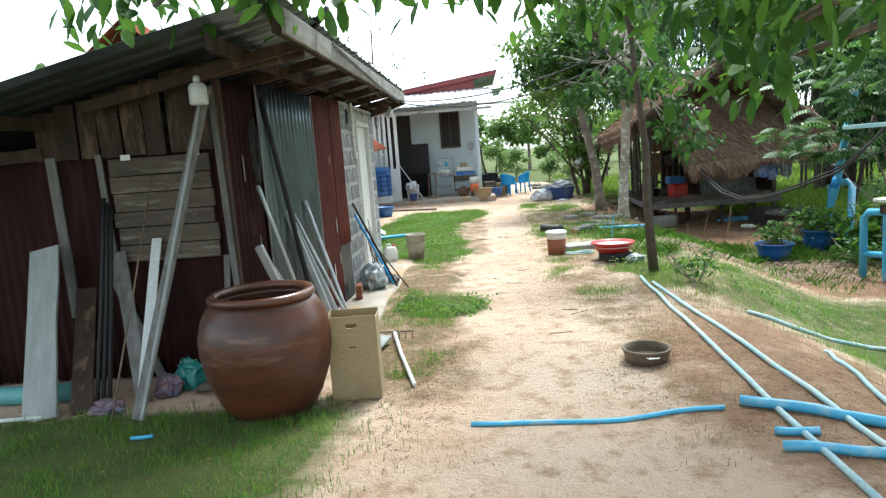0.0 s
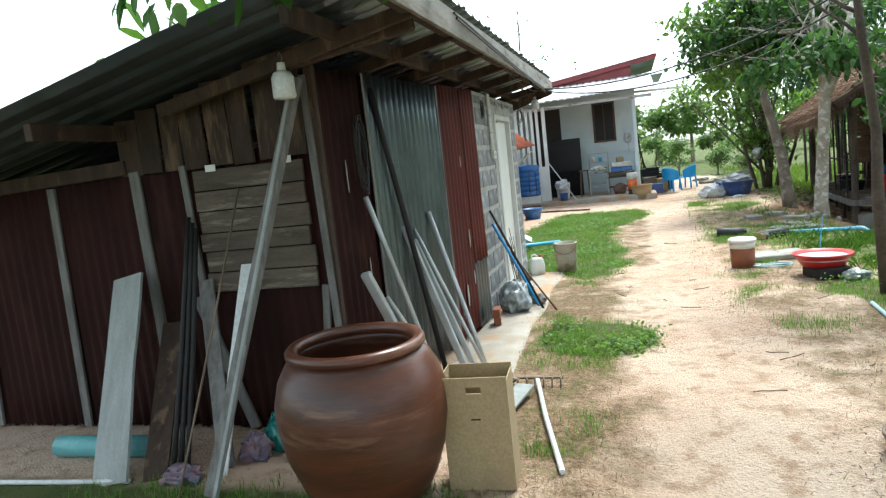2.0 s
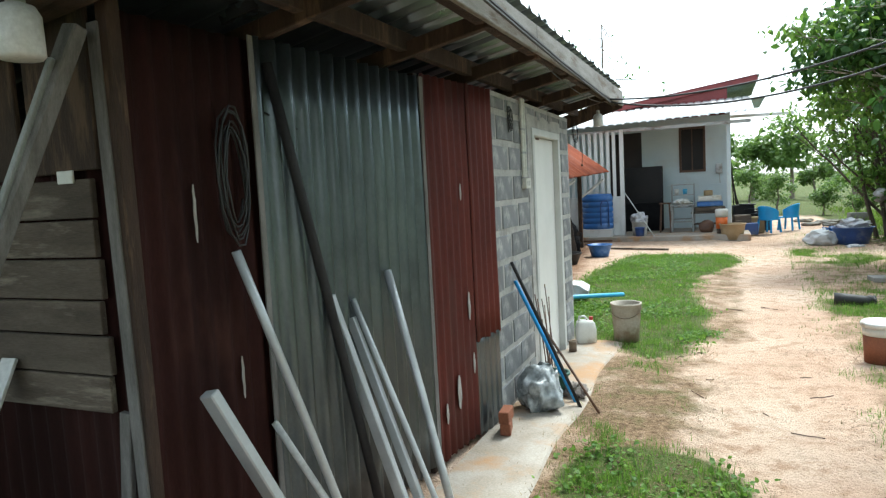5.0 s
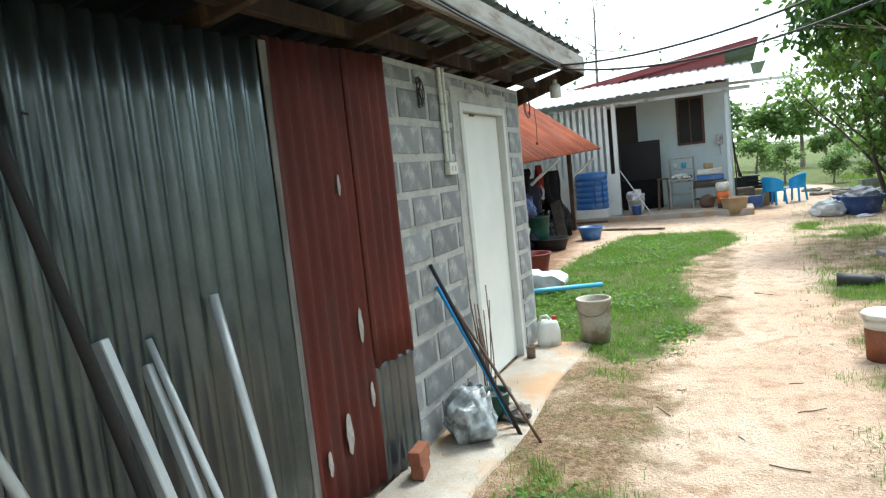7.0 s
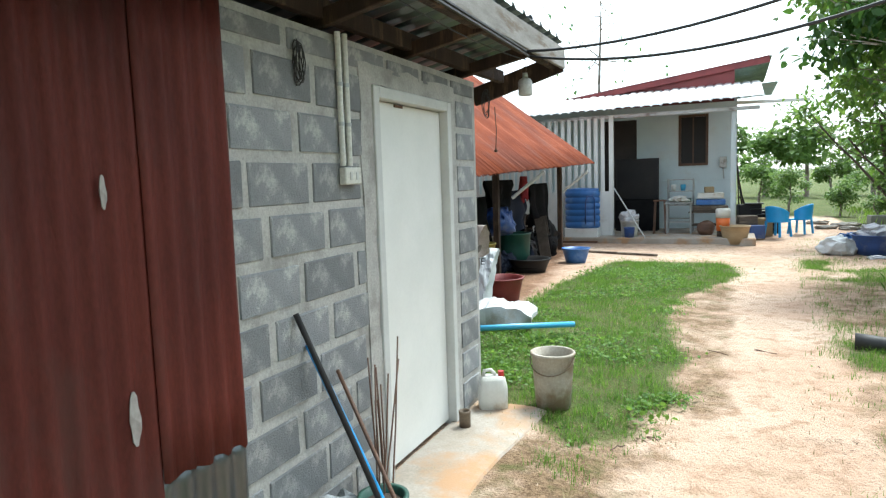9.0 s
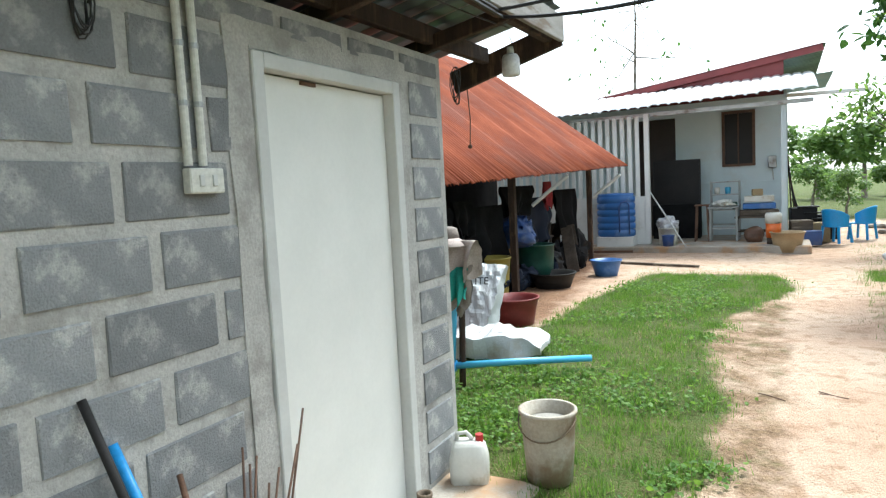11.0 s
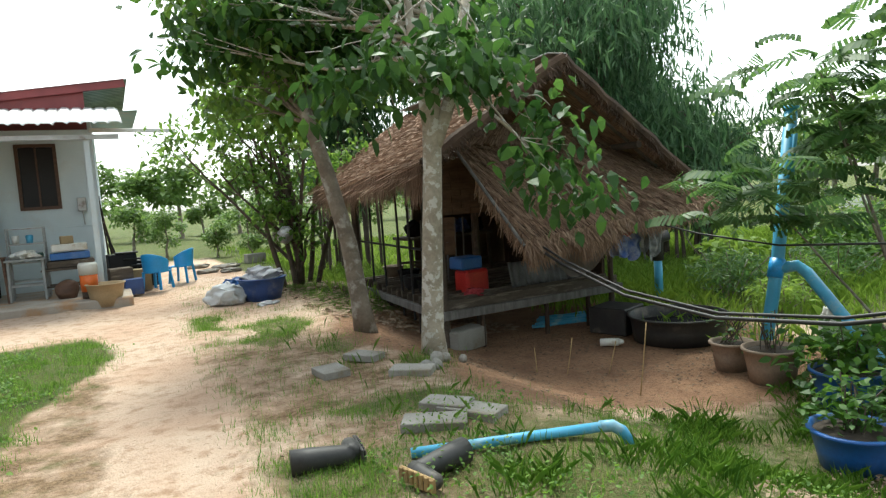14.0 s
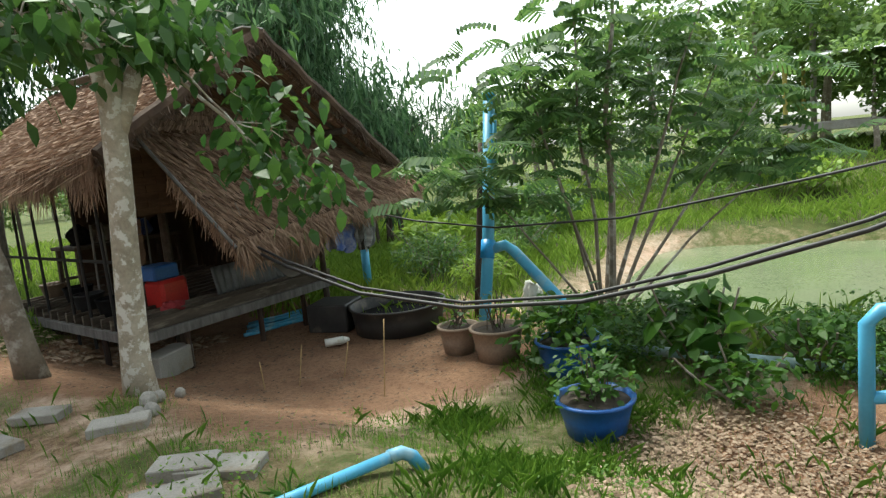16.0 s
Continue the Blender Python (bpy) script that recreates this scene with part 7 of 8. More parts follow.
def hung(name, at, w, h, material, label, seed, rz=0.0, depth=0.09):
    """A cloth hung over a pole: folded, thick, drooping at its hem."""
    bm = B()
    nx, nz = 22, 22
    grid = []
    for k in range(2):
        g = []
        for j in range(nz + 1):
            row = []
            for i in range(nx + 1):
                u, v = i / nx - 0.5, j / nz
                fold = depth * (math.sin(u * 13 + seed) * 0.35 + noise.noise((u * 4, v * 2, seed)) * 0.8) * (0.25 + v)
                y = (0.05 + fold) * (1 if k == 0 else -1) * (0.25 + 0.75 * min(1, v * 4))
                row.append(bm.verts.new((u * w * (1 - 0.25 * v + 0.2 * noise.noise((v * 3, seed, 0))), y, -v * h * (0.8 + 0.35 * noise.noise((u * 3, k * 4, seed))))))
            g.append(row)
        grid.append(g)
    for k in range(2):
        for j in range(nz):
            for i in range(nx):
                q = (grid[k][j][i], grid[k][j][i + 1], grid[k][j + 1][i + 1], grid[k][j + 1][i])
                bm.faces.new(q if k else q[::-1])
    for i in range(nx):
        bm.faces.new((grid[0][0][i], grid[0][0][i + 1], grid[1][0][i + 1], grid[1][0][i]))
    bmesh.ops.remove_doubles(bm, verts=bm.verts[:], dist=0.0005)
    return solo(name, bm, M[material], at, rz, label, "cloth", "", "", True)


hung("work_shirt", (-0.60, 11.02, 1.06), 0.34, 0.55, "cloth_grey", "grey-brown work shirt hung on the standpipe", 3, 20)
hung("work_shirt", (-0.54, 10.99, 1.13), 0.38, 0.36, "cloth_pale", "pale pink shirt draped over the standpipe", 8, -15, 0.13)
hung("cloth", (-0.53, 10.95, 0.94), 0.15, 0.28, "cloth_green", "turquoise cloth hung on the standpipe", 5, 10)


def build_hat(at):
    h = thing("hat", at, 25, "grey cloth sun hat hung on top of the standpipe", "hat")
    bm = B()
    lathe(bm, [(0.0, 0.10), (0.05, 0.098), (0.08, 0.085), (0.09, 0.05), (0.095, 0.015)], 24, 0.05, 3)
    part("crown", bm, M["cloth_grey"], h, "", True)
    bm = B()
    lathe(bm, [(0.095, 0.016), (0.12, 0.0), (0.17, -0.035), (0.168, -0.043), (0.12, -0.01), (0.094, 0.006)], 28, 0.06, 5)
    part("brim", bm, M["cloth_pale"], h, "drooping faded brim", True)


build_hat((-0.62, 10.98, 1.13))


def build_drum(at):
    d = thing("oil_drum", at, 0, "rusty orange-brown steel drum beside the standpipe", "drum")
    bm = B()
    lathe(bm, [(0.0, 0.0), (0.28, 0.0), (0.285, 0.02), (0.28, 0.04), (0.28, 0.26), (0.29, 0.28), (0.28, 0.30), (0.28, 0.52), (0.29, 0.54), (0.28, 0.56), (0.272, 0.56), (0.272, 0.06), (0.0, 0.06)], 36, 0.015, 2)
    part("shell", bm, M["rustroof"], d, "", True)


build_drum((-1.42, 11.78, 0.0))


def build_sack(at, size, rz, tilt, label, seed, words=False):
    s = thing("sack", at, rz, label, "sack", "white woven sacks")
    bm = B()
    box(bm, (0, 0, 0), size)
    bmesh.ops.subdivide_edges(bm, edges=bm.edges[:], cuts=17, use_grid_fill=True)
    for v in bm.verts:
        e = 1 - (abs(v.co.x) / (size[0] / 2)) ** 4 * 0.75
        v.co.z *= e
        v.co.z += 0.025 * noise.noise(v.co * 5 + Vector((seed, 0, 0))) - 0.055 * abs(noise.noise(v.co * 9 + Vector((seed, 4, 0)))) + 0.02 * noise.noise(v.co * 21 + Vector((0, seed, 0)))
        v.co.y += 0.07 * noise.noise(v.co * 4 + Vector((0, seed, 3)))
    bmesh.ops.rotate(bm, verts=bm.verts[:], cent=(0, 0, 0), matrix=Matrix.Rotation(radians(tilt), 3, "Y"))
    low = min(v.co.z for v in bm.verts)
    bmesh.ops.translate(bm, verts=bm.verts[:], vec=(0, 0, -low))
    part("bag", bm, M["sack"], s)
    return s


build_sack((-0.72, 11.98, 0.0), (0.92, 0.44, 0.20), 8, 0, "full white woven sack lying in the grass", 2)
build_sack((-1.12, 12.6, 0.0), (0.80, 0.42, 0.16), 80, -62, "white woven sack standing against the basket", 5)
# printed letters on the standing sack
txt = bpy.data.curves.new("lettering", "FONT")
txt.body, txt.size, txt.extrude = "ITE", 0.10, 0.001
txt.materials.append(M["dark"])
let = new("lettering", txt)
let.matrix_basis = look((-0.78, 12.36, 0.56), (-0.50, 11.4, 0.30)) @ pose(0, 0, 0, 0, 0, 180 + 180)
let.matrix_basis = Matrix.Translation((-1.02, 12.29, 0.60)) @ pose(0, 0, 0, 72, 0, 12)
tagged(let, "dark printed letters on the white sack", "lettering")

open_pot("tub", (-1.08, 13.38, 0.0), 0.22, 0.28, 0.30, "dullred", "large dull red plastic tub on the soil", "tub", "dark", 0.3, 32, 0.014)
open_pot("basket", (-1.75, 14.35, 0.0), 0.2, 0.26, 0.62, "yellow_plastic", "tall faded yellow woven basket", "basket", "dark", 0.6, 24, 0.012)
open_pot("basin", (-1.46, 15.95, 0.0), 0.25, 0.33, 0.22, "blacksteel", "black rubber basin on the soil", "basin", "dark", 0.5, 28, 0.012)
open_pot("bin", (-1.85, 16.3, 0.0), 0.26, 0.3, 0.6, "green_plastic", "dark green plastic bin under the shelter", "bin", "dark", 0.7, 28, 0.012)
open_pot("basket", (-0.98, 17.2, 0.0), 0.17, 0.24, 0.26, "blue_tank", "blue plastic basket tipped on the soil", "basket", "cloth_white", 0.4, 24, 0.012)
open_pot("drum", (-1.30, 10.95, 0.0), 0.3, 0.3, 0.62, "rustroof", "rusted brown metal drum beside the shed", "drum", "dark", 0.8, 32, 0.01)
lump("wrapped_parcel", (-1.9, 15.6, 0.62), (0.3, 0.25, 0.28), "navy_plastic", "dark blue bundled cover on the shelf", "bundle", 4, 0.3)


def build_bench(at, size, material, label, name="bench", category="bench", rz=0, group="", clutter=0):
    w, d, h = size
    b = thing(name, at, rz, label, category, group)
    bm = B()
    span(bm, (-w / 2, -d / 2, h - 0.035), (w / 2, d / 2, h), 0.005)
    part("top", bm, M[material], b)
    for sx in (-1, 1):
        for sy in (-1, 1):
            bm = B()
            beam(bm, (sx * (w / 2 - 0.04), sy * (d / 2 - 0.04), 0), (sx * (w / 2 - 0.05), sy * (d / 2 - 0.05), h - 0.035), 0.04, 0.04, 0.004)
            part("leg", bm, M[material], b)
    for sy in (-1, 1):
        bm = B()
        span(bm, (-w / 2 + 0.06, sy * (d / 2 - 0.05) - 0.012, h * 0.35), (w / 2 - 0.06, sy * (d / 2 - 0.05) + 0.012, h * 0.35 + 0.03))
        part("stretcher", bm, M[material], b)
    return b


for i, (x, y, w, d, h) in enumerate(((-2.9, 12.6, 1.3, 0.7, 0.75), (-2.7, 15.0, 1.2, 0.6, 0.8), (-2.3, 17.2, 1.2, 0.55, 0.62), (-3.4, 17.9, 1.0, 0.6, 0.9))):
    build_bench((x, y, 0), (w, d, h), "barkdark", "dark wooden kitchen table", "table", "table", 90, "kitchen tables")
    rr = random.Random(i)
    for k in range(4):
        px, py = x + rr.uniform(-d / 2 + 0.1, d / 2 - 0.1), y + rr.uniform(-w / 2 + 0.1, w / 2 - 0.1)
        open_pot("cooking_pot", (px, py, h), 0.09 + 0.05 * rr.random(), 0.11 + 0.06 * rr.random(), 0.12 + 0.12 * rr.random(), rr.choice(["blacksteel", "dark", "panrust", "blacksteel"]), "dark cooking pot on the kitchen table", "pot", "dark", 0.6, 18, 0.006, "cooking pots")
# the near-black cloths carry the shelter's shade in their colour
for y, z, m, lab, wd in ((12.4, 1.25, "cloth_white", "small white cloth hanging under the shelter", 0.2), (14.0, 1.35, "dark", "cloth hanging under the shelter, coloured near-black for shade", 0.4), (17.3, 1.55, "cloth_red", "red cloth hanging at the shelter edge", 0.22), (15.9, 1.5, "dark", "added tarpaulin under the shelter, coloured near-black for shade", 0.9), (13.2, 1.3, "dark", "added tarpaulin under the shelter, coloured near-black for shade", 0.7)):
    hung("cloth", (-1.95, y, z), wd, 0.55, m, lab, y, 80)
# large tarpaulins added to darken the kitchen, shade put into their colour
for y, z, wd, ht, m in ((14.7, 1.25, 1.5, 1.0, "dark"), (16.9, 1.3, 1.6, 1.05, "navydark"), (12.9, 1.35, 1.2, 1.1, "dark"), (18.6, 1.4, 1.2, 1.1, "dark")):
    hung("tarpaulin", (-2.05, y, z), wd, ht, m, "tarpaulin added over the kitchen clutter, coloured dark for shade", y, 88, 0.16)
# clutter lumps coloured near-black for the shade under the roof
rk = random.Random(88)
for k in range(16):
    lump("heaped_cover", (-1.75 - rk.uniform(0, 0.35), 12.6 + 0.42 * k, 0.0), (0.18 + rk.uniform(0, 0.1), 0.2 + rk.uniform(0, 0.1), rk.uniform(0.2, 0.5)), rk.choice(["dark", "navydark", "blacksteel", "dark"]), "bundled clutter under the shelter, coloured near-black for shade", "clutter", k + 80, 0.35, "clutter under the shelter")
# screen added so that the kitchen reads unlit, shade in its colour
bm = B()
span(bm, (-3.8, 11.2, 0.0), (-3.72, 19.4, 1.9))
solo("screen", bm, M["dark"], (0, 0, 0), 0, "added board screen behind the kitchen, coloured near-black for shade", "screen")
for x, y, z in ((-2.2, 18.6, 0.0), (-1.7, 18.0, 0.0), (-1.6, 17.5, 0)):
    leaning("board", (x, y, z), (x - 0.2, y + 0.3, 0.75), 0.2, 0.02, "barkdark", "dark board leaning under the shelter", "board", "boards in the shelter")
leaning("timber", (-1.5, 18.9, 0.02), (0.3, 18.2, 0.03), 0.05, 0.04, "oldwood", "long pole lying on the soil", "timber")
leaning("timber", (-2.6, 20.3, 0.05), (-1.2, 20.4, 0.05), 0.06, 0.05, "brownwood", "brown timber lying by the porch edge", "timber")

# ---------------------------------------------------------------- porch
PZ = 0.13


def build_tank():
    t = thing("water_tank", (-1.62, 20.83, 0.33), 0, "ribbed blue plastic water tank on its stand by the wall", "tank")
    bm = B()
    prof = [(0.0, 0.0), (0.36, 0.0)]
    for k in range(6):
        z = 0.03 + 0.14 * k
        prof += [(0.40, z), (0.40, z + 0.10), (0.375, z + 0.115), (0.375, z + 0.125)]
    prof += [(0.38, 0.9), (0.0, 0.92)]
    lathe(bm, prof, 36)
    for v in bm.verts:
        v.co.y *= 0.55
    part("body", bm, M["blue_tank"], t, "", True)
    bm = B()
    pipe(bm, [(0.12, -0.24, 0.1), (0.12, -0.245, 0.62), (0.16, -0.24, 0.72), (0.26, -0.2, 0.74), (0.31, -0.18, 0.66), (0.31, -0.18, 0.05)], 0.014, 8)
    part("hose", bm, M["navy_plastic"], t, "dark blue hose", True)
    bm = B()
    span(bm, (-0.38, -0.2, -0.33), (0.38, 0.2, 0.0), 0.01)
    part("stand", bm, M["whitepaint"], t, "white block stand")


build_tank()


def build_tv():
    t = thing("television", (-0.62, 22.55, PZ), 0, "large black flat television standing on a dark cabinet", "television")
    bm = B()
    box(bm, (0, 0, 1.27), (1.02, 0.06, 1.0), None, 0.01)
    part("casing", bm, M["blacksteel"], t)
    bm = B()
    box(bm, (0, -0.033, 1.27), (0.96, 0.006, 0.94))
    part("screen", bm, M["glassdark"], t)
    bm = B()
    box(bm, (0, 0.0, 0.385), (1.0, 0.4, 0.77), None, 0.01)
    part("cabinet", bm, M["dark"], t)


build_tv()
cr = open_pot("storage_crate", (-0.58, 20.95, PZ), 0.22, 0.25, 0.36, "white_plastic", "white plastic tub heaped with clothes", "crate", "cloth_white", 0.85, 4, 0.012, "", None, 0.0)
cr.rotation_euler = (0, 0, radians(45))
lump("laundry", (-0.58, 20.95, PZ + 0.31), (0.2, 0.17, 0.17), "cloth_white", "pile of grey and white clothes in the tub", "clothes", 5, 0.4)
open_pot("pail", (-0.55, 20.66, 0.13), 0.1, 0.12, 0.22, "navy_plastic", "navy blue plastic pail before the crate", "pail", "dark", 0.5, 20, 0.008)
rod("mop", (-0.2, 20.55, 0.13), (-0.95, 21.0, 1.25), 0.013, "whiteplank", "white-handled mop leaning on the post", "mop")


def build_stool(at, h, w, material, label, group=""):
    s = thing("stool", at, 0, label, "stool", group)
    bm = B()
    span(bm, (-w / 2, -w / 2, h - 0.03), (w / 2, w / 2, h), 0.006)
    part("seat", bm, M[material], s)
    for sx in (-1, 1):
        for sy in (-1, 1):
            bm = B()
            beam(bm, (sx * w * 0.48, sy * w * 0.48, 0), (sx * w * 0.36, sy * w * 0.36, h - 0.03), 0.03, 0.03, 0.003)
            part("leg", bm, M[material], s)
    for sx in (-1, 1):
        bm = B()
        span(bm, (sx * w * 0.43 - 0.01, -w * 0.4, h * 0.35), (sx * w * 0.43 + 0.01, w * 0.4, h * 0.35 + 0.025))
        part("rung", bm, M[material], s)


build_stool((0.0, 21.7, PZ), 0.78, 0.28, "brownwood", "tall brown wooden stool on the porch")
build_bench((0.42, 21.75, PZ), (0.6, 0.42, 0.72), "greyplank", "small pale table cluttered with kitchen things", "table", "table")
rk = thing("dish_rack", (0.42, 22.2, PZ), 0, "pale metal dish rack standing on the porch", "rack")
for sx in (-0.28, 0.28):
    for sy in (-0.15, 0.15):
        bm = B()
        tube(bm, (sx, sy, 0), (sx, sy, 1.25), 0.014, None, 8)
        part("upright", bm, M["steel"], rk)
for z in (0.3, 0.62, 0.95, 1.22):
    bm = B()
    span(bm, (-0.29, -0.16, z), (0.29, 0.16, z + 0.02), 0.002)
    part("shelf", bm, M["steel"], rk)
for k, (dx, z, m) in enumerate(((-0.16, 0.97, "white_plastic"), (0.05, 0.97, "bluepvc"), (0.18, 0.64, "green_plastic"), (-0.1, 0.64, "steel"))):
    bm = B()
    lathe(bm, [(0, 0), (0.05, 0), (0.062, 0.12), (0.05, 0.15), (0, 0.15)], 16)
    solo("container", bm, M[m], (0.42 + dx, 22.2, PZ + z), 0, "small plastic container on the dish rack", "container", "containers on the rack", "", True)
lump("kitchen_things", (0.42, 21.72, PZ + 0.72), (0.2, 0.14, 0.09), "white_plastic", "pale bowls and cups heaped on the table", "dishes", 4, 0.4)
build_bench((1.05, 21.9, PZ), (0.85, 0.5, 0.5), "oldwood", "low weathered wooden bench on the porch", "bench", "bench")
for z, m, lab, w in ((0.50, "oldwood", "flat wooden crate stacked on the bench", 0.74), (0.64, "blue_tank", "blue plastic case stacked on the bench", 0.62), (0.79, "white_plastic", "white flat case stacked on the bench", 0.56)):
    bm = B()
    box(bm, (0, 0, 0.065), (w, 0.42, 0.12), None, 0.012)
    solo("case", bm, M[m], (1.08, 21.95, PZ + z), 3, lab, "case", "cases on the bench")
bm = B()
box(bm, (0, 0, 0.07), (0.2, 0.16, 0.14), None, 0.01)
solo("carton", bm, M["cardboard"], (1.05, 21.95, PZ + 0.915), 10, "small brown carton on the cases", "box")
bm = B()
bmesh.ops.create_icosphere(bm, subdivisions=3, radius=0.2)
crumple(bm, 0.05, 4)
solo("tree_stump", bm, M["brownwood"], (1.0, 21.45, PZ + 0.12), 0, "dark root stump under the bench", "stump")


def build_cooler():
    c = thing("drinks_cooler", (1.36, 21.0, PZ), 0, "orange and white round drinks cooler", "cooler")
    bm = B()
    lathe(bm, [(0, 0.12), (0.13, 0.12), (0.14, 0.40), (0.0, 0.40)], 28)
    part("body", bm, M["orange_plastic"], c, "", True)
    bm = B()
    lathe(bm, [(0, 0.4), (0.145, 0.4), (0.15, 0.56), (0.13, 0.6), (0, 0.6)], 28)
    part("lid", bm, M["white_plastic"], c, "white lid", True)
    bm = B()
    lathe(bm, [(0, 0), (0.12, 0), (0.12, 0.12), (0, 0.12)], 20)
    part("base", bm, M["oldwood"], c, "", True)


build_cooler()
open_pot("planter", (1.60, 20.75, 0.0), 0.22, 0.29, 0.38, "tan_plastic", "tan round planter tub at the porch edge", "planter", "soil", 0.85, 36, 0.02)
mt = thing("electric_meter", (1.32, 23.16, 1.75), 0, "grey electric meter on the house wall", "meter")
bm = B()
box(bm, (0, -0.03, 0), (0.16, 0.1, 0.26), None, 0.012)
part("box", bm, M["steel"], mt)
bm = B()
tube(bm, (0, -0.03, -0.13), (0.02, -0.03, -0.4), 0.012, None, 8)
part("cable_pipe", bm, M["steel"], mt)
for x, y, w, d, h, m, lab in ((1.85, 22.2, 0.4, 0.35, 0.5, "oldwood", "grey wooden box stacked beside the porch"), (2.2, 22.6, 0.35, 0.3, 0.42, "cardboard", "brown carton beside the porch"),
                              (1.9, 23.0, 0.5, 0.4, 0.72, "blacksteel", "black storage box beside the porch"), (2.35, 23.3, 0.4, 0.3, 0.55, "blacksteel", "black storage box beside the porch"),
                              (2.05, 21.95, 0.32, 0.2, 0.3, "navy_plastic", "small dark crate on the ground")):
    bm = B()
    box(bm, (0, 0, h / 2), (w, d, h), None, 0.012)
    solo("storage_box", bm, M[m], (x, y, 0.0), 8, lab, "box", "boxes beside the porch")
for k in range(5):
    leaning("board", (1.72 + 0.1 * k, 23.4, 0.0), (1.62 + 0.02 * k, 23.35, 1.9 - 0.25 * k), 0.03, 0.1, "blacksteel" if k % 2 else "oldwood_v", "dark board leaning on the house corner", "board", "boards at the house corner")
for k in range(4):
    bm = B()
    box(bm, (0, 0, 0.02), (0.42, 0.3, 0.03), None, 0.008)
    solo("tray", bm, M["blacksteel"], (2.0 + 0.13 * k, 22.9, 0.72 - 0.13 * k), 5 * k, "black plastic tray in the stack", "tray", "black trays")


def build_chair(at, rz):
    c = thing("plastic_chair", at, rz, "bright blue moulded plastic garden chair on the path", "chair", "blue garden chairs")
    bm = B()
    box(bm, (0, 0, 0.34), (0.40, 0.38, 0.03), None, 0.01)
    part("seat", bm, M["blue_plastic"], c)
    bm = B()
    rows = []
    for j in range(9):
        z = 0.34 + 0.36 * j / 8
        row = []
        for s, rr in ((1, 0.0), (1, 0.018)):
            row.append([bm.verts.new((math.cos(a) * (0.23 + rr + 0.02 * j / 8), math.sin(a) * (0.21 + rr + 0.03 * j / 8), z - (0.16 * (abs(a - math.pi / 2) / 1.7) ** 2 if j > 4 else 0) * (j - 4) / 4)) for a in [math.pi / 2 + (k - 10) * 0.17 for k in range(21)]])
        rows.append(row)
    for j in range(8):
        for k in range(20):
            bm.faces.new((rows[j][1][k], rows[j][1][k + 1], rows[j + 1][1][k + 1], rows[j + 1][1][k]))
            bm.faces.new((rows[j][0][k + 1], rows[j][0][k], rows[j + 1][0][k], rows[j + 1][0][k + 1]))
    for k in range(20):
        bm.faces.new((rows[8][0][k], rows[8][1][k], rows[8][1][k + 1], rows[8][0][k + 1]))
    part("backrest", bm, M["blue_plastic"], c, "", True)
    for sx in (-1, 1):
        for sy in (-1, 1):
            bm = B()
            beam(bm, (sx * 0.2, sy * 0.19, 0), (sx * 0.17, sy * 0.16, 0.33), 0.05, 0.04, 0.006)
            part("leg", bm, M["blue_plastic"], c)
    return c


ch = build_chair((2.48, 22.2, 0.02), 140)
copy_thing(ch, pose(3.0, 23.0, 0.02, 0, 0, -120))

# laundry tub and bags at the foot of the dense tree
open_pot("tub", (3.82, 19.0, 0.0), 0.27, 0.36, 0.36, "navy_plastic", "large navy plastic tub full of washing", "tub", "cloth_white", 0.85, 36, 0.018)
lump("laundry", (3.82, 19.0, 0.29), (0.27, 0.25, 0.14), "cloth_white", "heap of white washing in the tub", "clothes", 14, 0.45)
lump("sack", (3.28, 19.0, 0.0), (0.32, 0.24, 0.2), "sack", "white plastic sack of washing on the ground", "sack", 15, 0.25)
lump("cloth", (3.5, 19.7, 0.0), (0.25, 0.2, 0.2), "blue_tank", "blue plastic bundle beside the tub", "bundle", 16, 0.4)
lump("cloth", (3.75, 18.35, 0.0), (0.16, 0.1, 0.04), "cloth_white", "white rag on the grass", "rag", 17, 0.4)
bm = B()
lathe(bm, [(0, -0.12), (0.1, -0.12), (0.14, 0), (0.1, 0.12), (0.03, 0.16), (0, 0.16)], 20)
solo("cooking_pot", bm, M["steel"], (4.45, 19.85, 0.95), 0, "dull metal pot hung on the tree stem", "pot", "", "", True, 25, 20)
bm = B()
box(bm, (0, 0, 0.12), (0.5, 0.3, 0.24), None, 0.01)
solo("block", bm, M["slab"], (5.1, 26.2, 0.0), 10, "concrete block at the field edge", "block")
for k in range(6):
    x, y = R.uniform(3.2, 4.6), R.uniform(24.0, 27.0)
    lump("rubble", (x, y, 0), (0.25, 0.15, 0.07), "slab", "grey rubble at the field edge", "rubble", k + 20, 0.3, "rubble")

# ---------------------------------------------------------------- things in and round the hut
HZ = 0.424
before = tops()
bx = thing("storage_box", (5.12, 14.55, HZ), 8, "red plastic box with a navy crate on top", "box")
bm = B()
box(bm, (0, 0, 0.13), (0.3, 0.24, 0.26), None, 0.03)
part("box", bm, M["red_plastic"], bx)
bm = B()
box(bm, (-0.03, 0.05, 0.325), (0.27, 0.24, 0.13), None, 0.015)
part("crate", bm, M["blue_tank"], bx, "navy plastic crate")
lump("wrapped_parcel", (4.98, 14.25, HZ), (0.1, 0.08, 0.07), "cloth_red", "small dark red bundle on the platform", "bundle", 31, 0.35)
for k, (x, y, m) in enumerate(((4.75, 15.2, "blacksteel"), (4.95, 15.8, "dark"), (5.0, 16.4, "panrust"), (4.7, 14.7, "dark"))):
    open_pot("cooking_pot", (x, y, HZ), 0.1, 0.13, 0.18, m, "dark pot on the hut platform", "pot", "dark", 0.6, 18, 0.006, "pots on the platform")
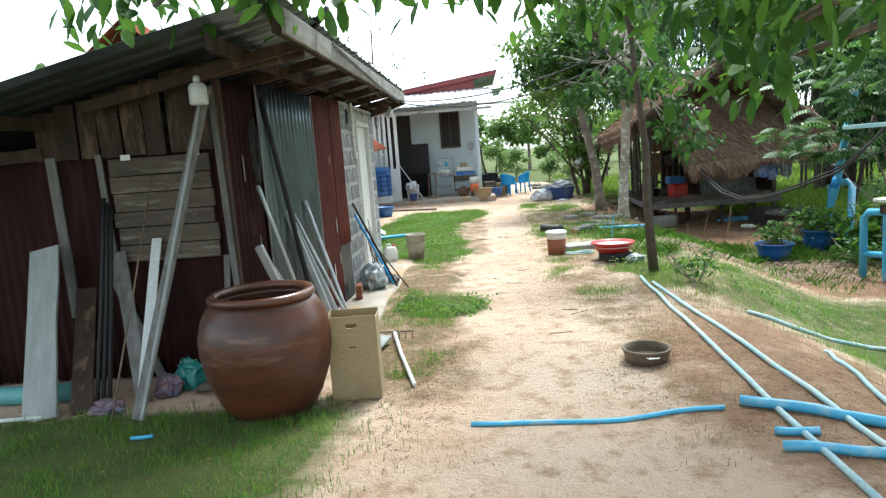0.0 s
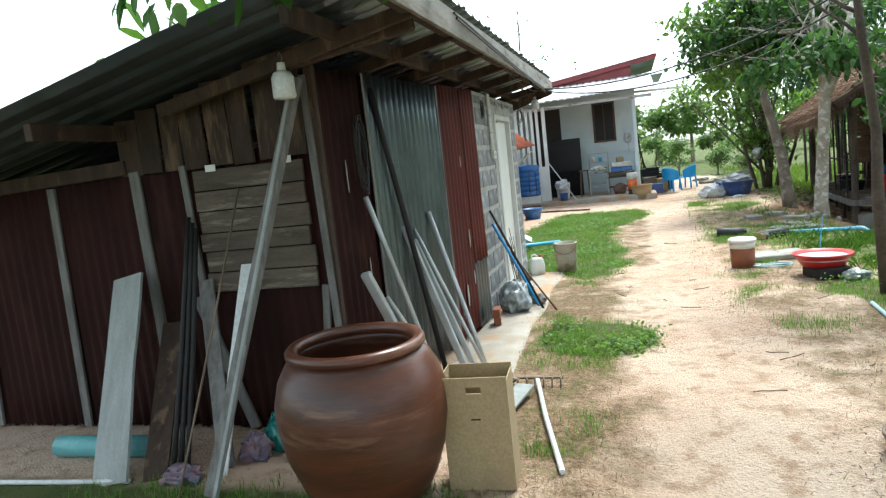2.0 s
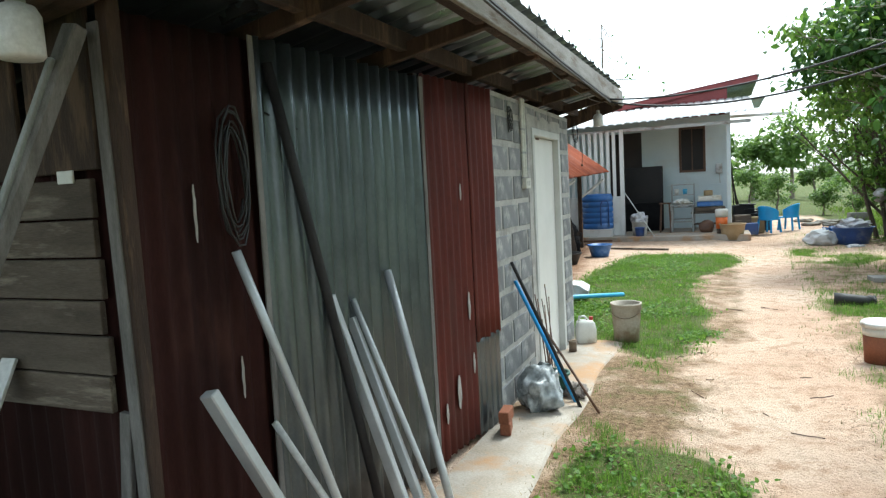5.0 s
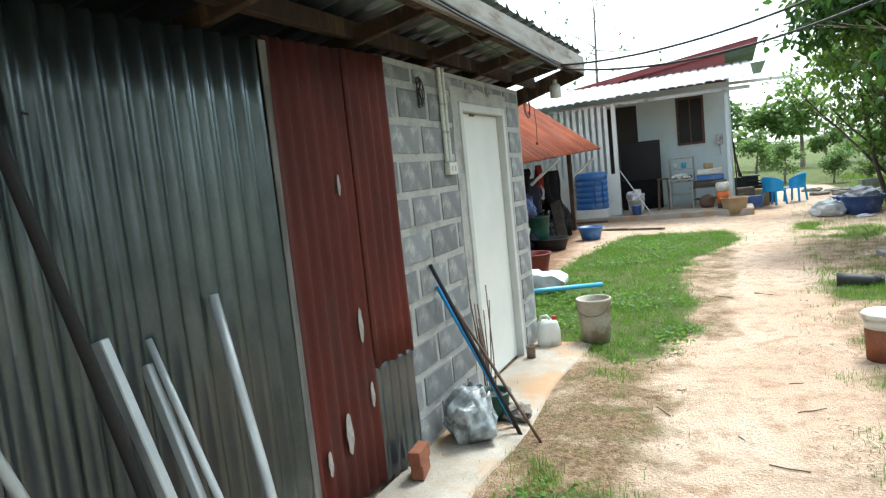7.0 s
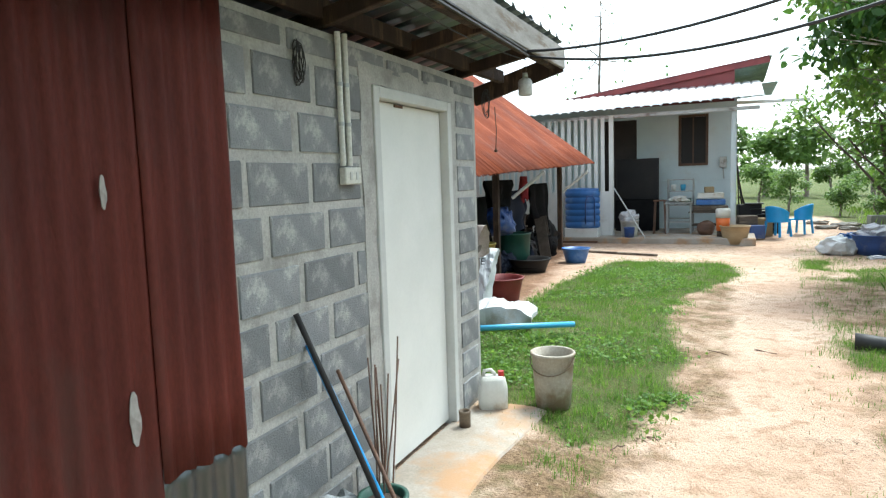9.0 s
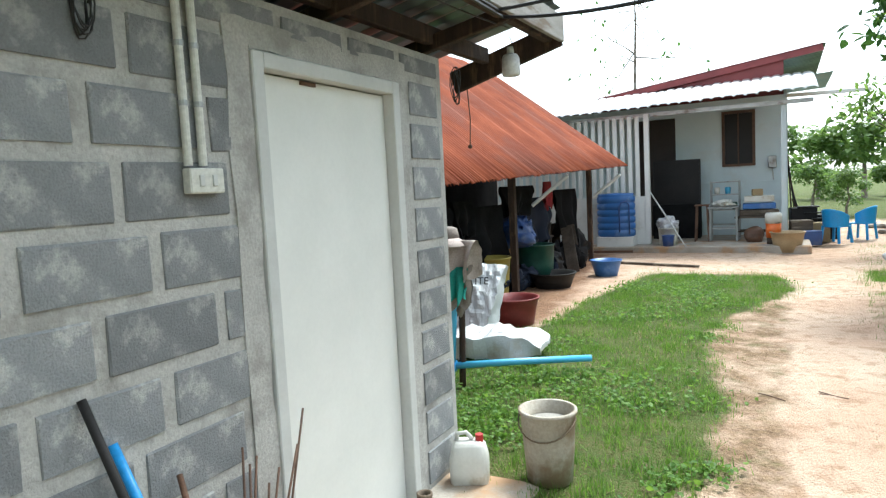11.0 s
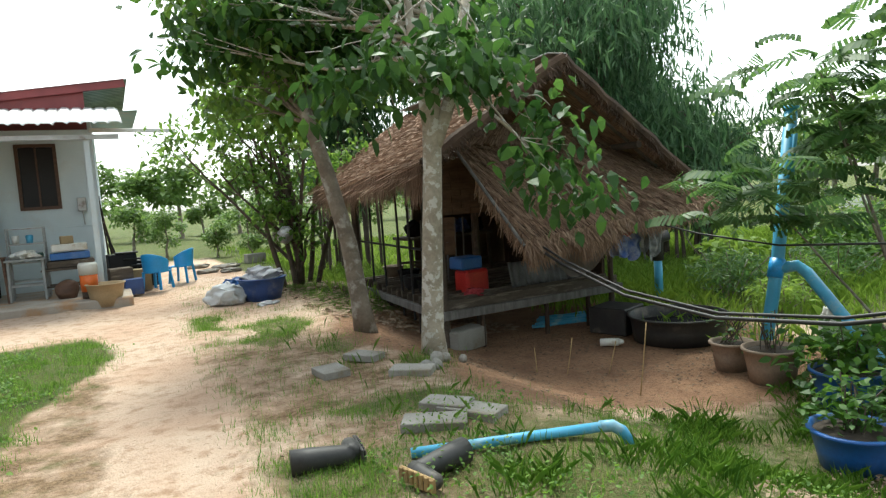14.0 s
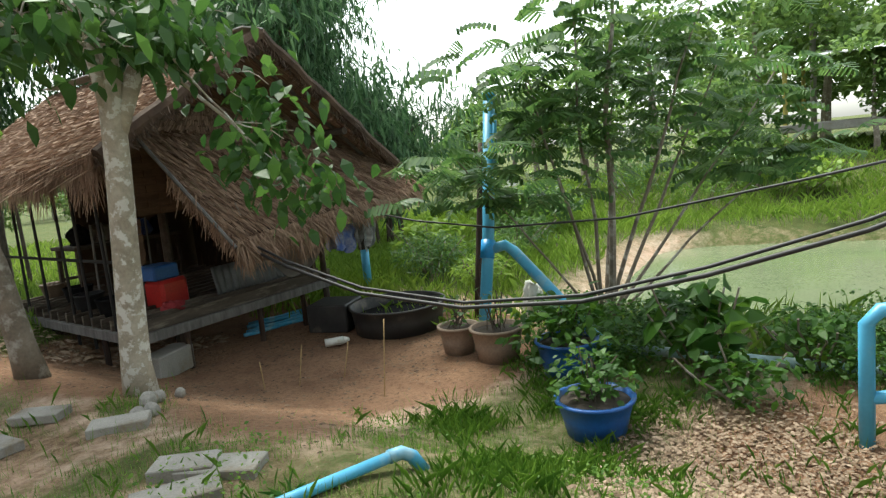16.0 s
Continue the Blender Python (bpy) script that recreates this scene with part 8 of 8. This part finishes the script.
build_bench((5.6, 16.1, HZ), (1.2, 0.5, 0.55), "barkdark", "dark wooden table on the hut platform", "table", "table")
for k in range(5):
    lump("wrapped_parcel", (5.2 + 0.22 * k, 16.1, HZ + 0.55), (0.11, 0.1, 0.12), ("dark", "cloth_grey", "blacksteel", "navy_plastic", "dark")[k], "dark bundle on the hut table", "bundle", 40 + k, 0.3, "bundles on the table")
mat_bm = B()
span(mat_bm, (5.55, 14.35, HZ), (6.6, 16.2, HZ + 0.03), 0.004)
crumple(mat_bm, 0.004, 6)
solo("mat", mat_bm, M["slab"], (0, 0, 0), 0, "grey sleeping mat on the hut platform", "mat")
bm = B()
corrugated(bm, (5.42, 14.25, HZ + 0.032), (0.95, 0.03, 0.0), (0, 0.06, 0.27), 0.076, 0.011, 0.002, 4, ragged=0.004, seed=91)
solo("sheet", bm, M["steel_old"], (0, 0, 0), 0, "low grey corrugated sheet standing on the platform", "sheet")


def build_hammock():
    h = thing("hammock", (0, 0, 0), 0, "old grey net hammock hanging from the thatch flap", "hammock")
    bm = B()
    nx, nz = 26, 14
    grid = []
    for i in range(nx + 1):
        u = i / nx
        row = []
        for j in range(nz + 1):
            v = j / nz
            x, y = 5.1 + 0.85 * u, 13.28 + 0.1 * math.sin(v * 3.1) * math.sin(u * 3.1)
            z = 1.03 - 0.36 * math.sin(u * math.pi) ** 0.8 * v - 0.02 * u + 0.03 * noise.noise((u * 6, v * 4, 1))
            row.append(bm.verts.new((x, y, z)))
        grid.append(row)
    for i in range(nx):
        for j in range(nz):
            bm.faces.new((grid[i][j], grid[i + 1][j], grid[i + 1][j + 1], grid[i][j + 1]))
    bmesh.ops.solidify(bm, geom=bm.faces[:], thickness=0.004)
    part("net", bm, M["cloth_grey"], h, "", True)
    for q in ((5.1, 13.28, 1.02), (5.95, 13.28, 1.0)):
        bm = B()
        tube(bm, q, (q[0], q[1] + 0.12, q[2] + 0.3), 0.006, None, 6)
        part("cord", bm, M["cloth_grey"], h)


build_hammock()
hung("blanket", (6.14, 13.34, 0.98), 0.46, 0.26, "cloth_blue", "folded blue and white patterned blanket hung up", 4, 15, 0.06)
hung("cloth", (6.12, 13.38, 1.09), 0.36, 0.17, "cloth_red", "red cloth hung above the blanket", 6, 15, 0.06)
hung("plastic_sheet", (6.42, 13.3, 1.10), 0.18, 0.4, "bag_clear", "cloudy plastic bag hung at the eave", 9, 0, 0.08)

settle([ob for ob in tops() if ob not in before], 1.38)
before = tops()
big = open_pot("tub", (6.4, 12.98, 0.0), 0.40, 0.43, 0.24, "rubber", "large round black rubber tub on the soil", "tub", "dark", 0.55, 40, 0.018)
bm = B()
box(bm, (0, 0, 0.13), (0.4, 0.4, 0.26), None, 0.012)
solo("tank_block", bm, M["rubber"], (6.22, 13.6, 0.0), 20, "dark square trough beside the tub", "trough")
bt = thing("bottle", (5.75, 13.15, 0.04), -35, "white plastic bottle lying on the soil", "bottle")
bm = B()
tube(bm, (-0.1, 0, 0), (0.06, 0, 0), 0.035, None, 14)
part("body", bm, M["white_plastic"], bt, "", True)
bm = B()
tube(bm, (0.06, 0, 0), (0.11, 0, 0), 0.033, 0.014, 14)
part("neck", bm, M["white_plastic"], bt, "", True)


def build_pump():
    p = thing("hand_pump", (7.7, 14.5, 0.0), 0, "dark metal well pipe with a bent top behind the hut", "pump")
    bm = B()
    tube(bm, (0, 0, -0.1), (0, 0, 0.55), 0.05, None, 14)
    part("riser", bm, M["bluepvc"], p, "", True)
    bm = B()
    pipe(bm, [(0, 0, 0.5), (0, 0, 0.72), (0.03, -0.02, 0.78), (0.12, -0.05, 0.8)], 0.07, 14)
    part("head", bm, M["rubber"], p, "", True)


build_pump()

def potted(at, r, h, material, label, leaf_h, n, seed, leafmat="leafdeep", size=0.085, spread=0.16):
    p = open_pot("plant_pot", at, r * 0.78, r, h, material, label, "planter", "soil", 0.88, 32, 0.014)
    rr = np.random.RandomState(seed)
    pts = np.array([0, 0, h * 0.9 + leaf_h * 0.5]) + rr.normal(0, 1, (n, 3)) * np.array([spread, spread, leaf_h * 0.27])
    leaves("foliage", pts, size, leafmat, p, "oval", 0.1, seed)
    bm = B()
    rg = random.Random(seed)
    for _ in range(12):
        pipe(bm, limb_path(rg, (rg.uniform(-0.08, 0.08), rg.uniform(-0.08, 0.08), h * 0.85), (rg.uniform(-1.2, 1.2) * spread, rg.uniform(-1.2, 1.2) * spread, h * 0.9 + leaf_h * rg.uniform(0.5, 1.0)), 0.01, 4), 0.004, 5)
    part("stem", bm, M["barkdark"], p)
    tagged(p.children[-1], "", "", "", "stuff")
    return p


potted((5.93, 12.0, 0), 0.15, 0.22, "pot_clay", "small brown clay pot with straggly stems", 0.3, 60, 1, "leafcool", 0.05, 0.1)
potted((5.88, 11.62, 0), 0.19, 0.25, "pot_clay", "pale clay pot with a few thin stems", 0.3, 50, 2, "leafcool", 0.05, 0.1)
potted((5.74, 11.0, 0), 0.20, 0.25, "drumblue", "blue plastic planter with leafy herbs", 0.3, 420, 3, "leaf", 0.085, 0.16)
potted((4.98, 10.5, 0), 0.2, 0.2, "drumblue", "deep blue planter cut from a drum with young plants", 0.26, 260, 4, "leaf", 0.06, 0.1)

# blue standpipe with its branch
sp = thing("standpipe", (6.74, 12.32, 0), 0, "tall blue plastic standpipe with a slanting branch", "standpipe")
bm = B()
pipe(bm, [(-0.06, 0, -0.35), (0.2, 0, 0.65), (0.44, 0, 2.0)], 0.055, 16)
part("riser", bm, M["bluepvc"], sp, "", True)
bm = B()
pipe(bm, [(0.165, 0, 0.56), (0.215, 0, 0.72)], 0.066, 16)
part("tee", bm, M["blue_plastic"], sp, "", True)
bm = B()
pipe(bm, [(0.2, -0.02, 0.64), (0.30, -0.12, 0.66), (0.32, -0.2, 0.6), (0.0, -0.75, 0.28), (-0.32, -1.28, -0.02)], 0.05, 14)
part("branch_pipe", bm, M["bluepvc"], sp, "", True)
bm = B()
pipe(bm, [(0.44, 0, 2.0), (0.445, 0, 2.04)], 0.064, 16)
part("cap", bm, M["bluepvc"], sp, "", True)
bm = B()
tube(bm, (0.32, -0.07, 1.4), (0.38, -0.08, 1.85), 0.02, None, 10)
part("side_pipe", bm, M["bluepvc"], sp, "", True)
rod("stake", (6.86, 12.42, 0.0), (7.2, 12.42, 1.6), 0.03, "oldwood_v", "wooden stake behind the standpipe", "stake")
lump("valve", (7.0, 11.9, 0.0), (0.1, 0.1, 0.2), "white_plastic", "small white pump casing by the pond", "pump", 61, 0.3)

settle([sp], 1.27)
settle([ob for ob in tops() if ob not in before and ob is not sp])
hp = thing("water_pipe", (0, 0, 0), 0, "pale blue pipe running along the bank", "pipe")
bm = B()
pipe(bm, [(6.2, 10.9, 0.06), (6.18, 10.2, 0.07), (6.2, 9.2, 0.07), (6.3, 7.6, 0.07)], 0.035, 12)
part("pipe", bm, M["palepvc"], hp, "", True)
st = thing("standpipe", (5.26, 9.3, 0), 0, "blue plastic pipe frame standing in the leaves", "standpipe")
bm = B()
pipe(bm, [(0, 0, -0.05), (0, 0, 0.60), (0.02, -0.05, 0.66), (0.08, -0.2, 0.67), (0.2, -0.55, 0.66)], 0.034, 14)
part("riser", bm, M["bluepvc"], st, "", True)
bm = B()
pipe(bm, [(0.2, -0.55, 0.66), (0.22, -0.6, 0.6), (0.22, -0.6, -0.05)], 0.034, 14)
part("riser", bm, M["bluepvc"], st, "", True)
bm = B()
pipe(bm, [(0, 0, 0.25), (0.15, -0.4, 0.28)], 0.03, 12)
part("cross_pipe", bm, M["bluepvc"], st, "", True)

settle([hp, st], 1.42)
for k in range(4):
    ground_pipe((7.2 + 0.15 * k, 16.5 + 0.15 * k), (9.0, 16.0 + 0.2 * k), 0.028, "bluepvc", "blue plastic pipe lying under the hut", seed=50 + k)

# pale beam on posts that carries the hoses
fr = thing("timber_stand", (5.78, 8.3, 0), 0, "pale blue timber beam on thin upright posts", "frame")
for name, p, q in (("post", (0.62, 0.03, -0.65), (0.62, 0.03, 1.44)), ("post", (1.4, 0.03, -0.65), (1.4, 0.03, 1.44)), ("beam", (-0.02, 0.03, 1.465), (1.5, 0.03, 1.475))):
    bm = B()
    beam(bm, p, q, 0.06, 0.05, 0.005)
    part(name, bm, M["palepvc"], fr)
tb = thing("garden_table", (6.75, 9.25, -0.56), 0, "rough garden table with a crumpled white cover and blue legs", "table")
bm = B()
span(bm, (-0.08, -0.85, 1.02), (1.4, 0.05, 1.06), 0.004)
bmesh.ops.subdivide_edges(bm, edges=bm.edges[:], cuts=10, use_grid_fill=True)
for v in bm.verts:
    v.co += noise.noise_vector(v.co * 5) * 0.025
part("top", bm, M["whitepaint"], tb, "crumpled white cover", True)
bm = B()
span(bm, (-0.02, -0.78, 0.86), (1.3, 0.0, 0.98), 0.01)
part("box_frame", bm, M["oldwood_v"], tb, "brown timber box frame")
for x in (0.04, 1.22):
    for y in (-0.05, -0.72):
        bm = B()
        tube(bm, (x, y, -0.1), (x, y, 0.86), 0.035, None, 12)
        part("leg", bm, M["bluepvc"], tb)
bm = B()
span(bm, (-0.05, -0.76, 0.36), (1.25, -0.7, 0.43), 0.004)
part("rail", bm, M["oldwood"], tb)

for pts, r in (([(5.06, 13.6, 1.08), (5.07, 12.9, 0.84), (5.08, 12.2, 0.66), (5.10, 11.4, 0.60), (5.25, 10.7, 0.64), (5.48, 10.1, 0.76), (5.8, 9.4, 0.95), (6.0, 8.9, 1.15), (6.25, 8.33, 1.45)], 0.014),
               ([(5.08, 13.6, 1.12), (5.09, 12.9, 0.87), (5.11, 12.2, 0.69), (5.13, 11.4, 0.625), (5.28, 10.7, 0.67), (5.5, 10.1, 0.80), (5.82, 9.4, 1.0), (6.02, 8.9, 1.2), (6.3, 8.33, 1.45)], 0.011),
               ([(6.5, 13.6, 1.12), (6.42, 12.7, 0.98), (6.4, 11.9, 0.91), (6.45, 10.9, 0.96), (6.7, 9.8, 1.15), (6.75, 8.33, 1.45)], 0.009)):
    n = len(pts) - 1
    way = [lowered(p, 1.38 - 0.38 * (i / n) ** 1.5) for i, p in enumerate(pts)]
    bm = B()
    pipe(bm, way, r * 1.2, 8)
    solo("hose", bm, M["cable"], (0, 0, 0), 0, "black hose sagging from the hut across the yard", "hose", "sagging hoses", "", True)

before = tops()


# pond side shrubs
def shrub(at, h, r, n, mat, size, label, seed, shape="oval"):
    rr = np.random.RandomState(seed)
    s = thing("shrub", at, 0, label, "shrub")
    rg = random.Random(seed)
    bm = B()
    for _ in range(7):
        pipe(bm, limb_path(rg, (0, 0, -0.03), (rg.uniform(-1, 1) * r, rg.uniform(-1, 1) * r, h * rg.uniform(0.6, 1)), 0.02, 5), 0.007, 5)
    part("stem", bm, M["bark"], s)
    tagged(s.children[-1], "", "", "", "stuff")
    leaves("foliage", cloud(rr, [((0, 0, h * 0.62), (r, r, h * 0.45), n)]), size, mat, s, shape, 0.25, seed)


shrub((5.95, 10.2, 0), 0.62, 0.32, 110, "leaf", 0.15, "broad-leaved green shrub by the pond", 71, "fat")
shrub((6.3, 9.6, 0), 0.4, 0.3, 260, "leaf", 0.08, "small green shrub by the pond", 72)
shrub((6.7, 10.5, 0), 0.35, 0.35, 320, "leafdeep", 0.08, "low green shrub on the bank", 73)
shrub((5.6, 9.9, 0), 0.3, 0.3, 160, "leaf", 0.08, "low green shrub in the leaves", 74)
shrub((8.2, 13.9, 0), 0.6, 0.5, 700, "leafcool", 0.12, "tall weedy shrub behind the tub", 75, "thin")
shrub((3.65, 7.2, 0), 0.35, 0.25, 120, "leaf", 0.07, "yellow-green seedling on the verge", 76)

for k, (x, y, h, r, n) in enumerate(((8.6, 13.2, 0.55, 0.4, 500), (8.9, 14.4, 0.7, 0.5, 600), (9.8, 13.6, 0.6, 0.6, 600), (10.8, 14.2, 0.8, 0.6, 700), (7.9, 13.0, 0.4, 0.35, 350), (12.2, 14.4, 0.9, 0.8, 800),
                                     (14.6, 12.2, 0.8, 0.8, 700), (15.4, 10.6, 0.7, 0.7, 600), (15.0, 13.6, 1.2, 1.0, 900), (16.6, 12.4, 1.3, 1.0, 900), (13.4, 15.2, 1.1, 0.9, 800))):
    shrub((x, y, 0), h, r, n, ("leaflight", "fieldgrass", "leafcool")[k % 3], 0.13, "rough green shrub on the pond bank", 80 + k, ("thin", "oval")[k % 2])
for ob in tops():
    if ob not in before:
        q = spread(ob.location.x, ob.location.y)
        ob.location.z += (ground_z(*lowered(ob.location, q)[:2]) - lowered((0, 0, 0), q).z) / q
settle([ob for ob in tops() if ob not in before])
# far bank: a small pavilion
pv = thing("pavilion", (27.5, 9.6, ground_z(27.5, 9.6)), 0, "white-roofed pavilion on the far bank", "pavilion")
bm = B()
span(bm, (-2.5, -3, 0.5), (2.5, 3, 0.75), 0.02)
part("deck", bm, M["slab"], pv)
bm = B()
corrugated(bm, (-3, -3.4, 2.7), (0, 6.8, 0), (6, 0, 0.6), 0.3, 0.03, 0.004, 2, "rib", seed=2)
part("roof_sheet", bm, M["whiteroof"], pv)
for x in (-2.3, 2.3):
    for y in (-2.8, 0, 2.8):
        bm = B()
        tube(bm, (x, y, -0.4), (x, y, 2.8), 0.07, None, 10)
        part("post", bm, M["yellow_plastic"], pv)
bm = B()
box(bm, (0, 0, 0.25), (0.9, 0.04, 0.4), None, 0.01)
solo("sign_board", bm, M["white_plastic"], (22.8, 21.1, ground_z(22.8, 21.1) + 0.5), -40, "small white board on the far bank", "sign", "", "", False, -25)
for x, y in ((23.0, 21.2),):
    rod("post", (x, y, ground_z(x, y)), (x, y, ground_z(x, y) + 0.6), 0.03, "oldwood", "post of the white board", "post")
rod("utility_pole", (33, 12.4, 0.5), (33, 12.4, 7.0), 0.12, "slab", "pale concrete utility pole beyond the pond", "pole")
